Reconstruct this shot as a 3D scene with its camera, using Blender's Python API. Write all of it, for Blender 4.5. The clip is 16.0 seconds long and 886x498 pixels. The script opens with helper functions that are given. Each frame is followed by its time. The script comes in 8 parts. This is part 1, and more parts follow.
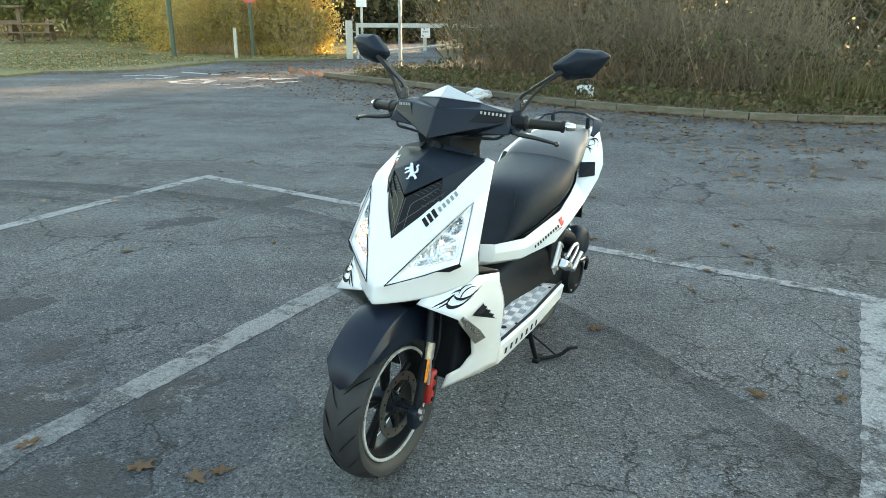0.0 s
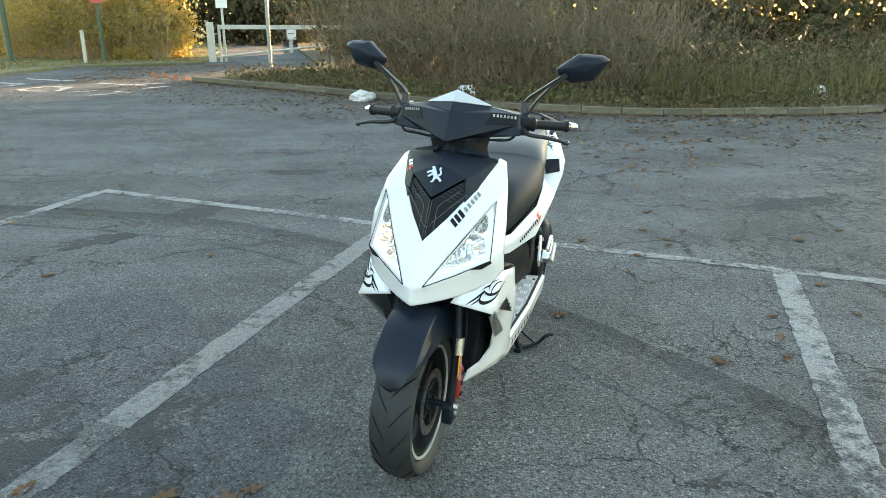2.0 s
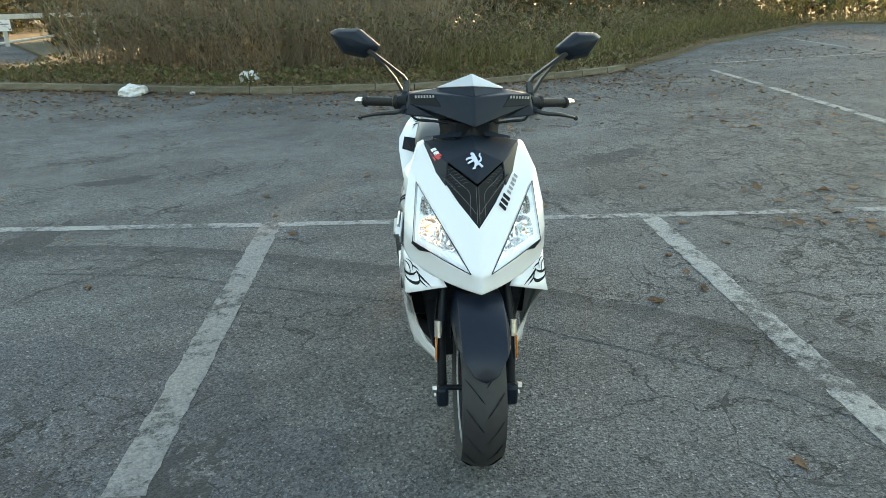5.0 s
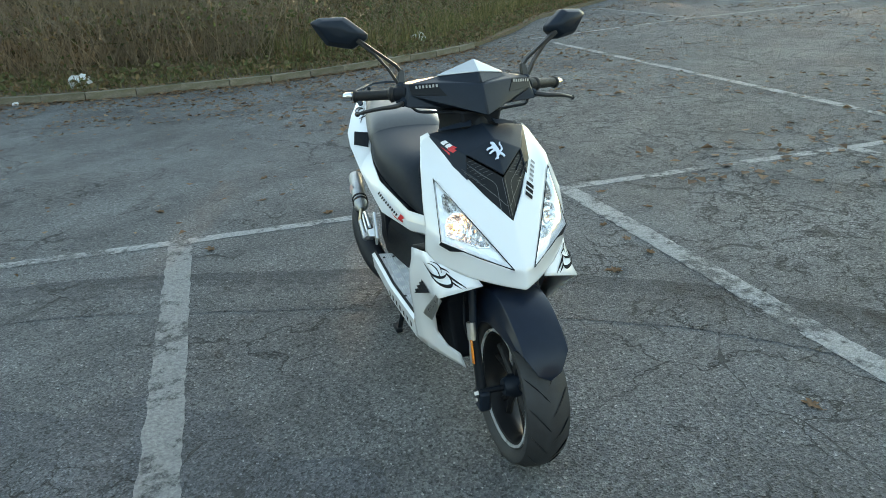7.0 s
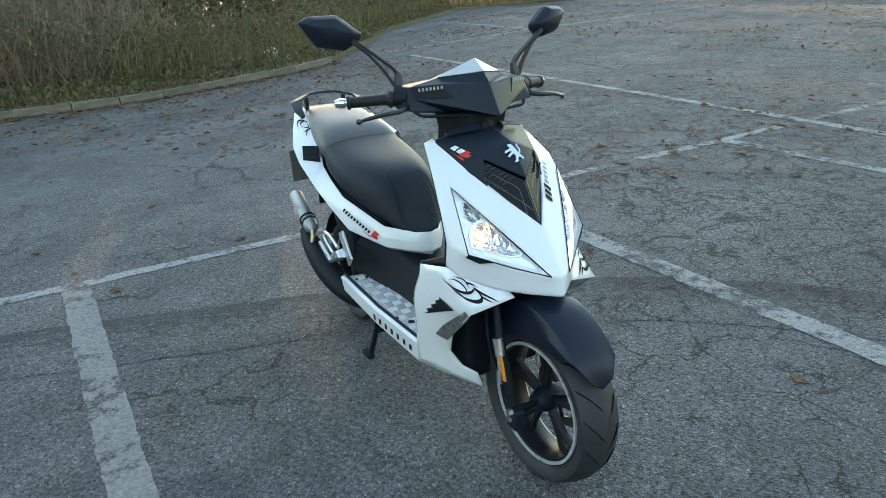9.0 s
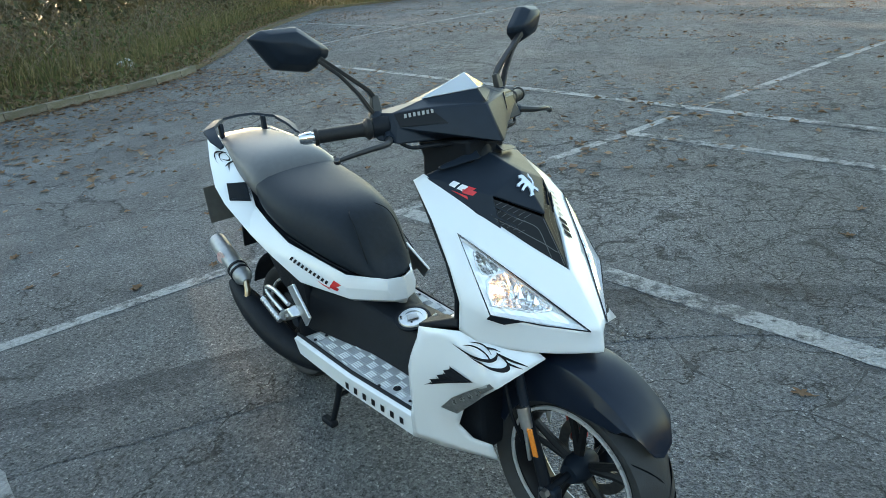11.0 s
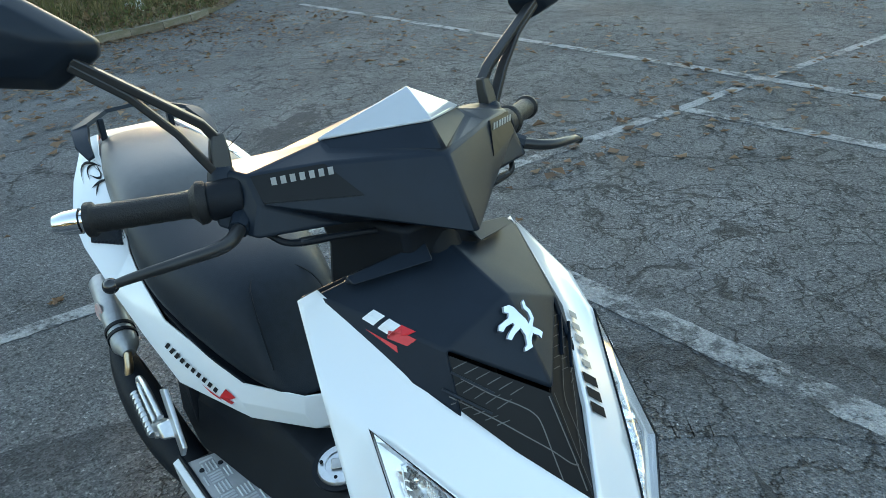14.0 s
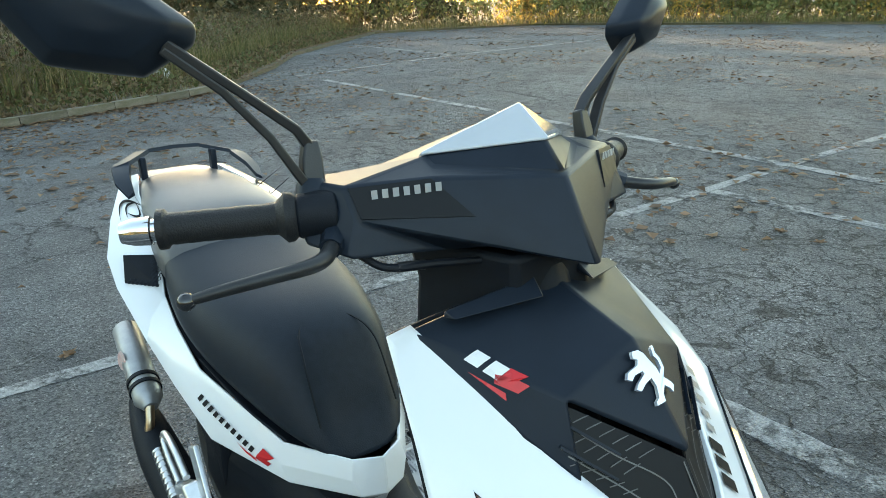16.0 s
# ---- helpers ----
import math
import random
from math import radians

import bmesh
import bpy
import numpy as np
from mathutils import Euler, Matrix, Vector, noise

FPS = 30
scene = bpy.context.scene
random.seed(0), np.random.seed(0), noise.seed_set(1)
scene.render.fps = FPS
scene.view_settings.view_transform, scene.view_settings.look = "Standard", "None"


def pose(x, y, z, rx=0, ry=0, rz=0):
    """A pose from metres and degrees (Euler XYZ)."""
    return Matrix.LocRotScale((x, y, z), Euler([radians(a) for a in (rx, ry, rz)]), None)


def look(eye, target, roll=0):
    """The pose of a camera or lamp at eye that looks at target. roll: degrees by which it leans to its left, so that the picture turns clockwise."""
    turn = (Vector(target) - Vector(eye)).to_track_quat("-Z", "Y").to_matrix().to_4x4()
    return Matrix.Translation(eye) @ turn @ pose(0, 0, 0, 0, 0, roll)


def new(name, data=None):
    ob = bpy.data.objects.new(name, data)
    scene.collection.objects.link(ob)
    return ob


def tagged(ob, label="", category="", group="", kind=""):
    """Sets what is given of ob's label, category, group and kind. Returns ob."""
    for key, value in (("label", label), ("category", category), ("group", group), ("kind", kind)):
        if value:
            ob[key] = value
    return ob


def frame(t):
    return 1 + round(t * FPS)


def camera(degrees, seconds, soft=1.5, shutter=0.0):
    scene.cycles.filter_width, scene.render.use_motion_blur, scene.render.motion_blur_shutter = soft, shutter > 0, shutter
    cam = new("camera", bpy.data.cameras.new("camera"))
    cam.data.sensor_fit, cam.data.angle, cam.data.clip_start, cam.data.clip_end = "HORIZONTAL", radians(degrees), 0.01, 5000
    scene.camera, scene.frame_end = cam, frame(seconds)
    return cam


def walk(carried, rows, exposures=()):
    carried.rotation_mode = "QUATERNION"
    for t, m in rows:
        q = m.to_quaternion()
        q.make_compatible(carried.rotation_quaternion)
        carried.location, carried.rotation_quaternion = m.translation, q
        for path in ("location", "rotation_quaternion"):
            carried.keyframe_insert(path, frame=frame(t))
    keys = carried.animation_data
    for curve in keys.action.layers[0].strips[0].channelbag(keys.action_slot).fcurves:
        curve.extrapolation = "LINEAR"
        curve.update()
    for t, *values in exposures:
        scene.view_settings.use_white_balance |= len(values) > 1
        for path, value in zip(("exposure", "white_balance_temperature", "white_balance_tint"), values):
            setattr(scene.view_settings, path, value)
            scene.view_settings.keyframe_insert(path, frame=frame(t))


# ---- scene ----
cam = camera(65.1, 16.0, 0.75)
PATH = [
    (0, (0.022, -0.018, 1.484), (0.027, 1.874, 0.837), 0.6),
    (0.5, (-0.114, -0.106, 1.494), (-0.007, 1.784, 0.85), 1.0),
    (1, (-0.18, -0.121, 1.494), (0.03, 1.763, 0.858), 1.0),
    (1.5, (-0.333, -0.093, 1.494), (-0.035, 1.78, 0.858), 0.9),
    (2, (-0.504, -0.037, 1.499), (-0.114, 1.817, 0.858), 0.7),
    (2.5, (-0.624, -0.009, 1.498), (-0.132, 1.82, 0.855), 0.8),
    (3, (-0.775, 0.001, 1.511), (-0.186, 1.801, 0.867), 1.1),
    (3.5, (-0.929, 0.003, 1.503), (-0.226, 1.757, 0.849), 1.1),
    (4, (-1.062, 0.119, 1.499), (-0.259, 1.822, 0.826), 0.6),
    (4.2, (-1.127, 0.186, 1.52), (-0.28, 1.866, 0.841), 0.4),
    (6.3, (-1.632, 0.58, 1.518), (-0.396, 1.973, 0.788), -2.6),
    (6.5, (-1.662, 0.652, 1.524), (-0.398, 2.015, 0.787), -2.6),
    (7, (-1.708, 0.834, 1.529), (-0.368, 2.116, 0.78), -3.1),
    (7.5, (-1.753, 0.942, 1.517), (-0.343, 2.144, 0.764), -3.3),
    (8, (-1.87, 1.081, 1.516), (-0.391, 2.202, 0.769), -3.0),
    (8.5, (-1.93, 1.197, 1.49), (-0.38, 2.231, 0.761), -2.8),
    (9, (-1.889, 1.343, 1.491), (-0.283, 2.284, 0.759), -3.2),
    (9.2, (-1.87, 1.403, 1.491), (-0.237, 2.303, 0.766), -2.8),
    (11.3, (-1.569, 1.832, 1.512), (0.177, 2.431, 0.744), -4.7),
    (11.5, (-1.499, 1.829, 1.514), (0.241, 2.433, 0.734), -5.0),
    (12, (-1.293, 1.804, 1.514), (0.426, 2.43, 0.705), -5.6),
    (12.5, (-1.153, 1.835, 1.484), (0.556, 2.459, 0.653), -5.7),
    (13, (-1.014, 1.903, 1.477), (0.679, 2.543, 0.625), -5.7),
    (13.5, (-0.889, 1.941, 1.469), (0.789, 2.597, 0.603), -4.8),
    (14, (-0.752, 1.959, 1.455), (0.903, 2.65, 0.57), -3.6),
    (14.5, (-0.681, 1.995, 1.437), (0.932, 2.749, 0.526), -2.5),
    (15, (-0.652, 2.031, 1.412), (0.954, 2.811, 0.51), -1.7),
    (15.5, (-0.667, 2.052, 1.393), (0.981, 2.805, 0.546), -0.7),
    (16, (-0.726, 2.101, 1.366), (1.01, 2.828, 0.69), -1.2),
]
walk(cam, [(t, look(eye, target, roll)) for t, eye, target, roll in PATH], [(0.0, 4.03, 8950, 10), (1.5, 4.02, 9150, 10), (3.0, 3.98, 9600, 10), (4.0, 3.93, 9700, 10), (6.5, 3.70, 8800, 10), (8.0, 3.78, 8550, 10), (9.0, 3.70, 8050, 10), (11.5, 3.66, 7800, 10), (12.5, 3.57, 7650, 10), (13.5, 3.43, 7500, 10), (14.5, 3.67, 7600, 10), (15.0, 3.72, 7600, 10), (16.0, 3.86, 8800, 10)])
SKY, SUN, BULB = 0.12, 2.0, 1.20

from mathutils.geometry import tessellate_polygon

# ---- world, sun and exposure ----
SUN_AZ, SUN_EL = 45.7, 5.5          # degrees clockwise from +y, and above the horizon
world = bpy.data.worlds.new("evening_sky")
scene.world = world
world.use_nodes = True
wn = world.node_tree
wn.nodes.clear()
w_out = wn.nodes.new("ShaderNodeOutputWorld")
w_bg = wn.nodes.new("ShaderNodeBackground")
w_sky = wn.nodes.new("ShaderNodeTexSky")
w_sky.sky_type = "NISHITA"
w_sky.sun_disc = False
w_sky.sun_elevation = radians(SUN_EL)
w_sky.sun_rotation = radians(SUN_AZ)
w_sky.air_density, w_sky.dust_density, w_sky.ozone_density = 1.0, 0.32, 1.6
w_bg.inputs["Strength"].default_value = SKY
wn.links.new(w_sky.outputs[0], w_bg.inputs[0])
wn.links.new(w_bg.outputs[0], w_out.inputs[0])
sun_data = bpy.data.lights.new("sun", "SUN")
sun_data.energy, sun_data.angle, sun_data.color = SUN, radians(0.7), (1.0, 0.72, 0.45)
sun_ob = new("sun", sun_data)
sd = Vector((math.sin(radians(SUN_AZ)) * math.cos(radians(SUN_EL)), math.cos(radians(SUN_AZ)) * math.cos(radians(SUN_EL)), math.sin(radians(SUN_EL))))
sun_ob.matrix_world = look(sd * 60, (0, 0, 0))


# ---- materials ----
def mat(name, base, rough=0.5, metal=0.0, var=0.15, scale=40.0, bump=0.1, bump_scale=300.0, coat=0.0, second=None, second_scale=3.0, second_amount=0.35, rough_var=0.1, spec=0.5, per=0.0, dist=0.002):
    """Principled surface with colour variation at two scales, uneven gloss and fine relief."""
    m = bpy.data.materials.new(name)
    m.use_nodes = True
    nt = m.node_tree
    b = nt.nodes["Principled BSDF"]
    b.inputs["Metallic"].default_value = metal
    b.inputs["Specular IOR Level"].default_value = spec
    b.inputs["Coat Weight"].default_value = coat
    b.inputs["Coat Roughness"].default_value = 0.06
    tc = nt.nodes.new("ShaderNodeTexCoord")
    n1 = nt.nodes.new("ShaderNodeTexNoise")
    n1.inputs["Scale"].default_value, n1.inputs["Detail"].default_value = scale, 5
    n2 = nt.nodes.new("ShaderNodeTexNoise")
    n2.inputs["Scale"].default_value, n2.inputs["Detail"].default_value = second_scale, 4
    nt.links.new(tc.outputs["Object"], n1.inputs["Vector"])
    nt.links.new(tc.outputs["Object"], n2.inputs["Vector"])
    r1 = nt.nodes.new("ShaderNodeValToRGB")
    c = Vector(base)
    r1.color_ramp.elements[0].position, r1.color_ramp.elements[1].position = 0.3, 0.7
    r1.color_ramp.elements[0].color = (*(c * (1 - var)), 1)
    r1.color_ramp.elements[1].color = (*(c * (1 + var)), 1)
    nt.links.new(n1.outputs["Fac"], r1.inputs["Fac"])
    mix = nt.nodes.new("ShaderNodeMix")
    mix.data_type = "RGBA"
    mp = nt.nodes.new("ShaderNodeMapRange")
    mp.inputs["From Min"].default_value, mp.inputs["From Max"].default_value = 0.42, 0.68
    mp.inputs["To Max"].default_value = second_amount
    nt.links.new(n2.outputs["Fac"], mp.inputs["Value"])
    nt.links.new(mp.outputs[0], mix.inputs["Factor"])
    nt.links.new(r1.outputs[0], mix.inputs["A"])
    mix.inputs["B"].default_value = (*(second or tuple(c * 0.8)), 1)
    col = mix.outputs["Result"]
    if per:
        info = nt.nodes.new("ShaderNodeObjectInfo")
        hsv = nt.nodes.new("ShaderNodeHueSaturation")
        m2 = nt.nodes.new("ShaderNodeMapRange")
        m2.inputs["To Min"].default_value, m2.inputs["To Max"].default_value = 1 - per, 1 + per
        nt.links.new(info.outputs["Random"], m2.inputs["Value"])
        nt.links.new(m2.outputs[0], hsv.inputs["Value"])
        nt.links.new(col, hsv.inputs["Color"])
        col = hsv.outputs[0]
    nt.links.new(col, b.inputs["Base Color"])
    mr = nt.nodes.new("ShaderNodeMapRange")
    mr.inputs["To Min"].default_value, mr.inputs["To Max"].default_value = max(0.02, rough - rough_var), min(1, rough + rough_var)
    nt.links.new(n1.outputs["Fac"], mr.inputs["Value"])
    nt.links.new(mr.outputs[0], b.inputs["Roughness"])
    if bump:
        n3 = nt.nodes.new("ShaderNodeTexNoise")
        n3.inputs["Scale"].default_value, n3.inputs["Detail"].default_value = bump_scale, 3
        nt.links.new(tc.outputs["Object"], n3.inputs["Vector"])
        bp = nt.nodes.new("ShaderNodeBump")
        bp.inputs["Strength"].default_value, bp.inputs["Distance"].default_value = bump, dist
        nt.links.new(n3.outputs["Fac"], bp.inputs["Height"])
        nt.links.new(bp.outputs[0], b.inputs["Normal"])
    return m


def island_mat(name, colours, rough=0.8, translucent=0.0):
    """Foliage: each separate leaf or twig takes its own colour from a ramp."""
    m = bpy.data.materials.new(name)
    m.use_nodes = True
    nt = m.node_tree
    b = nt.nodes["Principled BSDF"]
    b.inputs["Roughness"].default_value = rough
    b.inputs["Specular IOR Level"].default_value = 0.25
    g = nt.nodes.new("ShaderNodeNewGeometry")
    r = nt.nodes.new("ShaderNodeValToRGB")
    els = r.color_ramp.elements
    while len(els) < len(colours):
        els.new(0.5)
    for i, c in enumerate(colours):
        els[i].position = i / max(1, len(colours) - 1)
        els[i].color = (*c, 1)
    nt.links.new(g.outputs["Random Per Island"], r.inputs["Fac"])
    nt.links.new(r.outputs[0], b.inputs["Base Color"])
    if translucent:
        t = nt.nodes.new("ShaderNodeBsdfTranslucent")
        ms = nt.nodes.new("ShaderNodeMixShader")
        ms.inputs[0].default_value = translucent
        nt.links.new(r.outputs[0], t.inputs["Color"])
        nt.links.new(b.outputs[0], ms.inputs[1])
        nt.links.new(t.outputs[0], ms.inputs[2])
        nt.links.new(ms.outputs[0], nt.nodes["Material Output"].inputs["Surface"])
    return m


def asphalt_mat(name):
    m = bpy.data.materials.new(name)
    m.use_nodes = True
    nt = m.node_tree
    L = nt.links.new
    b = nt.nodes["Principled BSDF"]
    b.inputs["Roughness"].default_value = 0.82
    b.inputs["Specular IOR Level"].default_value = 0.35
    tc = nt.nodes.new("ShaderNodeTexCoord")

    def noise_tex(scale, detail=4, rough=0.6):
        n = nt.nodes.new("ShaderNodeTexNoise")
        n.inputs["Scale"].default_value, n.inputs["Detail"].default_value, n.inputs["Roughness"].default_value = scale, detail, rough
        L(tc.outputs["Object"], n.inputs["Vector"])
        return n

    def ramp(fac, stops):
        r = nt.nodes.new("ShaderNodeValToRGB")
        els = r.color_ramp.elements
        while len(els) < len(stops):
            els.new(0.5)
        for e, (p, c) in zip(els, stops):
            e.position, e.color = p, (*((c, c, c) if isinstance(c, float) else c), 1)
        L(fac, r.inputs["Fac"])
        return r.outputs[0]

    def mix(a, bb, fac, mode="MIX"):
        x = nt.nodes.new("ShaderNodeMix")
        x.data_type, x.blend_type = "RGBA", mode
        if isinstance(fac, float):
            x.inputs["Factor"].default_value = fac
        else:
            L(fac, x.inputs["Factor"])
        L(a, x.inputs["A"])
        L(bb, x.inputs["B"])
        return x.outputs["Result"]

    stones = nt.nodes.new("ShaderNodeTexVoronoi")
    stones.inputs["Scale"].default_value = 135
    L(tc.outputs["Object"], stones.inputs["Vector"])
    grain = ramp(stones.outputs["Color"], [(0.0, (0.044, 0.0455, 0.0475)), (0.5, (0.098, 0.103, 0.109)), (0.86, (0.158, 0.163, 0.169)), (1.0, (0.36, 0.358, 0.356))])
    fine = ramp(noise_tex(330, 3).outputs["Fac"], [(0.3, 0.56), (0.7, 1.44)])
    c = mix(grain, fine, 0.85, "MULTIPLY")
    patches = ramp(noise_tex(0.8, 6, 0.62).outputs["Fac"], [(0.32, 0.66), (0.5, 1.0), (0.66, 1.22)])
    c = mix(c, patches, 0.9, "MULTIPLY")
    mid = ramp(noise_tex(5.5, 5, 0.6).outputs["Fac"], [(0.35, 0.84), (0.65, 1.12)])
    c = mix(c, mid, 0.8, "MULTIPLY")
    pits = ramp(noise_tex(48, 4, 0.65).outputs["Fac"], [(0.35, 0.22), (0.45, 0.93), (0.62, 1.16)])
    c = mix(c, pits, 0.85, "MULTIPLY")
    # tyre-polished streaks that run along the bays' back line
    mp = nt.nodes.new("ShaderNodeMapping")
    mp.inputs["Rotation"].default_value = (0, 0, radians(29.6))
    mp.inputs["Scale"].default_value = (0.12, 1.5, 1)
    L(tc.outputs["Object"], mp.inputs["Vector"])
    st = nt.nodes.new("ShaderNodeTexNoise")
    st.inputs["Scale"].default_value, st.inputs["Detail"].default_value = 1.0, 6
    L(mp.outputs[0], st.inputs["Vector"])
    c = mix(c, ramp(st.outputs["Fac"], [(0.35, 0.80), (0.62, 1.14)]), 0.9, "MULTIPLY")
    # cracks: the borders of two warped cell patterns, broken up by noise
    warp = nt.nodes.new("ShaderNodeVectorMath")
    warp.operation = "MULTIPLY_ADD"
    L(noise_tex(3.2, 5).outputs["Color"], warp.inputs[0])
    warp.inputs[1].default_value = (0.55, 0.55, 0.0)
    L(tc.outputs["Object"], warp.inputs[2])
    # the surface is more broken towards one far side of the car park
    side = nt.nodes.new("ShaderNodeVectorMath")
    side.operation = "DOT_PRODUCT"
    side.inputs[1].default_value = (1.0, -0.8, 0.0)
    L(tc.outputs["Object"], side.inputs[0])
    worse = nt.nodes.new("ShaderNodeMapRange")
    worse.inputs["From Min"].default_value, worse.inputs["From Max"].default_value = -1.2, 1.2
    worse.inputs["To Min"].default_value, worse.inputs["To Max"].default_value = -0.06, 0.12
    L(side.outputs["Value"], worse.inputs["Value"])
    cracks = []
    for scale, width, keep in ((0.8, 0.009, (0.40, 0.48)), (3.4, 0.028, (0.50, 0.56)), (6.0, 0.045, (0.48, 0.56))):
        v = nt.nodes.new("ShaderNodeTexVoronoi")
        v.feature = "DISTANCE_TO_EDGE"
        v.inputs["Scale"].default_value = scale
        L(warp.outputs[0], v.inputs["Vector"])
        line = ramp(v.outputs["Distance"], [(0.0, 1.0), (width, 0.0)])
        wide = nt.nodes.new("ShaderNodeMath")
        L(noise_tex(0.45 + 0.12 * scale, 3).outputs["Fac"], wide.inputs[0])
        L(worse.outputs[0], wide.inputs[1])
        msk = ramp(wide.outputs[0], [(keep[0], 0.0), (keep[1], 1.0)])
        k = mix(line, msk, 1.0, "MULTIPLY")
        dark = nt.nodes.new("ShaderNodeRGB")
        dark.outputs[0].default_value = (0.016, 0.016, 0.016, 1)
        c = mix(c, dark.outputs[0], k)
        cracks.append(k)
    L(c, b.inputs["Base Color"])
    bp = nt.nodes.new("ShaderNodeBump")
    bp.inputs["Strength"].default_value, bp.inputs["Distance"].default_value = 1.0, 0.010
    L(stones.outputs["Distance"], bp.inputs["Height"])
    bp2 = nt.nodes.new("ShaderNodeBump")
    bp2.inputs["Strength"].default_value, bp2.inputs["Distance"].default_value = 0.55, 0.022
    L(noise_tex(28, 5, 0.7).outputs["Fac"], bp2.inputs["Height"])
    L(bp.outputs[0], bp2.inputs["Normal"])
    # the cracks are open
    gap = mix(mix(cracks[0], cracks[1], 1.0, "ADD"), cracks[2], 1.0, "ADD")
    bp3 = nt.nodes.new("ShaderNodeBump")
    bp3.invert = True
    bp3.inputs["Strength"].default_value, bp3.inputs["Distance"].default_value = 0.9, 0.006
    L(gap, bp3.inputs["Height"])
    L(bp2.outputs[0], bp3.inputs["Normal"])
    L(bp3.outputs[0], b.inputs["Normal"])
    return m


def paint_mat(name, under, low=(0.215, 0.220, 0.225), high=(0.39, 0.395, 0.395), worn=(0.69, 0.83)):
    """A worn layer on the asphalt, which shows through where it has rubbed off."""
    m = under.copy()
    m.name = name
    nt = m.node_tree
    b = nt.nodes["Principled BSDF"]
    old = b.inputs["Base Color"].links[0].from_socket
    tc = nt.nodes.new("ShaderNodeTexCoord")
    n = nt.nodes.new("ShaderNodeTexNoise")
    n.inputs["Scale"].default_value, n.inputs["Detail"].default_value, n.inputs["Roughness"].default_value = 13, 9, 0.74
    nt.links.new(tc.outputs["Object"], n.inputs["Vector"])
    n2 = nt.nodes.new("ShaderNodeTexNoise")
    n2.inputs["Scale"].default_value, n2.inputs["Detail"].default_value = 2.6, 4
    nt.links.new(tc.outputs["Object"], n2.inputs["Vector"])
    add = nt.nodes.new("ShaderNodeMath")
    add.operation = "MULTIPLY_ADD"
    add.inputs[1].default_value = 0.8
    nt.links.new(n2.outputs["Fac"], add.inputs[0])
    nt.links.new(n.outputs["Fac"], add.inputs[2])
    r = nt.nodes.new("ShaderNodeValToRGB")
    r.color_ramp.elements[0].position, r.color_ramp.elements[0].color = worn[0] + 0.20, (0.92, 0.92, 0.92, 1)
    r.color_ramp.elements[1].position, r.color_ramp.elements[1].color = min(1.0, worn[1] + 0.20), (0.05, 0.05, 0.05, 1)
    nt.links.new(add.outputs[0], r.inputs["Fac"])
    x = nt.nodes.new("ShaderNodeMix")
    x.data_type = "RGBA"
    nt.links.new(r.outputs[0], x.inputs["Factor"])
    nt.links.new(old, x.inputs["A"])
    n3 = nt.nodes.new("ShaderNodeTexNoise")
    n3.inputs["Scale"].default_value, n3.inputs["Detail"].default_value = 60, 4
    nt.links.new(tc.outputs["Object"], n3.inputs["Vector"])
    r3 = nt.nodes.new("ShaderNodeValToRGB")
    r3.color_ramp.elements[0].position, r3.color_ramp.elements[0].color = 0.3, (*low, 1)
    r3.color_ramp.elements[1].position, r3.color_ramp.elements[1].color = 0.7, (*high, 1)
    nt.links.new(n3.outputs["Fac"], r3.inputs["Fac"])
    nt.links.new(r3.outputs[0], x.inputs["B"])
    nt.links.new(x.outputs["Result"], b.inputs["Base Color"])
    return m


def glass_mat(name, tint=(1, 1, 1), rough=0.02, mixin=0.88):
    """Thin clear plastic: mostly see-through, with a gloss that grows at a grazing look."""
    m = bpy.data.materials.new(name)
    m.use_nodes = True
    nt = m.node_tree
    nt.nodes.remove(nt.nodes["Principled BSDF"])
    tr = nt.nodes.new("ShaderNodeBsdfTransparent")
    tr.inputs["Color"].default_value = (*tint, 1)
    gl = nt.nodes.new("ShaderNodeBsdfGlossy")
    gl.inputs["Roughness"].default_value = rough
    fr = nt.nodes.new("ShaderNodeFresnel")
    fr.inputs["IOR"].default_value = 1.2
    ms = nt.nodes.new("ShaderNodeMixShader")
    half = nt.nodes.new("ShaderNodeMath")
    half.operation = "MULTIPLY"
    half.inputs[1].default_value = 0.5
    nt.links.new(fr.outputs[0], half.inputs[0])
    nt.links.new(half.outputs[0], ms.inputs[0])
    nt.links.new(tr.outputs[0], ms.inputs[1])
    nt.links.new(gl.outputs[0], ms.inputs[2])
    nt.links.new(ms.outputs[0], nt.nodes["Material Output"].inputs["Surface"])
    return m


def glow_mat(name, colour, strength):
    m = bpy.data.materials.new(name)
    m.use_nodes = True
    b = m.node_tree.nodes["Principled BSDF"]
    b.inputs["Base Color"].default_value = (*colour, 1)
    b.inputs["Emission Color"].default_value = (*colour, 1)
    b.inputs["Emission Strength"].default_value = strength
    return m


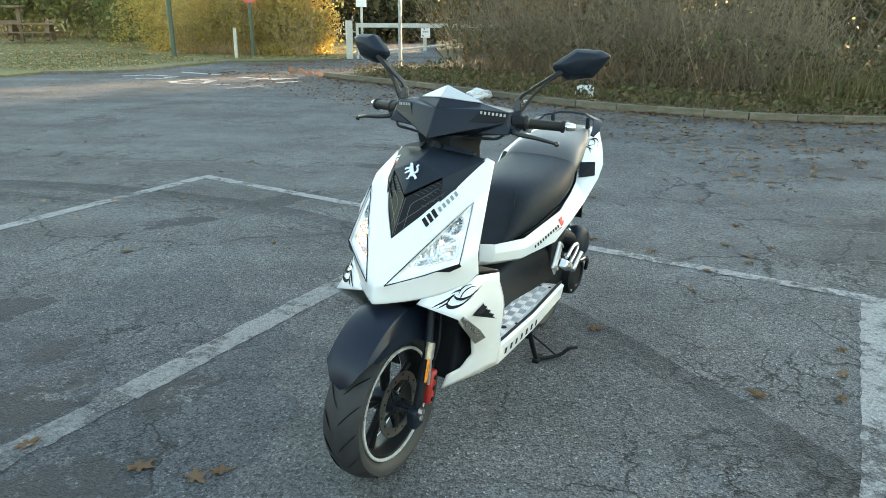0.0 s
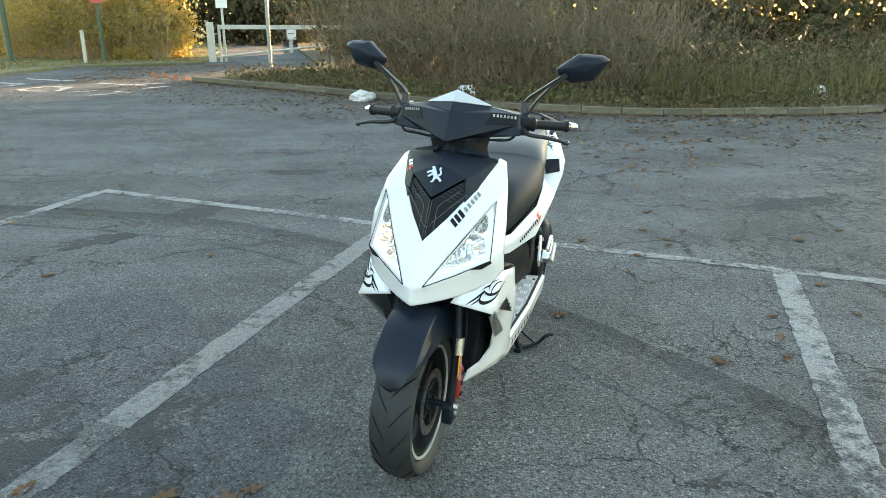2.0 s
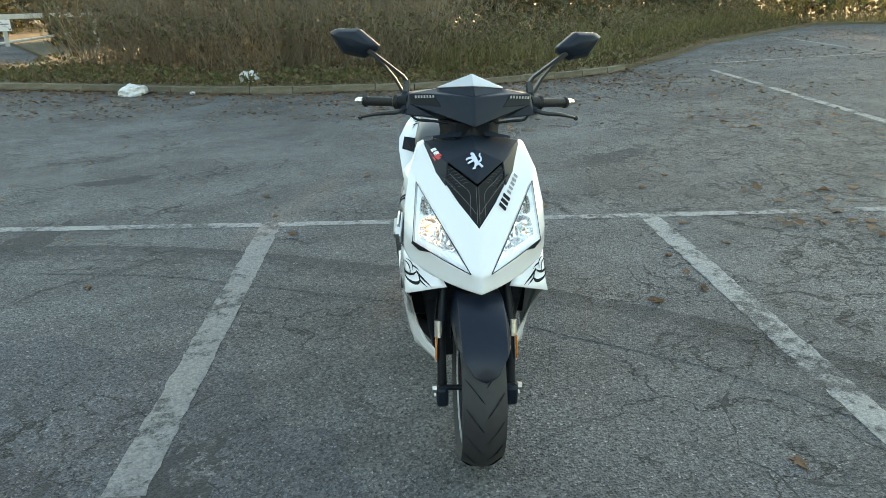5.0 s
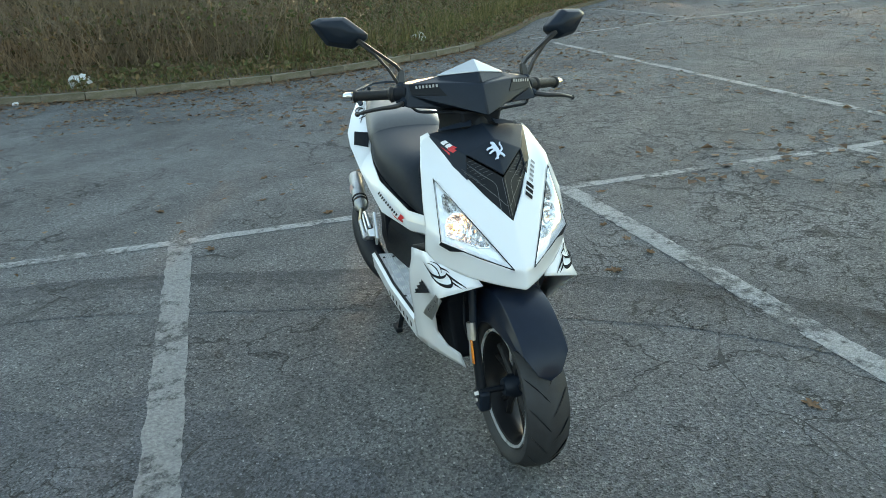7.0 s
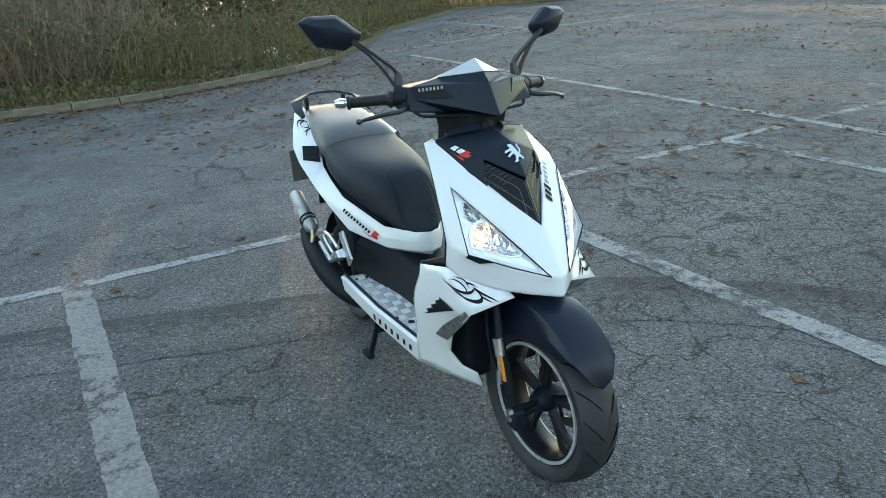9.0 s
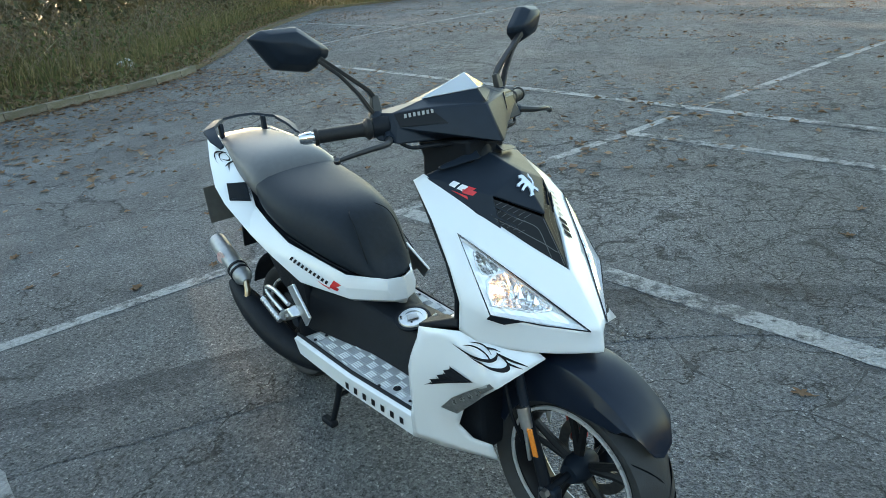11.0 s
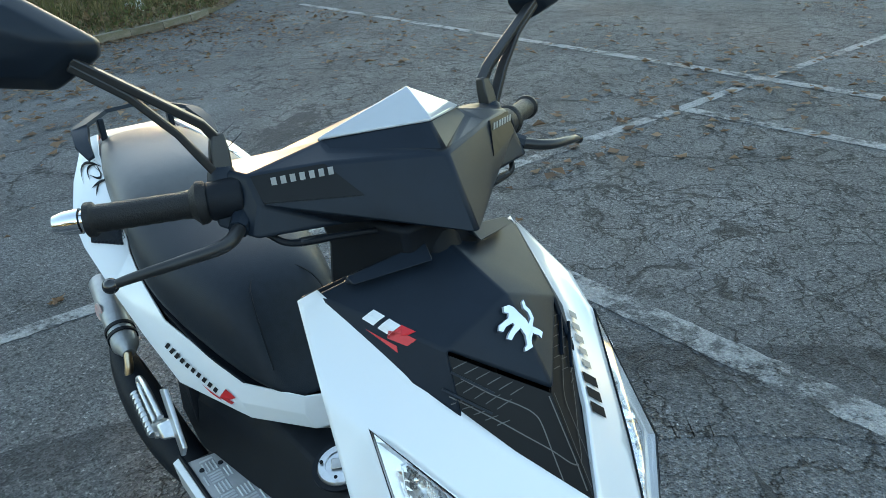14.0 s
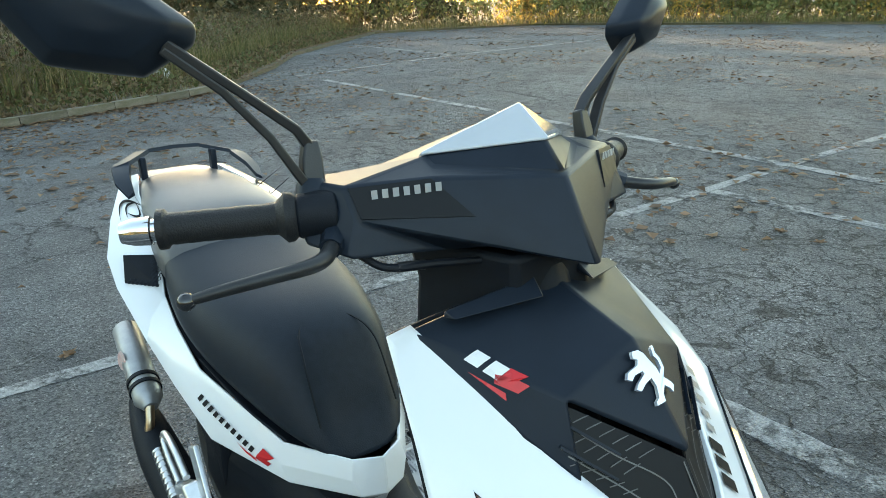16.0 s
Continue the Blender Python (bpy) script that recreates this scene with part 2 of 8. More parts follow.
M_ASPHALT = asphalt_mat("asphalt")
M_LINE = paint_mat("road_paint", M_ASPHALT)
M_DARKMARK = paint_mat("dark_mark", M_ASPHALT, (0.026, 0.027, 0.031), (0.058, 0.060, 0.065), (0.79, 0.80))
M_LINEDULL = paint_mat("dulled_road_paint", M_ASPHALT, (0.175, 0.178, 0.182), (0.300, 0.300, 0.300), (0.72, 0.88))
M_LINEGONE = paint_mat("rubbed_off_road_paint", M_ASPHALT, (0.15, 0.155, 0.165), (0.27, 0.275, 0.285), (0.52, 0.70))
M_CRACK = mat("crack_grit", (0.042, 0.043, 0.045), 0.95, var=0.6, scale=160, bump=1.0, bump_scale=220, second=(0.010, 0.010, 0.010), second_scale=40, second_amount=0.8, dist=0.008)
M_SYMBOL = paint_mat("symbol_paint", M_ASPHALT, (0.42, 0.41, 0.39), (0.56, 0.55, 0.52), (0.74, 0.95))
M_WHITE = mat("white_gloss_paint", (0.69, 0.71, 0.735), 0.16, var=0.015, scale=6, bump=0.02, bump_scale=60, coat=0.5, second=(0.63, 0.645, 0.66), second_amount=0.25, rough_var=0.05)
M_BLACK = mat("satin_black_plastic", (0.0082, 0.0140, 0.0230), 0.43, var=0.12, scale=30, bump=0.06, bump_scale=900, second=(0.012, 0.0180, 0.0265), rough_var=0.05, spec=0.19)
M_GUARD = mat("gloss_black_mudguard", (0.0048, 0.0100, 0.0205), 0.30, var=0.12, scale=30, bump=0.03, bump_scale=500, second=(0.008, 0.0125, 0.022), rough_var=0.05, spec=0.26)
M_INDBACK = mat("grey_lamp_back", (0.34, 0.345, 0.35), 0.35, metal=0.5, var=0.2, scale=120, bump=0.3, bump_scale=200, second=(0.16, 0.16, 0.165))
M_INDCUP = mat("dull_lamp_cup", (0.58, 0.58, 0.58), 0.28, metal=0.7, var=0.25, scale=150, bump=0.4, bump_scale=180, second=(0.30, 0.29, 0.28), second_scale=90)
M_BOWL = mat("mirror_bowl", (0.90, 0.92, 0.95), 0.16, metal=0.80, var=0.03, scale=30, bump=0.15, bump_scale=70, dist=0.003, second=(0.80, 0.82, 0.86), rough_var=0.05)
M_CAN = mat("dull_alloy_can", (0.34, 0.35, 0.36), 0.46, metal=0.75, var=0.10, scale=60, bump=0.1, bump_scale=400, second=(0.27, 0.275, 0.28), second_scale=10)
M_BADGEPALE = mat("pale_foil_badge", (0.55, 0.42, 0.40), 0.35, var=0.25, scale=120, bump=0.0, second=(0.50, 0.12, 0.10), second_scale=60, second_amount=0.5)
M_DARK = mat("dull_black_plastic", (0.0060, 0.0085, 0.0125), 0.55, var=0.2, scale=50, bump=0.2, bump_scale=700, second=(0.0085, 0.010, 0.0135), spec=0.17)
M_GLOSSBLACK = mat("gloss_black_paint", (0.012, 0.013, 0.016), 0.14, var=0.1, scale=20, bump=0.02, coat=0.4, second=(0.02, 0.021, 0.024), rough_var=0.04)
M_VISOR = mat("smoked_grey_visor", (0.40, 0.43, 0.47), 0.13, var=0.03, scale=10, bump=0.01, coat=0.8, second=(0.36, 0.385, 0.42), rough_var=0.03)
M_SEAT = mat("black_vinyl", (0.0115, 0.0165, 0.0235), 0.48, var=0.15, scale=60, bump=0.35, bump_scale=420, second=(0.016, 0.0215, 0.029), rough_var=0.06, spec=0.18, dist=0.001)
M_RUBBER = mat("tyre_rubber", (0.0185, 0.0208, 0.0240), 0.66, var=0.3, scale=30, bump=0.3, bump_scale=250, second=(0.024, 0.0242, 0.0245), second_scale=9)
M_GRIP = mat("grip_rubber", (0.013, 0.0135, 0.015), 0.55, var=0.2, scale=90, bump=0.5, bump_scale=500, second=(0.02, 0.02, 0.021), spec=0.25)
M_ALU = mat("brushed_aluminium", (0.62, 0.63, 0.64), 0.34, metal=1.0, var=0.08, scale=80, bump=0.1, bump_scale=400, second=(0.45, 0.45, 0.45))
M_PLATE = mat("tread_plate_aluminium", (0.40, 0.405, 0.415), 0.42, metal=0.35, var=0.12, scale=35, bump=0.1, bump_scale=300, second=(0.33, 0.325, 0.32), second_scale=8)
M_RIB = mat("polished_tread_rib", (0.50, 0.515, 0.54), 0.42, metal=0.30, var=0.05, scale=60, bump=0.0, second=(0.56, 0.56, 0.56), second_scale=8)
M_RIMEDGE = mat("silver_rim_paint", (0.52, 0.53, 0.54), 0.3, metal=0.35, var=0.06, scale=50, bump=0.05, second=(0.42, 0.42, 0.42))
M_PILLION = mat("grey_vinyl", (0.075, 0.075, 0.078), 0.40, var=0.10, scale=50, bump=0.3, bump_scale=420, second=(0.060, 0.059, 0.060), rough_var=0.06, dist=0.001)
M_CHROME = mat("chrome", (0.82, 0.83, 0.84), 0.08, metal=1.0, var=0.02, scale=20, bump=0.0, second=(0.7, 0.7, 0.7), rough_var=0.03)
M_STEEL = mat("raw_steel", (0.42, 0.41, 0.40), 0.38, metal=1.0, var=0.15, scale=40, bump=0.15, second=(0.28, 0.22, 0.17), second_scale=14, second_amount=0.5)
M_BRONZE = mat("heat_tinted_pipe", (0.45, 0.36, 0.26), 0.33, metal=1.0, var=0.15, scale=40, bump=0.1, second=(0.30, 0.22, 0.15), second_scale=12)
M_RED = mat("red_anodised", (0.36, 0.022, 0.02), 0.35, var=0.1, scale=40, bump=0.05)
M_PANEL = mat("black_name_panel", (0.006, 0.007, 0.009), 0.40, var=0.1, scale=40, bump=0.02, spec=0.16)
M_REDLENS = mat("red_lamp_plastic", (0.45, 0.03, 0.02), 0.12, var=0.1, scale=40, bump=0.0, coat=0.5)
M_ORANGE = mat("amber_reflector", (0.75, 0.22, 0.03), 0.2, var=0.1, scale=200, bump=0.2, coat=0.3)
M_SILVER = mat("silver_badge", (0.60, 0.66, 0.76), 0.22, metal=0.55, var=0.05, scale=60, bump=0.05, second=(0.5, 0.55, 0.65))
M_DARKPLATE = mat("dull_plate_back", (0.10, 0.098, 0.092), 0.6, var=0.15, scale=30, bump=0.1, second=(0.07, 0.068, 0.064))
M_STALK = mat("satin_black_casting", (0.016, 0.017, 0.019), 0.38, var=0.15, scale=60, bump=0.12, bump_scale=600, second=(0.024, 0.024, 0.025), rough_var=0.06, spec=0.40)
M_WHEEL = mat("black_wheel_paint", (0.009, 0.0098, 0.0115), 0.34, var=0.15, scale=40, bump=0.06, bump_scale=500, second=(0.014, 0.0145, 0.016), rough_var=0.08, spec=0.18)
M_DISC = mat("dark_drilled_disc", (0.13, 0.13, 0.13), 0.42, metal=0.8, var=0.2, scale=70, bump=0.1, second=(0.08, 0.078, 0.074), second_scale=20)
M_DECAL = mat("black_vinyl_film", (0.013, 0.013, 0.015), 0.60, var=0.1, scale=50, bump=0.0, spec=0.10)
M_DECALRED = mat("red_vinyl_film", (0.60, 0.02, 0.025), 0.3, var=0.1, scale=50, bump=0.0)
M_DECALWHITE = mat("white_vinyl_film", (0.75, 0.75, 0.76), 0.3, var=0.03, scale=50, bump=0.0)
M_PINLINE = mat("faint_grey_pinstripe", (0.085, 0.085, 0.088), 0.35, var=0.1, scale=50, bump=0.0)
M_FINLINE = mat("dull_grille_edge", (0.060, 0.062, 0.066), 0.35, var=0.2, scale=50, bump=0.0)
M_DECALGREY = mat("grey_vinyl_film", (0.22, 0.22, 0.23), 0.3, var=0.05, scale=50, bump=0.0)
M_NAMEGREY = mat("pale_name_film", (0.36, 0.365, 0.37), 0.35, var=0.05, scale=50, bump=0.0)
M_LENS = glass_mat("clear_lens")
M_INDLENS = glass_mat("smoked_lens", (0.72, 0.72, 0.71), 0.06)
M_REFLECT = mat("lamp_reflector", (0.80, 0.83, 0.87), 0.20, metal=0.30, var=0.05, scale=30, bump=0.35, bump_scale=55, dist=0.004, second=(0.85, 0.87, 0.90))
M_BULB = glow_mat("lit_bulb", (1.0, 0.52, 0.20), BULB)
M_MIRROR = mat("mirror_glass", (0.9, 0.9, 0.9), 0.02, metal=1.0, var=0.0, scale=5, bump=0.0, rough_var=0.0)
M_KERB = mat("concrete_kerb", (0.120, 0.104, 0.082), 0.9, var=0.35, scale=30, bump=0.6, bump_scale=140, second=(0.070, 0.068, 0.038), second_scale=2.6, second_amount=0.85, per=0.18)
M_SOIL = mat("leafy_soil", (0.10, 0.075, 0.048), 0.95, var=0.4, scale=25, bump=0.8, bump_scale=40, second=(0.06, 0.068, 0.025), second_scale=1.6, second_amount=0.8, dist=0.02)
M_LAWN = mat("mown_grass", (0.12, 0.125, 0.042), 0.95, var=0.35, scale=30, bump=0.8, bump_scale=60, second=(0.20, 0.15, 0.07), second_scale=0.7, second_amount=0.7, dist=0.02)
M_GATE = mat("weathered_white_paint", (0.50, 0.485, 0.44), 0.6, var=0.08, scale=12, bump=0.15, second=(0.40, 0.37, 0.30), second_scale=4)
M_POLE = mat("galvanised_pole", (0.30, 0.33, 0.34), 0.5, metal=0.5, var=0.12, scale=15, bump=0.05, second=(0.22, 0.23, 0.22))
M_GREENPOLE = mat("green_painted_pole", (0.05, 0.085, 0.06), 0.5, var=0.15, scale=15, bump=0.1, second=(0.08, 0.09, 0.06))
M_SIGNRED = mat("faded_red_sign", (0.50, 0.09, 0.07), 0.45, var=0.08, scale=10, bump=0.0)
M_TIMBER = mat("grey_timber", (0.17, 0.115, 0.075), 0.8, var=0.25, scale=20, bump=0.4, bump_scale=90, second=(0.11, 0.08, 0.06))
M_BAG = mat("white_plastic_bag", (0.50, 0.51, 0.53), 0.35, var=0.1, scale=18, bump=0.4, bump_scale=30, second=(0.36, 0.35, 0.33), second_amount=0.6, dist=0.01)
M_CONE = mat("faded_orange_plastic", (0.30, 0.12, 0.065), 0.6, var=0.2, scale=20, bump=0.05)
M_LEAF = island_mat("dead_leaf", [(0.085, 0.052, 0.034), (0.15, 0.088, 0.052), (0.21, 0.130, 0.078), (0.125, 0.072, 0.043), (0.28, 0.19, 0.12)], 0.75, 0.3)
M_TWIG = island_mat("bramble_twig", [(0.11, 0.085, 0.062), (0.19, 0.148, 0.108), (0.27, 0.215, 0.155), (0.14, 0.108, 0.082), (0.34, 0.275, 0.19)], 0.85)
M_GRASS = island_mat("rough_grass", [(0.06, 0.075, 0.026), (0.10, 0.11, 0.04), (0.16, 0.135, 0.06), (0.24, 0.19, 0.10), (0.12, 0.10, 0.05)], 0.8, 0.25)
M_BRAMBLE = island_mat("bramble_leaf", [(0.045, 0.062, 0.022), (0.07, 0.095, 0.032), (0.105, 0.12, 0.045), (0.15, 0.10, 0.05), (0.10, 0.065, 0.038), (0.06, 0.08, 0.028)], 0.7, 0.25)
M_VERGE = island_mat("verge_leaf", [(0.055, 0.07, 0.027), (0.09, 0.10, 0.04), (0.13, 0.10, 0.055), (0.16, 0.105, 0.058), (0.10, 0.07, 0.042), (0.075, 0.085, 0.032)], 0.75, 0.25)
M_BROWN = island_mat("withered_leaf", [(0.12, 0.075, 0.045), (0.20, 0.13, 0.075), (0.10, 0.085, 0.045), (0.25, 0.18, 0.10), (0.14, 0.115, 0.055)], 0.8, 0.25)
M_LAWNLEAF = island_mat("fallen_lawn_leaf", [(0.34, 0.20, 0.09), (0.46, 0.30, 0.13), (0.26, 0.15, 0.07), (0.52, 0.38, 0.17)], 0.8, 0.35)
M_DRYTWIG = island_mat("dry_tan_stalk", [(0.22, 0.165, 0.10), (0.32, 0.25, 0.155), (0.40, 0.32, 0.20), (0.26, 0.20, 0.12)], 0.85)
M_YELLOW = island_mat("yellow_autumn_leaf", [(0.44, 0.33, 0.10), (0.54, 0.40, 0.12), (0.36, 0.31, 0.11), (0.28, 0.27, 0.10), (0.52, 0.33, 0.10), (0.46, 0.37, 0.16)], 0.7, 0.5)
M_GREENLEAF = island_mat("green_shrub_leaf", [(0.12, 0.16, 0.07), (0.18, 0.21, 0.085), (0.24, 0.24, 0.10), (0.32, 0.27, 0.12), (0.15, 0.18, 0.075)], 0.7, 0.4)
M_WOODS = island_mat("far_woods_leaf", [(0.035, 0.045, 0.02), (0.06, 0.06, 0.03), (0.09, 0.075, 0.04), (0.13, 0.10, 0.045), (0.045, 0.05, 0.025)], 0.85, 0.2)


# ---- mesh helpers ----
def finish(bm, angle=38.0):
    """Smooth shading with hard creases where faces meet steeply."""
    bmesh.ops.remove_doubles(bm, verts=bm.verts, dist=1e-5)
    for f in bm.faces:
        f.smooth = True
    lim = radians(angle)
    for e in bm.edges:
        e.smooth = len(e.link_faces) == 2 and e.calc_face_angle(0) < lim
    return bm


def outward(bm, centre):
    """Turns a sheet's faces so that most of them look away from centre."""
    bmesh.ops.recalc_face_normals(bm, faces=bm.faces)
    c = Vector(centre)
    s = sum((f.calc_center_median() - c).dot(f.normal) * f.calc_area() for f in bm.faces)
    if s < 0:
        bmesh.ops.reverse_faces(bm, faces=bm.faces)
    return bm


def part(name, bm, material, parent=None, label="", angle=38.0, bevel=0.0, thick=0.0, sub=0, segs=2, soft=0.0):
    if angle:
        finish(bm, angle)
    if soft:
        # moulded panel: borders stay sharp, inner creases are rounded off
        lay = bm.edges.layers.float.new("crease_edge")
        for e in bm.edges:
            e.smooth = True
            if len(e.link_faces) == 2 and e.calc_face_angle(0) > radians(20):
                e[lay] = soft
    me = bpy.data.meshes.new(name)
    bm.to_mesh(me)
    bm.free()
    me.materials.append(material)
    ob = new(name, me)
    if parent is not None:
        ob.parent = parent
    if thick:
        s = ob.modifiers.new("thickness", "SOLIDIFY")
        s.thickness, s.offset = thick, -1
        if soft:
            s.edge_crease_outer = s.edge_crease_inner = s.edge_crease_rim = 1.0
    if bevel:
        b = ob.modifiers.new("edge", "BEVEL")
        b.width, b.segments, b.limit_method, b.angle_limit, b.harden_normals = bevel, segs, "ANGLE", radians(24), False
    if sub:
        s = ob.modifiers.new("round", "SUBSURF")
        s.levels = s.render_levels = sub
    if label:
        tagged(ob, label)
    return ob


def thing(name, label, category, m=None, group="", kind=""):
    ob = new(name)
    ob.empty_display_size = 0.1
    if m is not None:
        ob.matrix_world = m
    return tagged(ob, label, category, group, kind)


def poly(verts, faces, bm=None):
    bm = bm or bmesh.new()
    vs = [bm.verts.new(v) for v in verts]
    for f in faces:
        try:
            bm.faces.new([vs[i] for i in f])
        except ValueError:
            pass
    return bm


def named(P, faces, both=False, sign=1, bm=None):
    """A sheet from named corners; both: with its mirror image across the middle plane."""
    bm = bm or bmesh.new()
    for s in ((1, -1) if both else (sign,)):
        vs = {k: bm.verts.new((p[0], p[1] * s, p[2])) for k, p in P.items()}
        for f in faces:
            bm.faces.new([vs[k] for k in f.split()])
    bmesh.ops.remove_doubles(bm, verts=bm.verts, dist=1e-4)
    loose = [v for v in bm.verts if not v.link_faces]
    bmesh.ops.delete(bm, geom=loose, context="VERTS")
    return bm


def tube(path, radius, sides=10, bm=None, closed=True):
    """A tube along a path; radius is a number or one for each point."""
    bm = bm or bmesh.new()
    P = [Vector(p) for p in path]
    R = radius if isinstance(radius, (list, tuple)) else [radius] * len(P)
    rings, up = [], Vector((0.13, 0.21, 0.97))
    for i, p in enumerate(P):
        d = (P[min(i + 1, len(P) - 1)] - P[max(i - 1, 0)]).normalized()
        a = d.cross(up)
        a = (a if a.length > 1e-3 else d.cross(Vector((1, 0, 0)))).normalized()
        b = d.cross(a)
        rings.append([bm.verts.new(p + (a * math.cos(2 * math.pi * k / sides) + b * math.sin(2 * math.pi * k / sides)) * R[i]) for k in range(sides)])
    for r, q in zip(rings, rings[1:]):
        for k in range(sides):
            bm.faces.new((r[k], r[(k + 1) % sides], q[(k + 1) % sides], q[k]))
    if closed:
        bm.faces.new(rings[0])
        bm.faces.new(rings[-1][::-1])
    bmesh.ops.recalc_face_normals(bm, faces=bm.faces)
    return bm


def curve_points(ctrl, n=16):
    """Points on a smooth curve through the controls."""
    P = [Vector(p) for p in ctrl]
    P = [P[0] * 2 - P[1]] + P + [P[-1] * 2 - P[-2]]
    out = []
    for i in range(1, len(P) - 2):
        for k in range(n):
            t = k / n
            a, b, c, d = P[i - 1], P[i], P[i + 1], P[i + 2]
            out.append(0.5 * ((2 * b) + (c - a) * t + (2 * a - 5 * b + 4 * c - d) * t * t + (3 * b - a - 3 * c + d) * t ** 3))
    out.append(P[-2])
    return out


def lathe(profile, centre, axis, steps=40, bm=None, ref=None, closed=True):
    """Turns (distance along axis, radius) pairs round an axis."""
    bm = bm or bmesh.new()
    ax = Vector(axis).normalized()
    a = ax.cross(Vector(ref or (0, 0, 1)))
    a = (a if a.length > 1e-3 else ax.cross(Vector((1, 0, 0)))).normalized()
    b = ax.cross(a)
    c = Vector(centre)
    rings = []
    for k in range(steps):
        t = 2 * math.pi * k / steps
        rings.append([bm.verts.new(c + ax * h + (a * math.cos(t) + b * math.sin(t)) * r) for h, r in profile])
    for k in range(steps):
        r, q = rings[k], rings[(k + 1) % steps]
        for i in range(len(profile) - (0 if closed else 1)):
            j = (i + 1) % len(profile)
            bm.faces.new((r[i], r[j], q[j], q[i]))
    bmesh.ops.remove_doubles(bm, verts=bm.verts, dist=1e-6)
    bmesh.ops.recalc_face_normals(bm, faces=bm.faces)
    return bm


def loft(sections, bm=None, cap=True, ring=True):
    bm = bm or bmesh.new()
    R = [[bm.verts.new(p) for p in s] for s in sections]
    n = len(R[0])
    for r, q in zip(R, R[1:]):
        for k in range(n if ring else n - 1):
            bm.faces.new((r[k], r[(k + 1) % n], q[(k + 1) % n], q[k]))
    if cap and ring:
        bm.faces.new(R[0])
        bm.faces.new(R[-1][::-1])
    bmesh.ops.recalc_face_normals(bm, faces=bm.faces)
    return bm


def box(centre, size, bm=None, m=None):
    bm = bm or bmesh.new()
    mm = (m or Matrix()) @ Matrix.Translation(centre) @ Matrix.Diagonal((*size, 1))
    bmesh.ops.create_cube(bm, size=1, matrix=mm)
    return bm


def plane_frame(o, x, y, lift=0.0015, out=None):
    """Axes on a flat panel: o its origin, x along the writing, y roughly up it; lift raises it towards out."""
    o, X = Vector(o), (Vector(x) - Vector(o)).normalized()
    n = X.cross(Vector(y) - Vector(o)).normalized()
    if out is not None and n.dot(Vector(out)) < 0:
        n = -n
    Y = (Vector(y) - Vector(o))
    Y = (Y - X * Y.dot(X)).normalized()
    return o + n * lift, X, Y, n


def flat(fr, shapes, depth=0.0012, bm=None):
    """Flat raised shapes, outlines in (x, y) metres on a panel's axes."""
    bm = bm or bmesh.new()
    o, X, Y, n = fr
    for s in shapes:
        lo = [bm.verts.new(o + X * x + Y * y) for x, y in s]
        hi = [bm.verts.new(o + X * x + Y * y + n * depth) for x, y in s]
        bm.faces.new(hi)
        for i in range(len(s)):
            j = (i + 1) % len(s)
            bm.faces.new((lo[i], lo[j], hi[j], hi[i]))
    bmesh.ops.recalc_face_normals(bm, faces=bm.faces)
    return bm


def bars(n, width, height, slant=0.25, gap=0.28):
    """A row of plain slanted bars in place of lettering."""
    w = width / n
    return [[(i * w, 0), (i * w + w * (1 - gap), 0), (i * w + w * (1 - gap) + slant * height, height), (i * w + slant * height, height)] for i in range(n)]


def swoosh(a, c, b, width, n=10):
    """A curved blade from a to b by way of c, thickest in its middle."""
    a, c, b = Vector(a), Vector(c), Vector(b)
    L, R = [], []
    for i in range(n + 1):
        t = i / n
        p = a * (1 - t) ** 2 + c * 2 * t * (1 - t) + b * t * t
        d = ((c - a) * (1 - t) + (b - c) * t)
        q = Vector((-d.y, d.x)).normalized() * width * math.sin(math.pi * min(max(t, 0.02), 0.98)) / 2
        L.append(tuple(p + q))
        R.append(tuple(p - q))
    return [[L[i], L[i + 1], R[i + 1], R[i]] for i in range(n)]


def ribbon(line, widths, n=5):
    """A curved stroke through the given places, as wide as told at each."""
    P = curve_points([(x, y, 0) for x, y in line], n)
    W = np.interp(np.linspace(0, len(widths) - 1, len(P)), range(len(widths)), widths)
    L, R = [], []
    for k, p in enumerate(P):
        d = (P[min(k + 1, len(P) - 1)] - P[max(k - 1, 0)]).normalized()
        q = Vector((-d.y, d.x, 0)) * W[k] / 2
        L.append(tuple((p + q).xy))
        R.append(tuple((p - q).xy))
    return [[L[k], L[k + 1], R[k + 1], R[k]] for k in range(len(P) - 1)]


def triangles(bm):
    """The outer faces of a panel as corner triples, for laying stickers on it."""
    return [tuple(l.vert.co.copy() for l in t) for t in bm.calc_loop_triangles()]


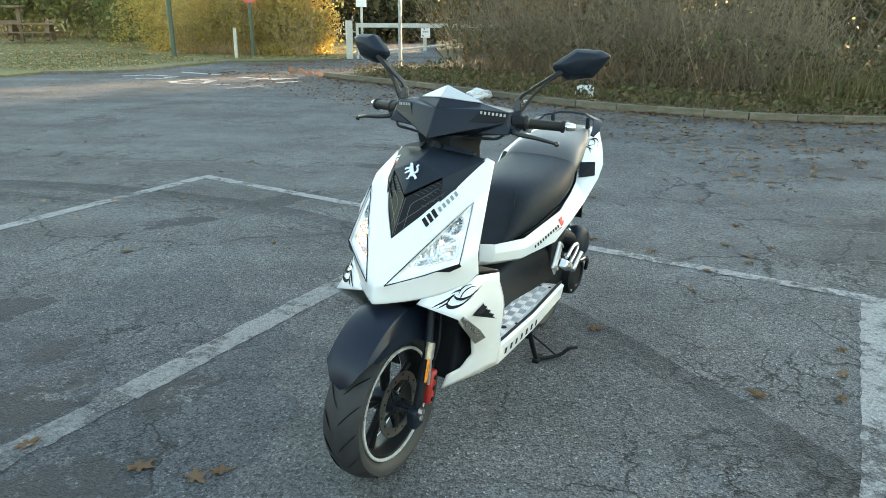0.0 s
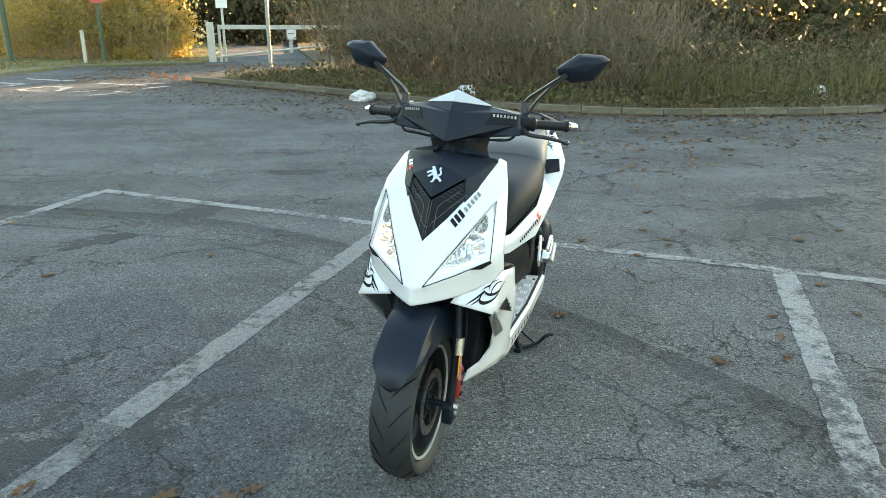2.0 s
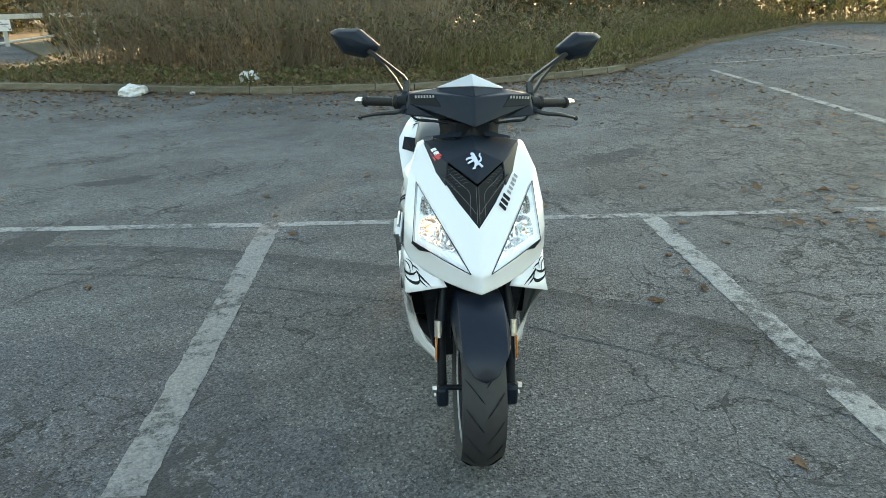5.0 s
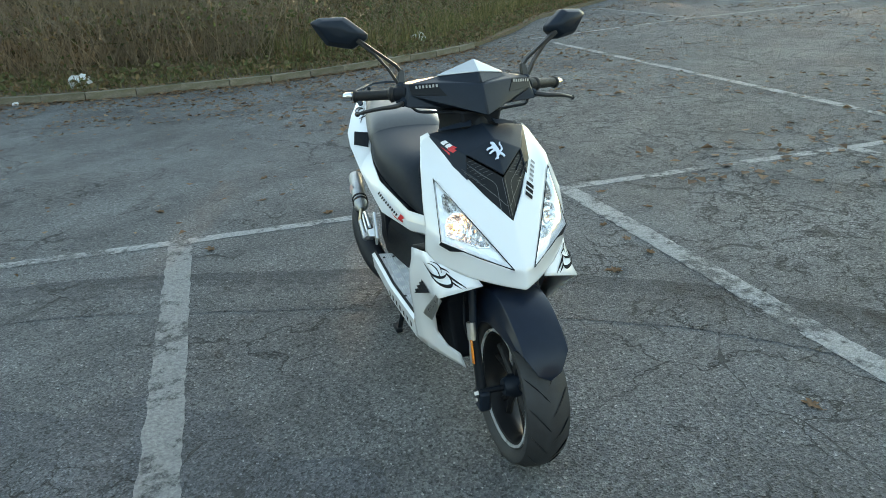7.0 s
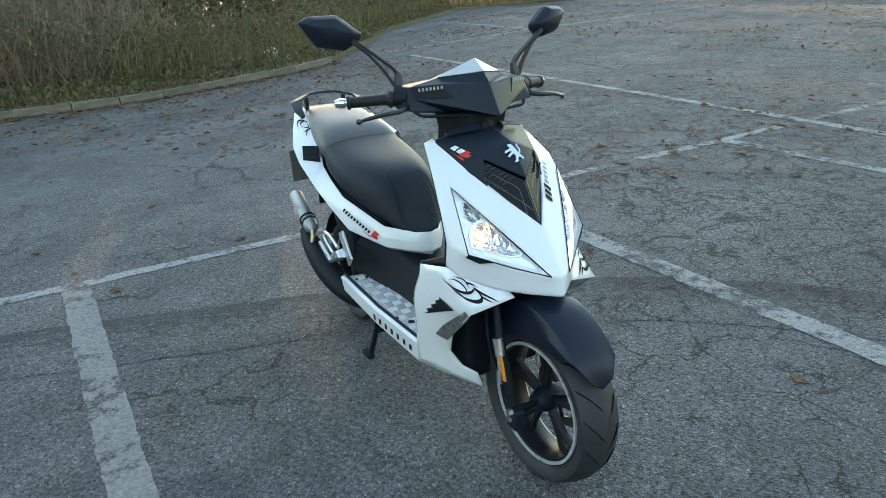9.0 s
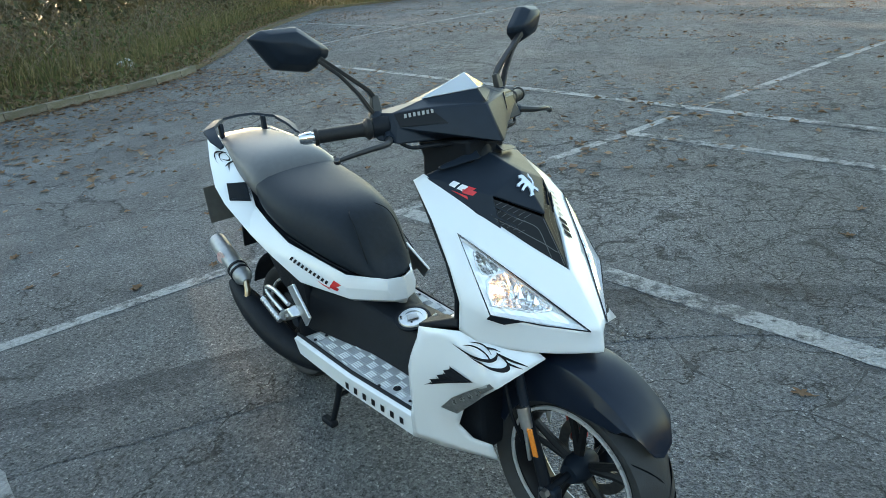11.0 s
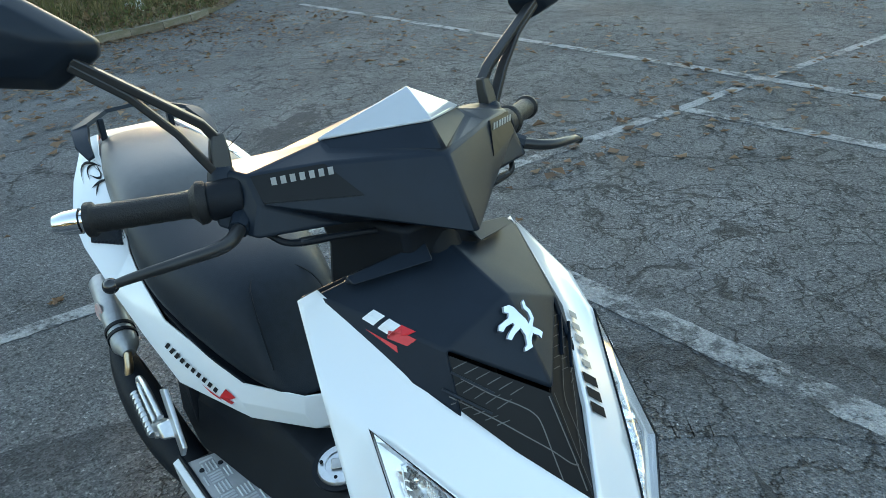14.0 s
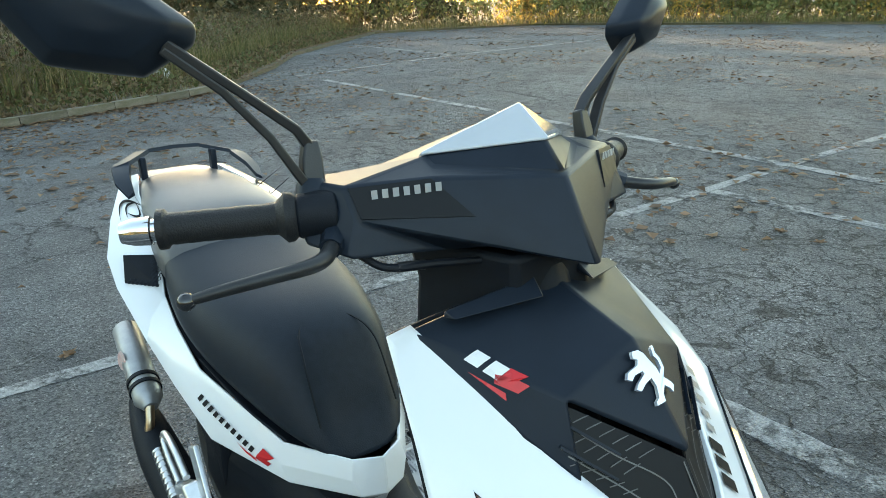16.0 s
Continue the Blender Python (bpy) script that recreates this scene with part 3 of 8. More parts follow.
def drape(fr, shapes, tris, lift=0.0016, split=1):
    """Thin film laid on a panel: shapes drawn on the axes fr, each corner dropped onto the panel's faces."""
    o, X, Y, n = fr
    A = np.array([[tuple(c) for c in t] for t in tris])
    e1, e2 = A[:, 1] - A[:, 0], A[:, 2] - A[:, 0]
    d = -np.array(n)
    h = np.cross(d, e2)
    det = (e1 * h).sum(1)
    bm = bmesh.new()

    def drop(x, y):
        p = o + X * x + Y * y
        src = np.array(p) + np.array(n) * 0.12
        with np.errstate(divide="ignore", invalid="ignore"):
            f = 1 / det
            s = src - A[:, 0]
            u = f * (s * h).sum(1)
            q = np.cross(s, e1)
            v = f * (q @ d)
            t = f * (e2 * q).sum(1)
        ok = (u >= -1e-4) & (v >= -1e-4) & (u + v <= 1.0001) & (t > 0)
        return Vector(src + d * (t[ok].min() if ok.any() else 0.12)) + n * lift
    def lay(a, b, c, depth):
        if depth:
            ab, bc, ca = (a + b) / 2, (b + c) / 2, (c + a) / 2
            for t in ((a, ab, ca), (ab, b, bc), (ca, bc, c), (ab, bc, ca)):
                lay(*t, depth - 1)
            return
        f = bm.faces.new([bm.verts.new(drop(q[0], q[1])) for q in (a, b, c)])
        f.normal_update()
        if f.normal.dot(n) < 0:
            f.normal_flip()
    for s in shapes:
        P = [Vector(q) for q in s]
        for i in range(1, len(P) - 1):
            lay(P[0], P[i], P[i + 1], split)
    bmesh.ops.remove_doubles(bm, verts=bm.verts, dist=2e-5)
    return bm


# ---- ground and surroundings ----
def sheet(name, outline, z, material, label, skirt=0.3, step=0.0):
    """A flat piece of ground with a skirt that goes down into the soil."""
    bm = bmesh.new()
    top = [bm.verts.new((x, y, z)) for x, y in outline]
    low = [bm.verts.new((x, y, z - skirt)) for x, y in outline]
    for a, b, c in tessellate_polygon([[v.co for v in top]]):
        f = bm.faces.new((top[a], top[b], top[c]))
        f.normal_update()
        if f.normal.z < 0:
            f.normal_flip()
    for i in range(len(top)):
        j = (i + 1) % len(top)
        bm.faces.new((top[i], low[i], low[j], top[j]))
    ob = part(name, bm, material, angle=0)
    return tagged(ob, label, "ground", kind="structure")


ground_bm = bmesh.new()
bmesh.ops.create_grid(ground_bm, x_segments=8, y_segments=8, size=450)
tagged(part("ground", ground_bm, M_ASPHALT, angle=0), "weathered cracked grey asphalt of a car park", "ground", kind="structure")

KERB = [(-2.75, 16.75), (-2.3, 16.25), (-0.1, 14.1), (2.1, 11.75), (3.4, 11.0), (4.4, 10.42), (5.4, 10.2), (6.8, 10.08), (8.3, 10.02), (9.6, 10.3)]
verge_line = [(x + 0.03, y + 0.10) for x, y in KERB]
sheet("ground_verge", verge_line + [(12.5, 11.6), (15.8, 13.3), (28, 17.2), (36.5, 12.5), (36, 2), (33, -20), (90, -30), (90, 90), (-0.6, 90), (-0.3, 30), (0.2, 20.4), (-1.3, 18.6)], 0.085, M_SOIL, "leaf-strewn soil and rough grass behind the kerb")
LAWN_EDGE = [(-9.75, 15.9), (-9.4, 16.75), (-7.6, 17.65), (-6.4, 21.1), (-3.15, 22.3)]
sheet("ground_lawn", [(-70, 4)] + LAWN_EDGE + [(-3.3, 27), (-5.5, 90), (-70, 90)], 0.05, M_LAWN, "short grass with fallen leaves beside the car park")

# bays are laid out along the scooter's own axes
BAY = pose(-0.158, 2.028, 0, 0, 0, -119.6)


def marking(name, pts, width, label, z=0.004, seed=0, jag=0.006, m=BAY, material=None):
    """A strip of road paint with rubbed, uneven edges."""
    rnd = random.Random(seed)
    bm = bmesh.new()
    P = [Vector((x, y, 0)) for x, y in pts]
    rows = []
    for a, b in zip(P, P[1:]):
        d = (b - a).normalized()
        q = Vector((-d.y, d.x, 0))
        n = max(1, int((b - a).length / 0.05))
        for i in range(n + 1):
            p = a.lerp(b, i / n)
            wl, wr = (width / 2 + rnd.uniform(-jag, jag) for _ in range(2))
            rows.append((bm.verts.new(m @ (p + q * wl) + Vector((0, 0, z * 0.75))), bm.verts.new(m @ (p - q * wr) + Vector((0, 0, z * 0.75)))))
    for r, s in zip(rows, rows[1:]):
        bm.faces.new((r[0], s[0], s[1], r[1]))
    bmesh.ops.recalc_face_normals(bm, faces=bm.faces)
    for f in bm.faces:
        if f.normal.z < 0:
            f.normal_flip()
    return tagged(part(name, bm, material or M_LINE, angle=0), label, "road marking", kind="structure")


BACK = "worn white bay line painted on asphalt"
marking("marking_back", [(-2.76, -3.93), (-2.64, -1.16), (-2.58, 1.51), (-2.52, 4.07), (-2.52, 5.26), (-2.46, 13)], 0.095, BACK, seed=1)
marking("marking_bay_a", [(-2.70, -3.90), (2.3, -3.85)], 0.11, BACK, z=0.0048, seed=2)
marking("marking_bay_b", [(-2.58, -1.165), (0.17, -1.165)], 0.142, "greyed worn bay line painted on asphalt", z=0.0048, seed=3, jag=0.006, material=M_LINEDULL)
marking("marking_bay_b_end", [(0.171, -1.165), (2.6, -1.165)], 0.135, "bay line almost rubbed off the stained asphalt", z=0.0048, seed=13, jag=0.012, material=M_LINEGONE)
marking("marking_bay_c", [(-2.53, 1.505), (2.6, 1.505)], 0.142, BACK, z=0.0048, seed=4, jag=0.006)
marking("marking_bay_d", [(-2.47, 4.07), (2.6, 4.07)], 0.115, BACK, z=0.0048, seed=5)
marking("marking_edge", [(-11.6, 5.88), (-2.5, 5.26), (6, 4.72)], 0.135, "greyed long line painted across the car park", z=0.0056, seed=6)
I = Matrix()
marking("marking_far", [(11.2, 10.15), (16.7, 9.0), (32.5, 3.5)], 0.12, BACK, seed=7, m=I)
marking("marking_far_bay_a", [(16.75, 9.05), (20.3, 13.9)], 0.10, BACK, z=0.0048, seed=8, m=I)
marking("marking_far_bay_b", [(21.5, 7.4), (24.6, 12.6)], 0.10, BACK, z=0.0048, seed=9, m=I)
marking("marking_far_bay_c", [(26.3, 5.75), (29.0, 10.2)], 0.10, BACK, z=0.0048, seed=10, m=I)
# faded painted symbols by the way out
SYM = "faded white symbol painted at the car park's way out"
for i, (pts, w) in enumerate([([(-7.38, 16.46), (-6.94, 16.82), (-6.17, 16.46), (-6.26, 16.01), (-6.87, 15.95)], 0.17), ([(-5.83, 15.14), (-5.5, 15.82), (-5.02, 15.61), (-5.05, 14.85), (-5.76, 15.02)], 0.15), ([(-4.78, 14.64), (-4.28, 14.93)], 0.13), ([(-4.27, 14.02), (-3.61, 14.53), (-3.95, 14.72)], 0.11), ([(-6.48, 17.69), (-5.3, 17.01)], 0.16), ([(-4.74, 16.47), (-3.57, 15.9)], 0.16), ([(-4.34, 15.95), (-3.28, 16.35)], 0.14), ([(-3.55, 15.25), (-3.08, 15.69)], 0.12)]):
    marking("marking_symbol", pts, w, SYM, z=0.0045 + 0.0004 * i, seed=20 + i, m=I, jag=0.03, material=M_SYMBOL)


def stain(x, y, rx, ry, turn, seed, z):
    """A dark mark, oil stain or plain dark band, with a frayed outline, with crumbs round it."""
    rnd = random.Random(seed)
    bm = bmesh.new()
    for k in range(9):
        a, d = rnd.uniform(0, 6.3), 0 if k == 0 else rnd.uniform(0.75, 1.35)
        s = 1.0 if k == 0 else rnd.uniform(0.08, 0.30)
        n = 48 if k == 0 else 10
        c = Vector((d * math.cos(a) * rx, d * math.sin(a) * ry, z + 0.0002 * k))
        ring = []
        for i in range(n):
            q = 2 * math.pi * i / n
            r = s * (1 + 0.38 * noise.noise((2.2 * math.cos(q) + seed, 2.2 * math.sin(q), k)) + 0.22 * noise.noise((6 * math.cos(q), 6 * math.sin(q) + seed, k)) + rnd.uniform(-0.06, 0.06))
            ring.append(bm.verts.new(c + Vector((r * rx * math.cos(q), r * ry * math.sin(q), 0))))
        hub = bm.verts.new(c)
        for i in range(n):
            bm.faces.new((hub, ring[i], ring[(i + 1) % n]))
    bm.transform(pose(x, y, 0, 0, 0, turn))
    ob = part("marking_dark_mark", bm, M_DARKMARK, angle=0)
    return tagged(ob, "dark frayed mark on the asphalt", "stain", kind="structure")


# oil stains, and one long dark band at (-3.3, 5.7)
for i, (x, y, rx, ry, a) in enumerate([(-1.24, 1.88, 0.24, 0.15, 15), (-1.62, 2.36, 0.26, 0.16, 40), (0.97, 1.06, 0.07, 0.05, 10), (-1.9, 4.89, 0.26, 0.10, 20), (-1.34, 5.46, 0.42, 0.15, 55), (-1.07, 2.47, 0.20, 0.12, 40), (-0.53, 6.88, 0.30, 0.12, 0), (-2.22, 3.31, 0.22, 0.12, 30), (-3.3, 5.7, 0.9, 0.16, -20), (-1.74, 2.84, 0.14, 0.08, 70), (3.6, 5.0, 0.5, 0.14, 10)]):
    stain(x, y, rx, ry, a, i + 3, 0.0014)


def mark_mat(name, under, shade, cover):
    """A darkened copy of the asphalt: the same stones, darker, with gaps; cover is the share that it hides."""
    m = under.copy()
    m.name = name
    nt = m.node_tree
    b = nt.nodes["Principled BSDF"]
    old = b.inputs["Base Color"].links[0].from_socket
    tc = nt.nodes.new("ShaderNodeTexCoord")
    n = nt.nodes.new("ShaderNodeTexNoise")
    n.inputs["Scale"].default_value, n.inputs["Detail"].default_value, n.inputs["Roughness"].default_value = 24, 8, 0.72
    nt.links.new(tc.outputs["Object"], n.inputs["Vector"])
    r = nt.nodes.new("ShaderNodeMapRange")
    r.inputs["From Min"].default_value, r.inputs["From Max"].default_value = 0.62 - 0.34 * cover, 0.82 - 0.34 * cover
    r.inputs["To Min"].default_value, r.inputs["To Max"].default_value = 0.0, 0.95
    nt.links.new(n.outputs["Fac"], r.inputs["Value"])
    x = nt.nodes.new("ShaderNodeMix")
    x.data_type, x.blend_type = "RGBA", "MULTIPLY"
    nt.links.new(r.outputs[0], x.inputs["Factor"])
    nt.links.new(old, x.inputs["A"])
    x.inputs["B"].default_value = (*shade, 1)
    nt.links.new(x.outputs["Result"], b.inputs["Base Color"])
    return m


def dark_patch(x, y, rx, ry, turn, seed, z, material):
    """A broad darker, bluish area of asphalt with a frayed rim."""
    rnd = random.Random(seed)
    bm = bmesh.new()
    hub, ring, n = bm.verts.new((0, 0, z)), [], 90
    for i in range(n):
        q = 2 * math.pi * i / n
        r = 1 + 0.45 * noise.noise((1.6 * math.cos(q) + seed, 1.6 * math.sin(q), 0)) + 0.22 * noise.noise((5 * math.cos(q), 5 * math.sin(q) + seed, 1)) + rnd.uniform(-0.05, 0.05)
        ring.append(bm.verts.new((r * rx * math.cos(q), r * ry * math.sin(q), z)))
    for i in range(n):
        bm.faces.new((hub, ring[i], ring[(i + 1) % n]))
    bm.transform(pose(x, y, 0, 0, 0, turn))
    ob = part("marking_dark_patch", bm, material, angle=0)
    tagged(ob, "broad darker bluish patch on the asphalt", "stain", kind="structure")


# asphalt multiplied darker and bluer: thin rim, full middle, deeper cores
M_DARKERRIM = mark_mat("darker_asphalt_rim", M_ASPHALT, (0.74, 0.77, 0.83), 0.40)
M_DARKER = mark_mat("darker_asphalt", M_ASPHALT, (0.74, 0.77, 0.83), 1.0)
M_DARKERCORE = mark_mat("darker_asphalt_core", M_DARKER, (0.60, 0.62, 0.66), 0.62)
for i, (x, y, rx, ry, a, material) in enumerate([(-1.35, 2.75, 0.85, 1.55, 12, M_DARKERRIM), (-1.38, 2.60, 0.66, 1.20, 16, M_DARKER), (-1.66, 2.62, 0.24, 0.36, 30, M_DARKERCORE), (-1.18, 2.16, 0.19, 0.16, 0, M_DARKERCORE), (-1.42, 2.24, 0.15, 0.22, -20, M_DARKERCORE), (0.2, 1.2, 0.9, 0.5, -30, M_DARKERRIM)]):
    dark_patch(x, y, rx, ry, a, i + 60, 0.0005 + 0.00012 * i, material)

# one wide dark curved band: dense at its outer edge, thinning out inwards
DARK_ARC = [(-7.0, 6.3), (-5.4, 6.28), (-3.9, 6.14), (-2.9, 5.98), (-2.19, 5.74), (-1.6, 5.5), (-1.02, 5.19), (-0.46, 4.75), (-0.1, 4.37), (0.24, 3.97), (0.57, 3.58), (0.87, 3.14), (1.10, 2.73), (1.28, 2.40), (1.43, 2.08), (1.54, 1.70), (1.62, 1.30), (1.66, 0.8), (1.66, 0.2), (1.60, -0.6), (1.42, -1.5)]
arc_line = curve_points([(x, y, 0) for x, y in DARK_ARC], 5)
for i, (inset, width, cover) in enumerate([(0.05, 0.11, 1.0), (0.14, 0.11, 0.8), (0.24, 0.13, 0.55), (0.38, 0.20, 0.32)]):
    pts = []
    for k, p in enumerate(arc_line):
        d = (arc_line[min(k + 1, len(arc_line) - 1)] - arc_line[max(k - 1, 0)]).normalized()
        pts.append((p.x + d.y * inset, p.y - d.x * inset))
    marking("marking_dark_arc", pts, width, "wide dark curved band on the asphalt", z=0.0022 + 0.0003 * i, seed=40 + i, jag=0.012, m=Matrix(), material=mark_mat("dark_arc_asphalt", M_ASPHALT, (0.46, 0.47, 0.50), cover))


def crack(name, line, width, seed):
    """An open, crumbling crack: a wandering dark gap with stones broken out along it."""
    rnd = random.Random(seed)
    P = curve_points([(x, y, 0) for x, y in line], 7)
    bm = bmesh.new()
    rows = []
    for k, p in enumerate(P):
        d = (P[min(k + 1, len(P) - 1)] - P[max(k - 1, 0)]).normalized()
        q = Vector((-d.y, d.x, 0))
        o = p + q * 0.010 * noise.noise((p.x * 9, p.y * 9, seed)) + q * rnd.uniform(-0.004, 0.004)
        w = width * max(0.12, 0.45 + 1.3 * noise.noise((p.x * 16, p.y * 16, seed + 5)) + rnd.uniform(-0.2, 0.3)) * min(1.0, 0.25 + 4 * min(k, len(P) - 1 - k) / len(P))
        rows.append((bm.verts.new(o + q * w + Vector((0, 0, 0.0012))), bm.verts.new(o - q * w + Vector((0, 0, 0.0012)))))
    for a, b in zip(rows, rows[1:]):
        bm.faces.new((a[0], b[0], b[1], a[1]))
    for f in bm.faces:
        f.normal_update()
        if f.normal.z < 0:
            f.normal_flip()
    return tagged(part(name, bm, M_CRACK, angle=0), "open crumbling crack in the asphalt", "crack", kind="structure")


crack("ground_crack", [(1.36, 2.02), (1.22, 1.91), (1.04, 1.82), (0.79, 1.70), (0.66, 1.55), (0.57, 1.46), (0.58, 1.335), (0.49, 1.165), (0.42, 1.05), (0.34, 0.90), (0.30, 0.72)], 0.008, 1)
crack("ground_crack", [(0.58, 1.335), (0.69, 1.21), (0.87, 1.11), (1.02, 1.04)], 0.010, 2)
crack("ground_crack", [(-1.03, 2.70), (-0.99, 2.80), (-0.90, 2.88), (-0.81, 2.885), (-0.745, 2.83)], 0.007, 3)
crack("ground_crack", [(-1.06, 2.62), (-1.03, 2.50), (-1.00, 2.38), (-0.985, 2.29)], 0.009, 4)
crack("ground_crack", [(-1.00, 2.46), (-0.90, 2.45), (-0.82, 2.47)], 0.006, 5)
crack("ground_crack", [(1.83, 3.46), (1.88, 3.35), (1.92, 3.27), (1.93, 3.16), (1.93, 3.07), (1.96, 2.99), (1.97, 2.91), (1.99, 2.8)], 0.009, 6)
crack("ground_crack", [(2.06, 3.57), (2.13, 3.49), (2.18, 3.44), (2.25, 3.38), (2.28, 3.29)], 0.007, 7)
crack("ground_crack", [(1.95, 3.13), (2.01, 3.09), (2.02, 2.99), (2.06, 2.93)], 0.007, 8)


def kerb_run(line, length=0.62, h=0.115, w=0.125):
    """Separate kerb stones laid end to end along a line."""
    pts = [Vector((x, y, 0)) for x, y in line]
    P = curve_points(pts, 12)
    run, total = [P[0]], 0.0
    for a, b in zip(P, P[1:]):
        total += (b - a).length
        if total >= length:
            run.append(b)
            total = 0
    bm = bmesh.new()
    bmesh.ops.create_cube(bm, size=1)
    for v in bm.verts:
        v.co = Vector((v.co.x, v.co.y * w, (v.co.z + 0.5)))
        if v.co.z > 0.5 and v.co.y < 0:
            v.co.y += 0.018
    bmesh.ops.bevel(bm, geom=[e for e in bm.edges if all(v.co.z > 0.5 for v in e.verts)], offset=0.012, segments=1, affect="EDGES")
    me = bpy.data.meshes.new("kerb_stone")
    bm.to_mesh(me)
    bm.free()
    me.materials.append(M_KERB)
    kerb = thing("kerb", "mossy concrete kerb stones along the asphalt's edge", "kerb", kind="structure")
    rnd = random.Random(4)
    for a, b in zip(run, run[1:]):
        d = b - a
        ob = new("kerb_stone", me)
        ob.parent = kerb
        ob.matrix_basis = Matrix.Translation((a + b) / 2 + Vector((0, 0, -0.05 + rnd.uniform(-0.006, 0.006)))) @ Matrix.Rotation(math.atan2(d.y, d.x) + rnd.uniform(-0.012, 0.012), 4, "Z") @ Matrix.Diagonal((d.length - 0.008, 1, h + 0.05, 1))
    return kerb


def add_mesh(name, V, Fs, material, label, category, kind="stuff", parent=None):
    me = bpy.data.meshes.new(name)
    me.from_pydata(V if isinstance(V, list) else V.tolist(), [], Fs if isinstance(Fs, list) else Fs.tolist())
    me.materials.append(material)
    ob = new(name, me)
    if parent is not None:
        ob.parent = parent
        return tagged(ob, label, kind=kind)
    return tagged(ob, label, category, kind=kind)


def leaf_mesh(C, size, rnd, flatness=0.0, long=1.6):
    """Diamond-shaped leaves, folded along the middle, at the places C; size one each."""
    n = len(C)
    a = rnd.normal(size=(n, 3))
    a[:, 2] *= 1 - flatness
    a /= np.linalg.norm(a, axis=1)[:, None]
    h = rnd.normal(size=(n, 3)) * (1 - flatness) + np.array([0, 0, flatness * 3.0])
    b = np.cross(h, a)
    b /= np.linalg.norm(b, axis=1)[:, None] + 1e-9
    nn = np.cross(a, b)
    s = size[:, None]
    fold = nn * s * rnd.uniform(-0.25, 0.35, n)[:, None]
    V = np.stack([C - a * s * long / 2, C + b * s * 0.5 + fold + a * s * 0.1, C + a * s * long / 2, C - b * s * 0.5 + fold + a * s * 0.1], 1).reshape(-1, 3)
    k = np.arange(n)[:, None] * 4
    F = np.concatenate([k + [0, 1, 2], k + [0, 2, 3]], 0)
    return V, F


def twig_mesh(base, tip, bend, r0, r1, rnd, segs=4):
    """Thin bent three-sided stems from base to tip."""
    n = len(base)
    ts = np.linspace(0, 1, segs + 1)
    mid = (base + tip) / 2 + bend
    rings = []
    for t in ts:
        p = base * (1 - t) ** 2 + mid * 2 * t * (1 - t) + tip * t * t
        r = (r0 * (1 - t) + r1 * t)[:, None]
        for k in range(3):
            ang = 2 * math.pi * k / 3
            rings.append(p + r * np.array([math.cos(ang), math.sin(ang), 0.15 * math.cos(ang)]))
    V = np.stack(rings, 1)
    m = V.shape[1]
    V = V.reshape(-1, 3)
    F = []
    k0 = np.arange(n)[:, None] * m
    for s in range(segs):
        for k in range(3):
            a, b = s * 3 + k, s * 3 + (k + 1) % 3
            F.append(k0 + [a, b, b + 3, a + 3])
    return V, np.concatenate(F, 0)


def along(line, n, rnd, back=(0, 3), power=1.6):
    """Random places behind a line, thickest near it."""
    L = np.array(line, float)
    seg = np.linalg.norm(np.diff(L, axis=0), axis=1)
    cum = np.concatenate([[0], np.cumsum(seg)])
    s = rnd.uniform(0, cum[-1], n)
    i = np.clip(np.searchsorted(cum, s) - 1, 0, len(seg) - 1)
    t = (s - cum[i]) / seg[i]
    d = (L[i + 1] - L[i]) / seg[i][:, None]
    p = L[i] + (L[i + 1] - L[i]) * t[:, None]
    q = np.stack([-d[:, 1], d[:, 0]], 1)
    return p + q * (back[0] + (back[1] - back[0]) * rnd.uniform(0, 1, n) ** power)[:, None]


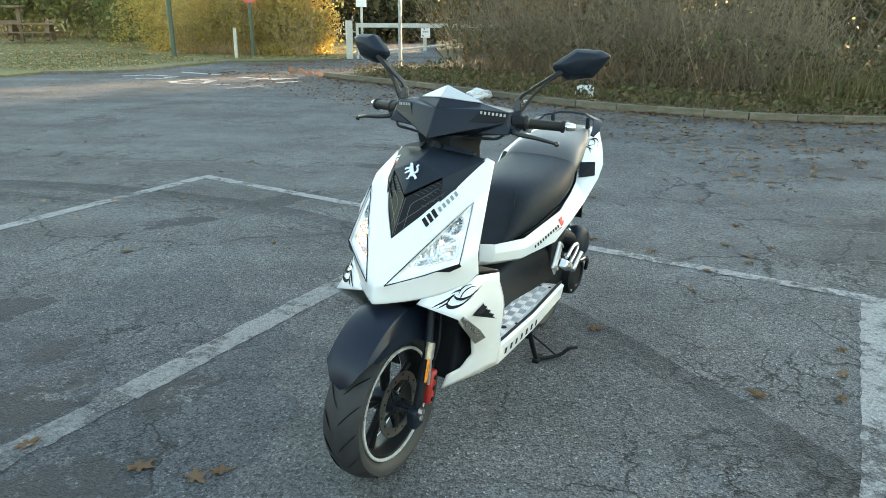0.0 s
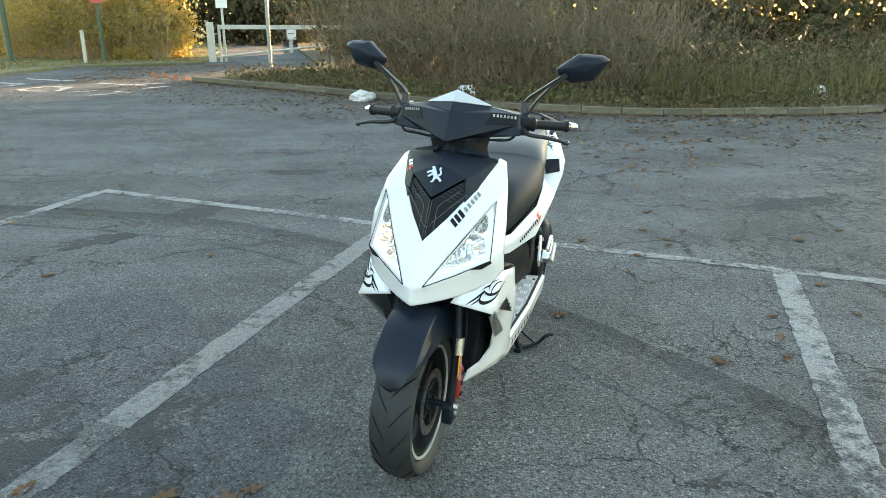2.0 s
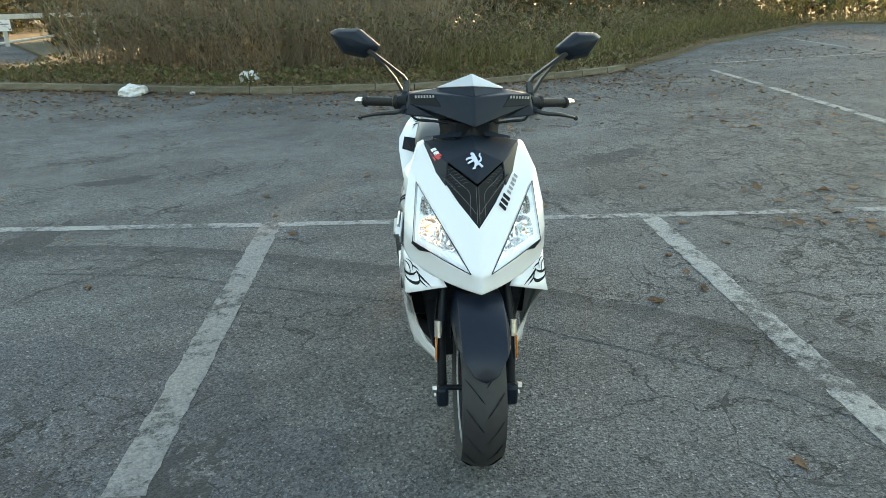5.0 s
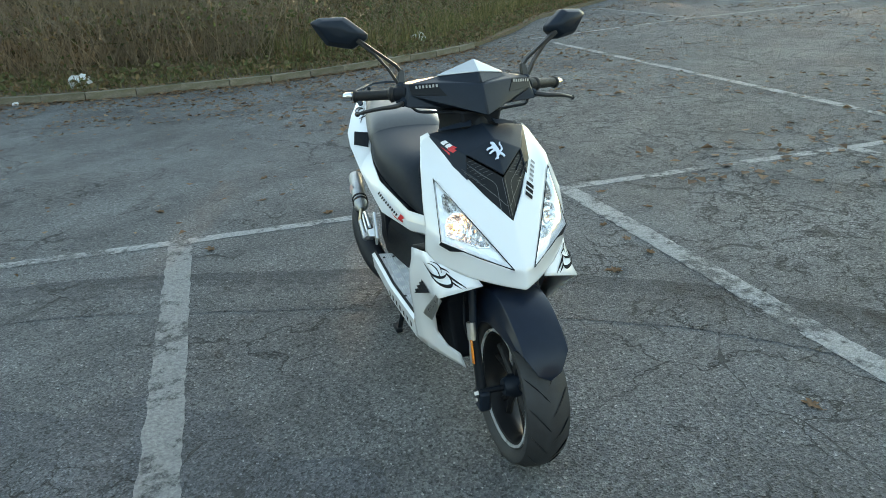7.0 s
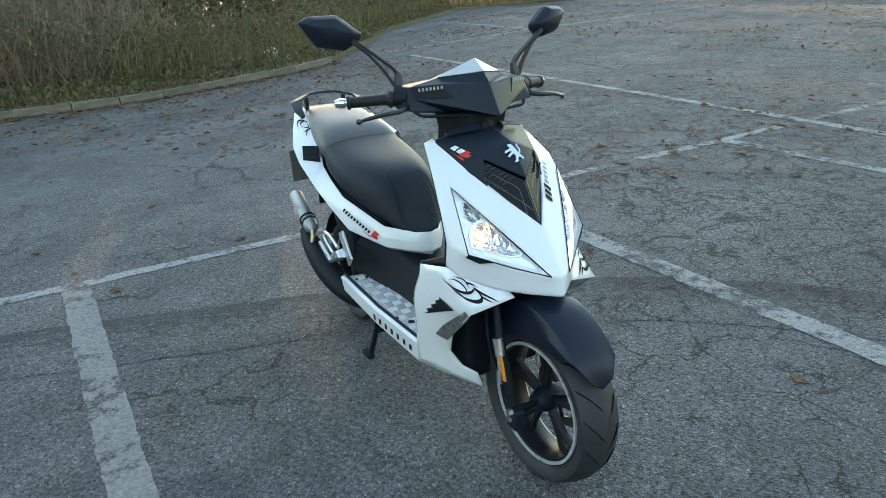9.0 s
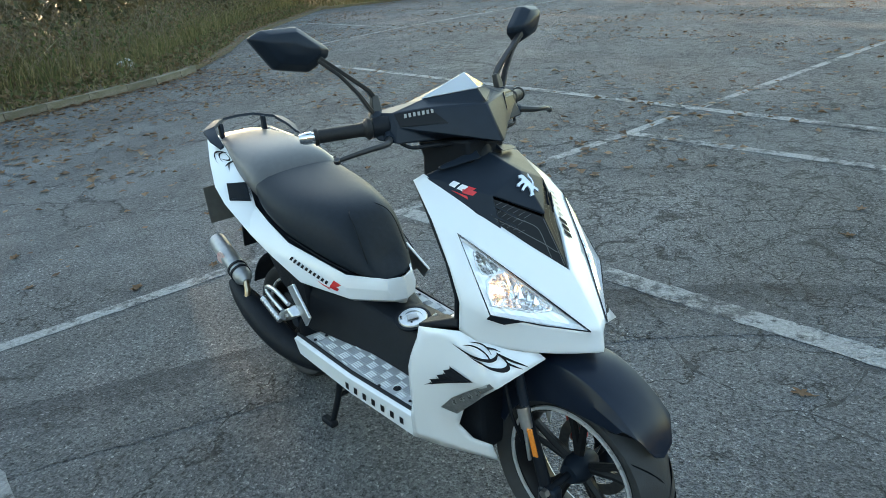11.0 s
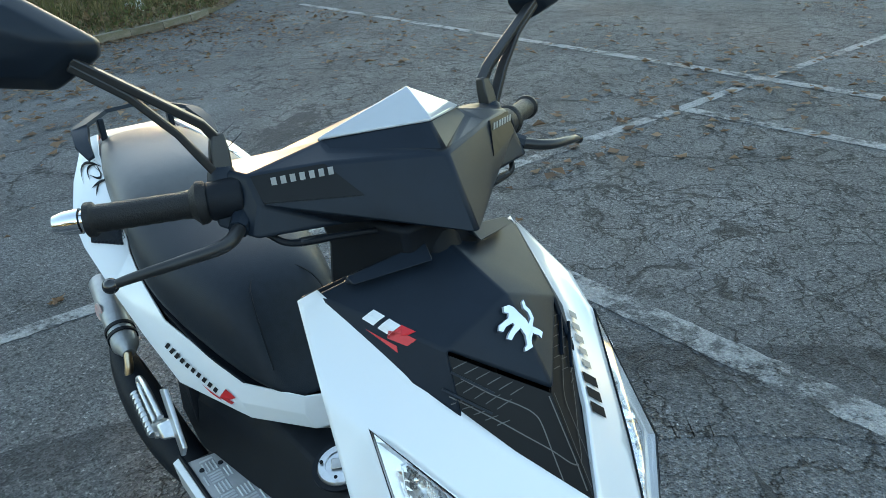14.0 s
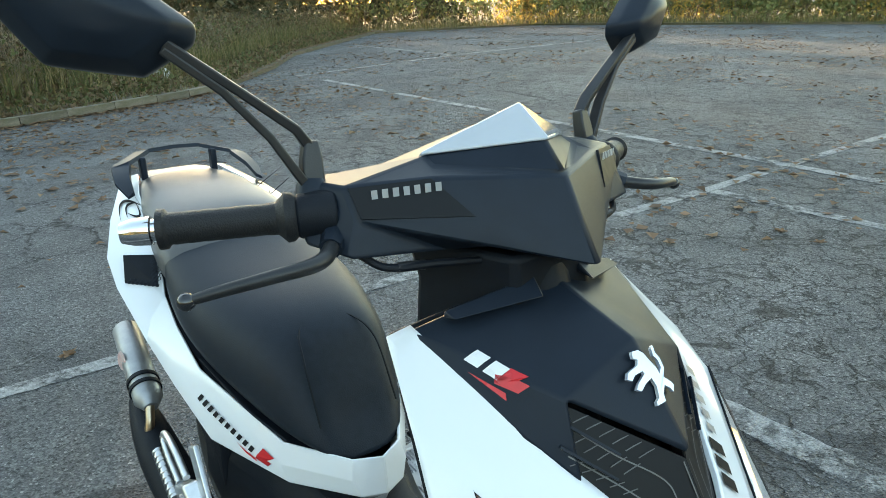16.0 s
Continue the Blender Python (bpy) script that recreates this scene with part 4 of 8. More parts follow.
def thicket(name, line, n, height, back, label, seed, leaves=0, leaf_mat=None, twig_r=0.006, leaf_size=0.05, z0=0.08, leaf_top=1.0, lean=0.5, twig_mat=None, sprays=3, arch=0.35, brown=0):
    rnd = np.random.default_rng(seed)
    P = along(line, n, rnd, back)
    base = np.c_[P, np.full(n, z0)]
    h = height * rnd.uniform(0.45, 1.1, n)
    droop = np.where(rnd.uniform(0, 1, n) < arch, rnd.uniform(0.25, 0.75, n), 1.0)
    tip = base + np.c_[rnd.normal(0, lean, (n, 2)) * h[:, None] * np.where(droop < 1, 0.8, 0.45)[:, None], h * droop]
    bend = np.c_[rnd.normal(0, 0.24, (n, 2)) * h[:, None], h * np.where(droop < 1, rnd.uniform(0.45, 0.9, n), rnd.uniform(-0.1, 0.3, n))]
    V, F = twig_mesh(base, tip, bend, twig_r * rnd.uniform(0.6, 1.5, n), np.full(n, twig_r * 0.25), rnd)
    # side sprays
    m = n * sprays
    j = rnd.integers(0, n, m)
    t = rnd.uniform(0.25, 0.95, m)[:, None]
    mid = (base[j] + tip[j]) / 2 + bend[j]
    b2 = base[j] * (1 - t) ** 2 + mid * 2 * t * (1 - t) + tip[j] * t * t
    d2 = rnd.normal(0, 1, (m, 3)) * np.array([1, 1, 0.7]) + np.array([0, 0, 0.5])
    t2 = b2 + d2 * (0.16 * h[j] * rnd.uniform(0.4, 1.3, m))[:, None]
    t2[:, 2] = np.maximum(t2[:, 2], z0 + 0.02)
    V2, F2 = twig_mesh(b2, t2, rnd.normal(0, 0.05, (m, 3)) * h[j][:, None], np.full(m, twig_r * 0.45), np.full(m, twig_r * 0.15), rnd, segs=2)
    F = np.concatenate([F, F2 + len(V)], 0)
    V = np.concatenate([V, V2], 0)
    ob = thing(name, label, "shrubs", kind="stuff")
    add_mesh("twigs", V, F, twig_mat or M_TWIG, "", "", parent=ob)
    if leaves:
        j = rnd.integers(0, m, leaves)
        C = b2[j] + (t2[j] - b2[j]) * rnd.uniform(0, 1, leaves)[:, None] + rnd.normal(0, 0.06, (leaves, 3))
        C = C[(C[:, 2] < z0 + height * leaf_top) & (C[:, 2] > z0)]
        LV, LF = leaf_mesh(C, leaf_size * rnd.uniform(0.6, 1.4, len(C)), rnd)
        add_mesh("leaves", LV, LF, leaf_mat or M_BRAMBLE, "", "", parent=ob)
    if brown:
        j = rnd.integers(0, m, brown)
        C = b2[j] + (t2[j] - b2[j]) * rnd.uniform(0, 1, brown)[:, None] + rnd.normal(0, 0.04, (brown, 3))
        C = C[C[:, 2] > z0]
        LV, LF = leaf_mesh(C, 0.8 * leaf_size * rnd.uniform(0.5, 1.3, len(C)), rnd)
        add_mesh("withered_leaves", LV, LF, M_BROWN, "withered brown leaves", "", parent=ob)
    return ob


def grass(name, line, n, back, height, label, seed, z0=0.08, material=None, power=1.3):
    rnd = np.random.default_rng(seed)
    P = along(line, n, rnd, back, power)
    clump = np.array([noise.noise((x * 0.9, y * 0.9, seed)) for x, y in P])
    h = height * rnd.uniform(0.3, 1.2, n) * (0.75 + 0.9 * np.clip(clump + 0.25, 0, 1))
    base = np.c_[P, np.full(n, z0)]
    ang = rnd.uniform(0, 2 * np.pi, n)
    side = np.c_[np.cos(ang), np.sin(ang), np.zeros(n)] * (0.0045 + 0.004 * rnd.uniform(0, 1, n))[:, None]
    lean = np.c_[rnd.normal(0, 0.35, (n, 2)), np.zeros(n)] * h[:, None]
    up = np.c_[np.zeros((n, 2)), h]
    V = np.stack([base - side, base + side, base + up * 0.6 + lean * 0.35 + side * 0.8, base + up * 0.6 + lean * 0.35 - side * 0.8, base + up * 0.92 + lean], 1).reshape(-1, 3)
    k = np.arange(n)[:, None] * 5
    F = np.concatenate([k + [0, 1, 2], k + [0, 2, 3], k + [3, 2, 4]], 0)
    return add_mesh(name, V, F, material or M_GRASS, label, "grass")


def litter(name, P, label, seed, size=0.05, z=0.012, material=None):
    """Curled dead leaves lying on the ground."""
    rnd = np.random.default_rng(seed)
    n = len(P)
    C = np.c_[P, np.full(n, z)]
    C[:, 2] += rnd.uniform(0, 0.012, n)
    s = size * rnd.uniform(0.5, 1.3, n)
    V, F = leaf_mesh(C, s, rnd, flatness=0.88, long=1.3)
    V[:, 2] = np.maximum(V[:, 2], z - 0.006)
    return add_mesh(name, V, F, material or M_LEAF, label, "leaves")


def fallen_leaf(x, y, size, turn, seed):
    """One lobed leaf with a stalk, folded along its rib and curled up at the rim."""
    rnd = random.Random(seed)
    bm = bmesh.new()
    n = 26
    fold, curl = rnd.uniform(0.10, 0.30), rnd.uniform(0.15, 0.50)
    rows = [[], [], []]
    for i in range(n):
        a = 2 * math.pi * i / n
        lobe = 0.72 + 0.28 * math.cos(5 * a) + 0.10 * math.cos(11 * a + seed)
        r = 0.46 * size * lobe * (1.15 if abs(math.sin(a)) < 0.5 else 0.88) * rnd.uniform(0.88, 1.10)
        lift = rnd.uniform(0.4, 1.0)
        for row, k in zip(rows, (0.32, 0.68, 1.0)):
            px, py = r * k * math.cos(a) * 1.15, r * k * math.sin(a)
            row.append(bm.verts.new((px, py, 0.0025 + fold * abs(py) * 0.6 + curl * lift * size * 0.36 * k ** 3)))
    hub = bm.verts.new((0, 0, 0.003))
    for i in range(n):
        j = (i + 1) % n
        bm.faces.new((hub, rows[0][i], rows[0][j]))
        for a, b in zip(rows, rows[1:]):
            bm.faces.new((a[i], b[i], b[j], a[j]))
    tube([(size * 0.42, 0, 0.005), (size * 0.60, size * 0.03, 0.008), (size * 0.74, size * 0.09, 0.010)], 0.0011, 4, bm)
    ob = part("fallen_leaf", bm, M_LEAF, angle=80)
    ob.matrix_world = pose(x, y, 0.0, 0, 0, turn)
    return tagged(ob, "curled brown dead leaf on the asphalt", "leaf", "fallen leaves")


def gate():
    """White metal swing gate on two posts."""
    g = thing("gate", "weathered white metal vehicle barrier gate, closed", "gate", pose(-2.95, 22.9, 0.03, 0, 0, 14))
    part("gate_post", box((0, 0, 0.58), (0.20, 0.20, 1.16)), M_GATE, g, bevel=0.012)
    part("hinge_post", tube([(0.26, 0.02, 0), (0.26, 0.02, 1.08)], 0.045, 12), M_GATE, g)
    for z in (0.35, 0.82):
        part("hinge", tube([(0.1, 0.0, z), (0.27, 0.02, z)], 0.02, 8), M_STEEL, g)
    part("top_rail", box((2.55, 0.03, 1.02), (4.6, 0.07, 0.13)), M_GATE, g, bevel=0.008)
    part("brace", tube([(0.3, 0.03, 0.16), (4.6, 0.03, 0.55)], 0.035, 8), M_GATE, g)
    part("stay", box((2.45, 0.03, 0.62), (0.11, 0.05, 0.75)), M_GATE, g, bevel=0.006)
    plate = part("notice_plate", box((2.46, -0.03, 0.80), (0.30, 0.012, 0.30)), M_DECALWHITE, g, "blank-looking white notice plate", bevel=0.004)
    part("plate_bar", box((2.46, -0.038, 0.83), (0.2, 0.004, 0.03)), M_DECALGREY, plate)
    part("end_post", box((4.85, 0.03, 0.55), (0.14, 0.14, 1.1)), M_GATE, g, bevel=0.01)
    return g


def pole(name, x, y, r, h, material, label, category="post", lean=0.0):
    t = thing(name, label, category, pose(x, y, 0, lean, 0, 0))
    part("shaft", tube([(0, 0, -0.02), (0, 0, h)], r, 14), material, t)
    part("collar", lathe([(0, r + 0.025), (0.06, r + 0.012), (0.06, r * 0.5), (0, r * 0.5)], (0, 0, 0.0), (0, 0, 1), 14), material, t)
    return t


def picnic_bench():
    b = thing("picnic_bench", "weathered timber picnic table with benches on grass", "picnic table", pose(-17.3, 30.6, 0.05, 0, 0, 12))
    for i in range(4):
        part("table_board", box((0, -0.3 + i * 0.2, 0.78), (2.1, 0.17, 0.06)), M_TIMBER, b, bevel=0.006)
    for s in (-1, 1):
        part("bench_board", box((0.05, s * 0.78, 0.45), (1.9, 0.26, 0.05)), M_TIMBER, b, bevel=0.006)
        for x in (-0.7, 0.7):
            part("leg", box((x, s * 0.45, 0.38), (0.15, 0.13, 0.82), m=Matrix.Rotation(s * 0.35, 4, "X")), M_TIMBER, b, bevel=0.006)
    for x in (-0.7, 0.7):
        part("bearer", box((x, 0, 0.39), (0.09, 1.7, 0.12)), M_TIMBER, b, bevel=0.006)
    return b


def timber_frame():
    f = thing("timber_frame", "weathered timber frame with a flat top board on grass", "timber frame", pose(-18.7, 30.2, 0.05, 0, 0, 8))
    for x in (-1.6, 0.0, 1.1):
        part("post", box((x, 0, 0.72), (0.15, 0.13, 1.44)), M_TIMBER, f, bevel=0.01)
    part("top_board", box((-0.3, 0, 1.47), (3.2, 0.55, 0.09)), M_TIMBER, f, bevel=0.01)
    part("cross_rail", box((-0.3, 0, 0.85), (2.9, 0.06, 0.12)), M_TIMBER, f, bevel=0.006)
    return f


def crumpled_bag(x, y, z, size, seed, label):
    """A thrown-away plastic bag: a crumpled, half-empty skin."""
    bm = bmesh.new()
    bmesh.ops.create_icosphere(bm, subdivisions=4, radius=1)
    for v in bm.verts:
        p = v.co.copy()
        k = 1 + 0.35 * noise.noise(p * 1.6 + Vector((seed, 0, 0))) + 0.22 * abs(noise.noise(p * 4.2 + Vector((0, seed, 0)))) + 0.1 * noise.noise(p * 9 + Vector((seed, seed, 0)))
        v.co = Vector((p.x * k * size[0], p.y * k * size[1], max(0.0, (p.z * k + 0.55) * size[2])))
    ob = part("plastic_bag", bm, M_BAG, angle=28)
    ob.matrix_world = pose(x, y, z, 0, 0, seed * 40)
    return tagged(ob, label, "plastic bag")


def tree(name, x, y, h, spread, n, material, label, seed, leaf=0.10, trunk=0.09, low=0.0):
    """A shrub or small tree: tapered trunk, limbs, and a broken crown of single leaves."""
    rnd = np.random.default_rng(seed)
    t = thing(name, label, "tree", pose(x, y, 0.03))
    bm = bmesh.new()
    stems = []
    for k in range(5):
        a = rnd.uniform(0, 2 * np.pi)
        r = rnd.uniform(0.0, 0.12) * spread
        b = Vector((r * math.cos(a), r * math.sin(a), -0.02))
        tip = Vector((spread * rnd.uniform(0.3, 0.8) * math.cos(a), spread * rnd.uniform(0.3, 0.8) * math.sin(a), h * rnd.uniform(0.7, 1.0)))
        pts = curve_points([b, b.lerp(tip, 0.4) + Vector((rnd.normal(0, 0.1), rnd.normal(0, 0.1), 0.12 * h)), tip], 4)
        tube(pts, [trunk * (1 - 0.85 * i / (len(pts) - 1)) * 0.6 for i in range(len(pts))], 6, bm)
        stems.append(pts)
        for q in range(5):
            s = pts[rnd.integers(2, len(pts) - 1)]
            e = s + Vector((rnd.normal(0, 0.35), rnd.normal(0, 0.35), rnd.uniform(0.0, 0.5))) * spread
            tube([s, s.lerp(e, 0.5) + Vector((0, 0, 0.05 * h)), e], [trunk * 0.22, trunk * 0.13, trunk * 0.05], 4, bm)
            stems.append([s, s.lerp(e, 0.5), e])
    part("trunk", bm, M_TWIG, t)
    cl = []
    for pts in stems:
        for q in range(3):
            p = pts[rnd.integers(1, len(pts))]
            cl.append(np.array(p) + rnd.normal(0, 0.10, 3) * spread)
    cl = np.array(cl)
    if low:
        k = int(len(cl) * low)
        a, r = rnd.uniform(0, 2 * np.pi, k), spread * np.sqrt(rnd.uniform(0.1, 1.0, k))
        cl = np.concatenate([cl, np.c_[r * np.cos(a), r * np.sin(a), h * rnd.uniform(0.04, 0.6, k)]], 0)
    j = rnd.integers(0, len(cl), n)
    C = cl[j] + rnd.normal(0, 0.16, (n, 3)) * spread * rnd.uniform(0.5, 1.2, n)[:, None]
    C[:, 2] = np.abs(C[:, 2] - 0.02) + 0.02
    V, F = leaf_mesh(C, leaf * rnd.uniform(0.5, 1.4, len(C)), rnd)
    add_mesh("crown", V, F, material, "", "", parent=t)
    return t


def surroundings():
    kerb_run(KERB)
    gate()
    p = pole("sign_pole", -1.12, 19.15, 0.048, 3.4, M_POLE, "tall grey galvanised sign pole by the gate", "pole")
    p = pole("sign_post", -6.1, 23.2, 0.055, 2.6, M_GREENPOLE, "green post with a faded red round sign", "road sign")
    sign = part("sign_face", lathe([(0, 0.0), (0, 0.30), (0.012, 0.30), (0.012, 0.0)], (0, -0.06, 1.98), (0, -1, 0), 32), M_SIGNRED, p, "faded red round plate")
    part("sign_bar", box((0, -0.076, 1.98), (0.36, 0.006, 0.09)), M_DECALWHITE, sign)
    pole("lamp_post", -8.62, 23.1, 0.075, 4.2, M_GREENPOLE, "dark green painted lamp post on the grass", "lamp post")
    pole("marker_post", -6.42, 22.4, 0.05, 0.95, M_GATE, "short pale concrete marker post", "post")
    n = thing("notice_post", "slim pale post with a small white notice board", "sign", pose(-2.62, 23.6, 0))
    part("shaft", tube([(0, 0, 0), (0, 0, 2.4)], 0.04, 10), M_GATE, n)
    part("board", box((0, -0.05, 1.75), (0.34, 0.02, 0.3)), M_DECALWHITE, n, bevel=0.004)
    picnic_bench()
    timber_frame()
    for i, (x, y) in enumerate([(-3.82, 18.2), (-3.51, 17.88), (-3.22, 17.42), (-2.93, 17.14), (-2.68, 16.86)]):
        bm = bmesh.new()
        hh = 0.13 - 0.012 * i
        poly([(-0.10, -0.06, 0), (0.10, -0.06, 0), (0.10, 0.06, 0), (-0.10, 0.06, 0), (-0.07, -0.02, hh), (-0.03, -0.02, hh), (-0.03, 0.02, hh), (-0.07, 0.02, hh)], [(0, 1, 5, 4), (1, 2, 6, 5), (2, 3, 7, 6), (3, 0, 4, 7), (4, 5, 6, 7), (3, 2, 1, 0)], bm)
        ob = part("rubber_wedge", bm, M_CONE, angle=30, bevel=0.006)
        ob.matrix_world = pose(x, y, 0.0, 0, 0, 20 + 9 * i)
        tagged(ob, "small faded orange wedge marker on the asphalt", "marker", "wedge markers")
    crumpled_bag(0.68, 12.78, 0.0, (0.26, 0.17, 0.11), 1.3, "crumpled white plastic bag against the kerb")
    crumpled_bag(2.55, 12.55, 0.08, (0.20, 0.15, 0.12), 2.7, "torn white plastic bag in the undergrowth")
    crumpled_bag(9.1, 11.55, 0.08, (0.16, 0.11, 0.14), 4.1, "pale plastic bag caught in rough grass")
    crumpled_bag(1.48, 12.25, 0.0, (0.05, 0.04, 0.03), 5.2, "small white paper scrap by the kerb")
    # brambles behind the kerb
    front = [(0.0, 17.9), (1.1, 16.0), (3.0, 13.3), (5.2, 11.9), (6.6, 11.6)]
    thicket("bramble_thicket", front, 2600, 2.7, (0.0, 4.5), "tall tangle of bare brown brambles behind the kerb", 11, leaves=9000, leaf_mat=M_BRAMBLE, leaf_top=0.40, twig_r=0.0055, leaf_size=0.055, lean=0.75, sprays=6, brown=7000, arch=0.45)
    thicket("dry_weeds", [(6.0, 11.6), (8.6, 11.7), (12.0, 12.9), (16, 15.0), (28, 19.0)], 2200, 1.25, (0, 4.0), "low dry weeds and brambles behind rough grass", 12, leaves=9000, leaf_mat=M_BRAMBLE, leaf_top=0.8, twig_r=0.0045, leaf_size=0.05, lean=0.8, sprays=4, brown=6000, arch=0.4)
    edge = [(-1.9, 16.6), (0.3, 14.4), (2.3, 12.2), (3.5, 11.45), (4.6, 10.85), (5.6, 10.55), (7, 10.4), (9.6, 10.6), (13, 12.2), (16, 13.8), (28, 17.6)]
    grass("rough_grass", edge, 13000, (-0.2, 2.6), 0.15, "rough green and straw-coloured grass along the kerb", 13)
    grass("tall_dry_grass", [(5.5, 11.2), (9.0, 11.0), (13, 12.8), (20, 16.0), (30, 19.0)], 14000, (0, 3.5), 0.65, "tall dry grass at the car park's edge", 14)
    rnd = np.random.default_rng(15)
    C = np.c_[along(edge, 16000, rnd, (-0.2, 2.4), 1.3), np.zeros(16000)]
    C[:, 2] = 0.10 + np.abs(rnd.normal(0, 0.11, 16000))
    V, F = leaf_mesh(C, 0.05 * rnd.uniform(0.5, 1.5, 16000), rnd)
    add_mesh("ground_ivy", V, F, M_VERGE, "low bramble and nettle leaves on the verge", "plants")
    # litter of leaves: thick along the kerb, thin over the asphalt
    strip = [(x - 0.08, y - 0.12) for x, y in KERB]
    litter("kerb_leaf_litter", along(strip, 5200, rnd, (0.08, -2.6), 2.4), "brown dead leaves blown against the kerb", 16, 0.055)
    litter("verge_leaf_litter", along(edge, 9000, rnd, (-0.4, 2.5), 1.2), "brown dead leaves on the verge", 17, 0.055, 0.105)
    far = np.c_[rnd.uniform(2.5, 34, 27000), rnd.uniform(-14, 16, 27000)]
    dens = np.array([noise.noise((x * 0.35, y * 0.35, 3.0)) for x, y in far])
    litter("scattered_leaf_litter", far[dens > -0.10 + 0.3 * rnd.uniform(0, 1, 27000)], "scattered dead leaves over the car park", 18, 0.066)
    near = np.c_[rnd.uniform(-9, 7, 1500), rnd.uniform(4.9, 17, 1500)]
    litter("thin_leaf_litter", near, "thinly scattered dead leaves and crumbs on the asphalt", 19, 0.038)
    lawn = np.c_[rnd.uniform(-26, -3, 9000), rnd.uniform(17, 36, 9000)]
    lawn = lawn[(lawn[:, 1] > 22.2) | (lawn[:, 0] < -7.8)]
    litter("lawn_leaf_litter", lawn, "yellow and brown leaves on the grass", 21, 0.09, 0.07, M_LAWNLEAF)
    out = np.c_[rnd.uniform(-5.6, 0.0, 2200), rnd.uniform(16.4, 22, 2200)]
    litter("path_leaf_litter", out, "dead leaves along the way to the gate", 22, 0.06, 0.012)
    grass("lawn_grass", [(-30, 17.5), (-9.4, 17.2), (-6.5, 21.4), (-3.2, 22.5)], 16000, (0, 7), 0.07, "short lawn grass", 23, 0.05)
    # shrubs behind the lawn
    for i, (x, y, h, s, n) in enumerate([(-7.9, 25.4, 3.2, 1.4, 5200), (-6.6, 25.3, 3.4, 1.4, 6000), (-5.4, 24.9, 3.0, 1.2, 6000), (-4.5, 25.2, 2.5, 0.9, 3800), (-9.4, 27.0, 3.4, 1.6, 5000), (-11.2, 28.6, 3.4, 1.7, 4600)]):
        tree("yellow_shrub", x, y, h, s, int(n * 1.6), M_YELLOW, "leafy shrub with yellow and orange autumn leaves", 30 + i, leaf=0.066, trunk=0.045, low=0.9)
    thicket("dry_brush", [(-9.2, 24.4), (-7.0, 24.2), (-4.4, 23.9)], 700, 2.2, (0, 1.2), "tan dry stalks in front of yellow shrubs", 29, leaves=2500, leaf_mat=M_YELLOW, twig_r=0.007, leaf_size=0.06, twig_mat=M_DRYTWIG, sprays=4, z0=0.04, lean=0.4)
    thicket("green_hedge", [(-46, 38), (-30, 37.5), (-18, 36.5), (-12.0, 33.0), (-8.2, 29.5)], 1500, 5.0, (0, 4.0), "high unclipped green and yellowing hedge behind the lawn", 28, leaves=46000, leaf_mat=M_GREENLEAF, twig_r=0.012, leaf_size=0.15, sprays=6, z0=0.04)
    for i, (x, y, h, s, n) in enumerate([(-13.5, 34.0, 4.2, 2.6, 4200), (-17.5, 37.0, 4.4, 2.8, 4200), (-21.5, 38, 4.6, 3.0, 4200), (-26.0, 38, 4.6, 3.0, 4000), (-9.0, 34, 4.4, 2.8, 4000), (-15.5, 40, 5.5, 3.2, 4000), (-31, 38, 4.8, 3.2, 3600)]):
        tree("green_shrub", x, y, h, s, n, M_GREENLEAF, "dense green shrub turning yellow behind the lawn", 40 + i, leaf=0.14, trunk=0.08, low=0.8)
    # woods behind the gate; the last four are added, hidden, to block the sun
    for i, (x, y, h, s, n) in enumerate([(-4.5, 40, 5.5, 3.6, 4200), (0.5, 42, 5.5, 3.8, 4200), (-8, 46, 6, 4, 4200), (5.0, 46, 5.5, 3.6, 4200), (-1.8, 37, 3.2, 2.4, 3200), (1.0, 48, 5.5, 3.6, 3600), (-20, 48, 6, 4.5, 4200), (-33, 46, 6, 4.5, 3600), (3.0, 29.6, 3.2, 1.5, 2600), (4.6, 30.6, 3.4, 1.6, 2600), (6.2, 30.0, 3.4, 1.7, 2600), (2.0, 26.6, 2.8, 1.3, 2200)]):
        tree("woods_and_screen_tree", x, y, h, s, n, M_WOODS, "dark bare-branched tree with few leaves, of the woods and of added screens", 50 + i, leaf=0.19, trunk=0.16, low=0.6)
    for i, (x, y, h, s, n) in enumerate([(38.0, 13.0, 2.6, 2.0, 2600), (39.0, 10.0, 2.6, 2.0, 2600), (38.6, 7.0, 2.6, 2.0, 2600), (39.0, 4.0, 2.5, 2.0, 2600), (38.2, 1.2, 2.6, 2.0, 2600), (38.0, -2, 2.6, 2.0, 2600), (37.2, -5, 2.6, 2.0, 2600), (36.4, -8, 2.6, 2.0, 2400), (35.6, -11, 2.6, 2.0, 2400), (35, -14, 2.6, 2.0, 2200)]):
        tree("hedge_shrub", x, y, h, s, n, M_GREENLEAF if i % 3 else M_YELLOW, "low hedge shrub at the car park's far edge", 60 + i, leaf=0.13, trunk=0.06, low=0.8)
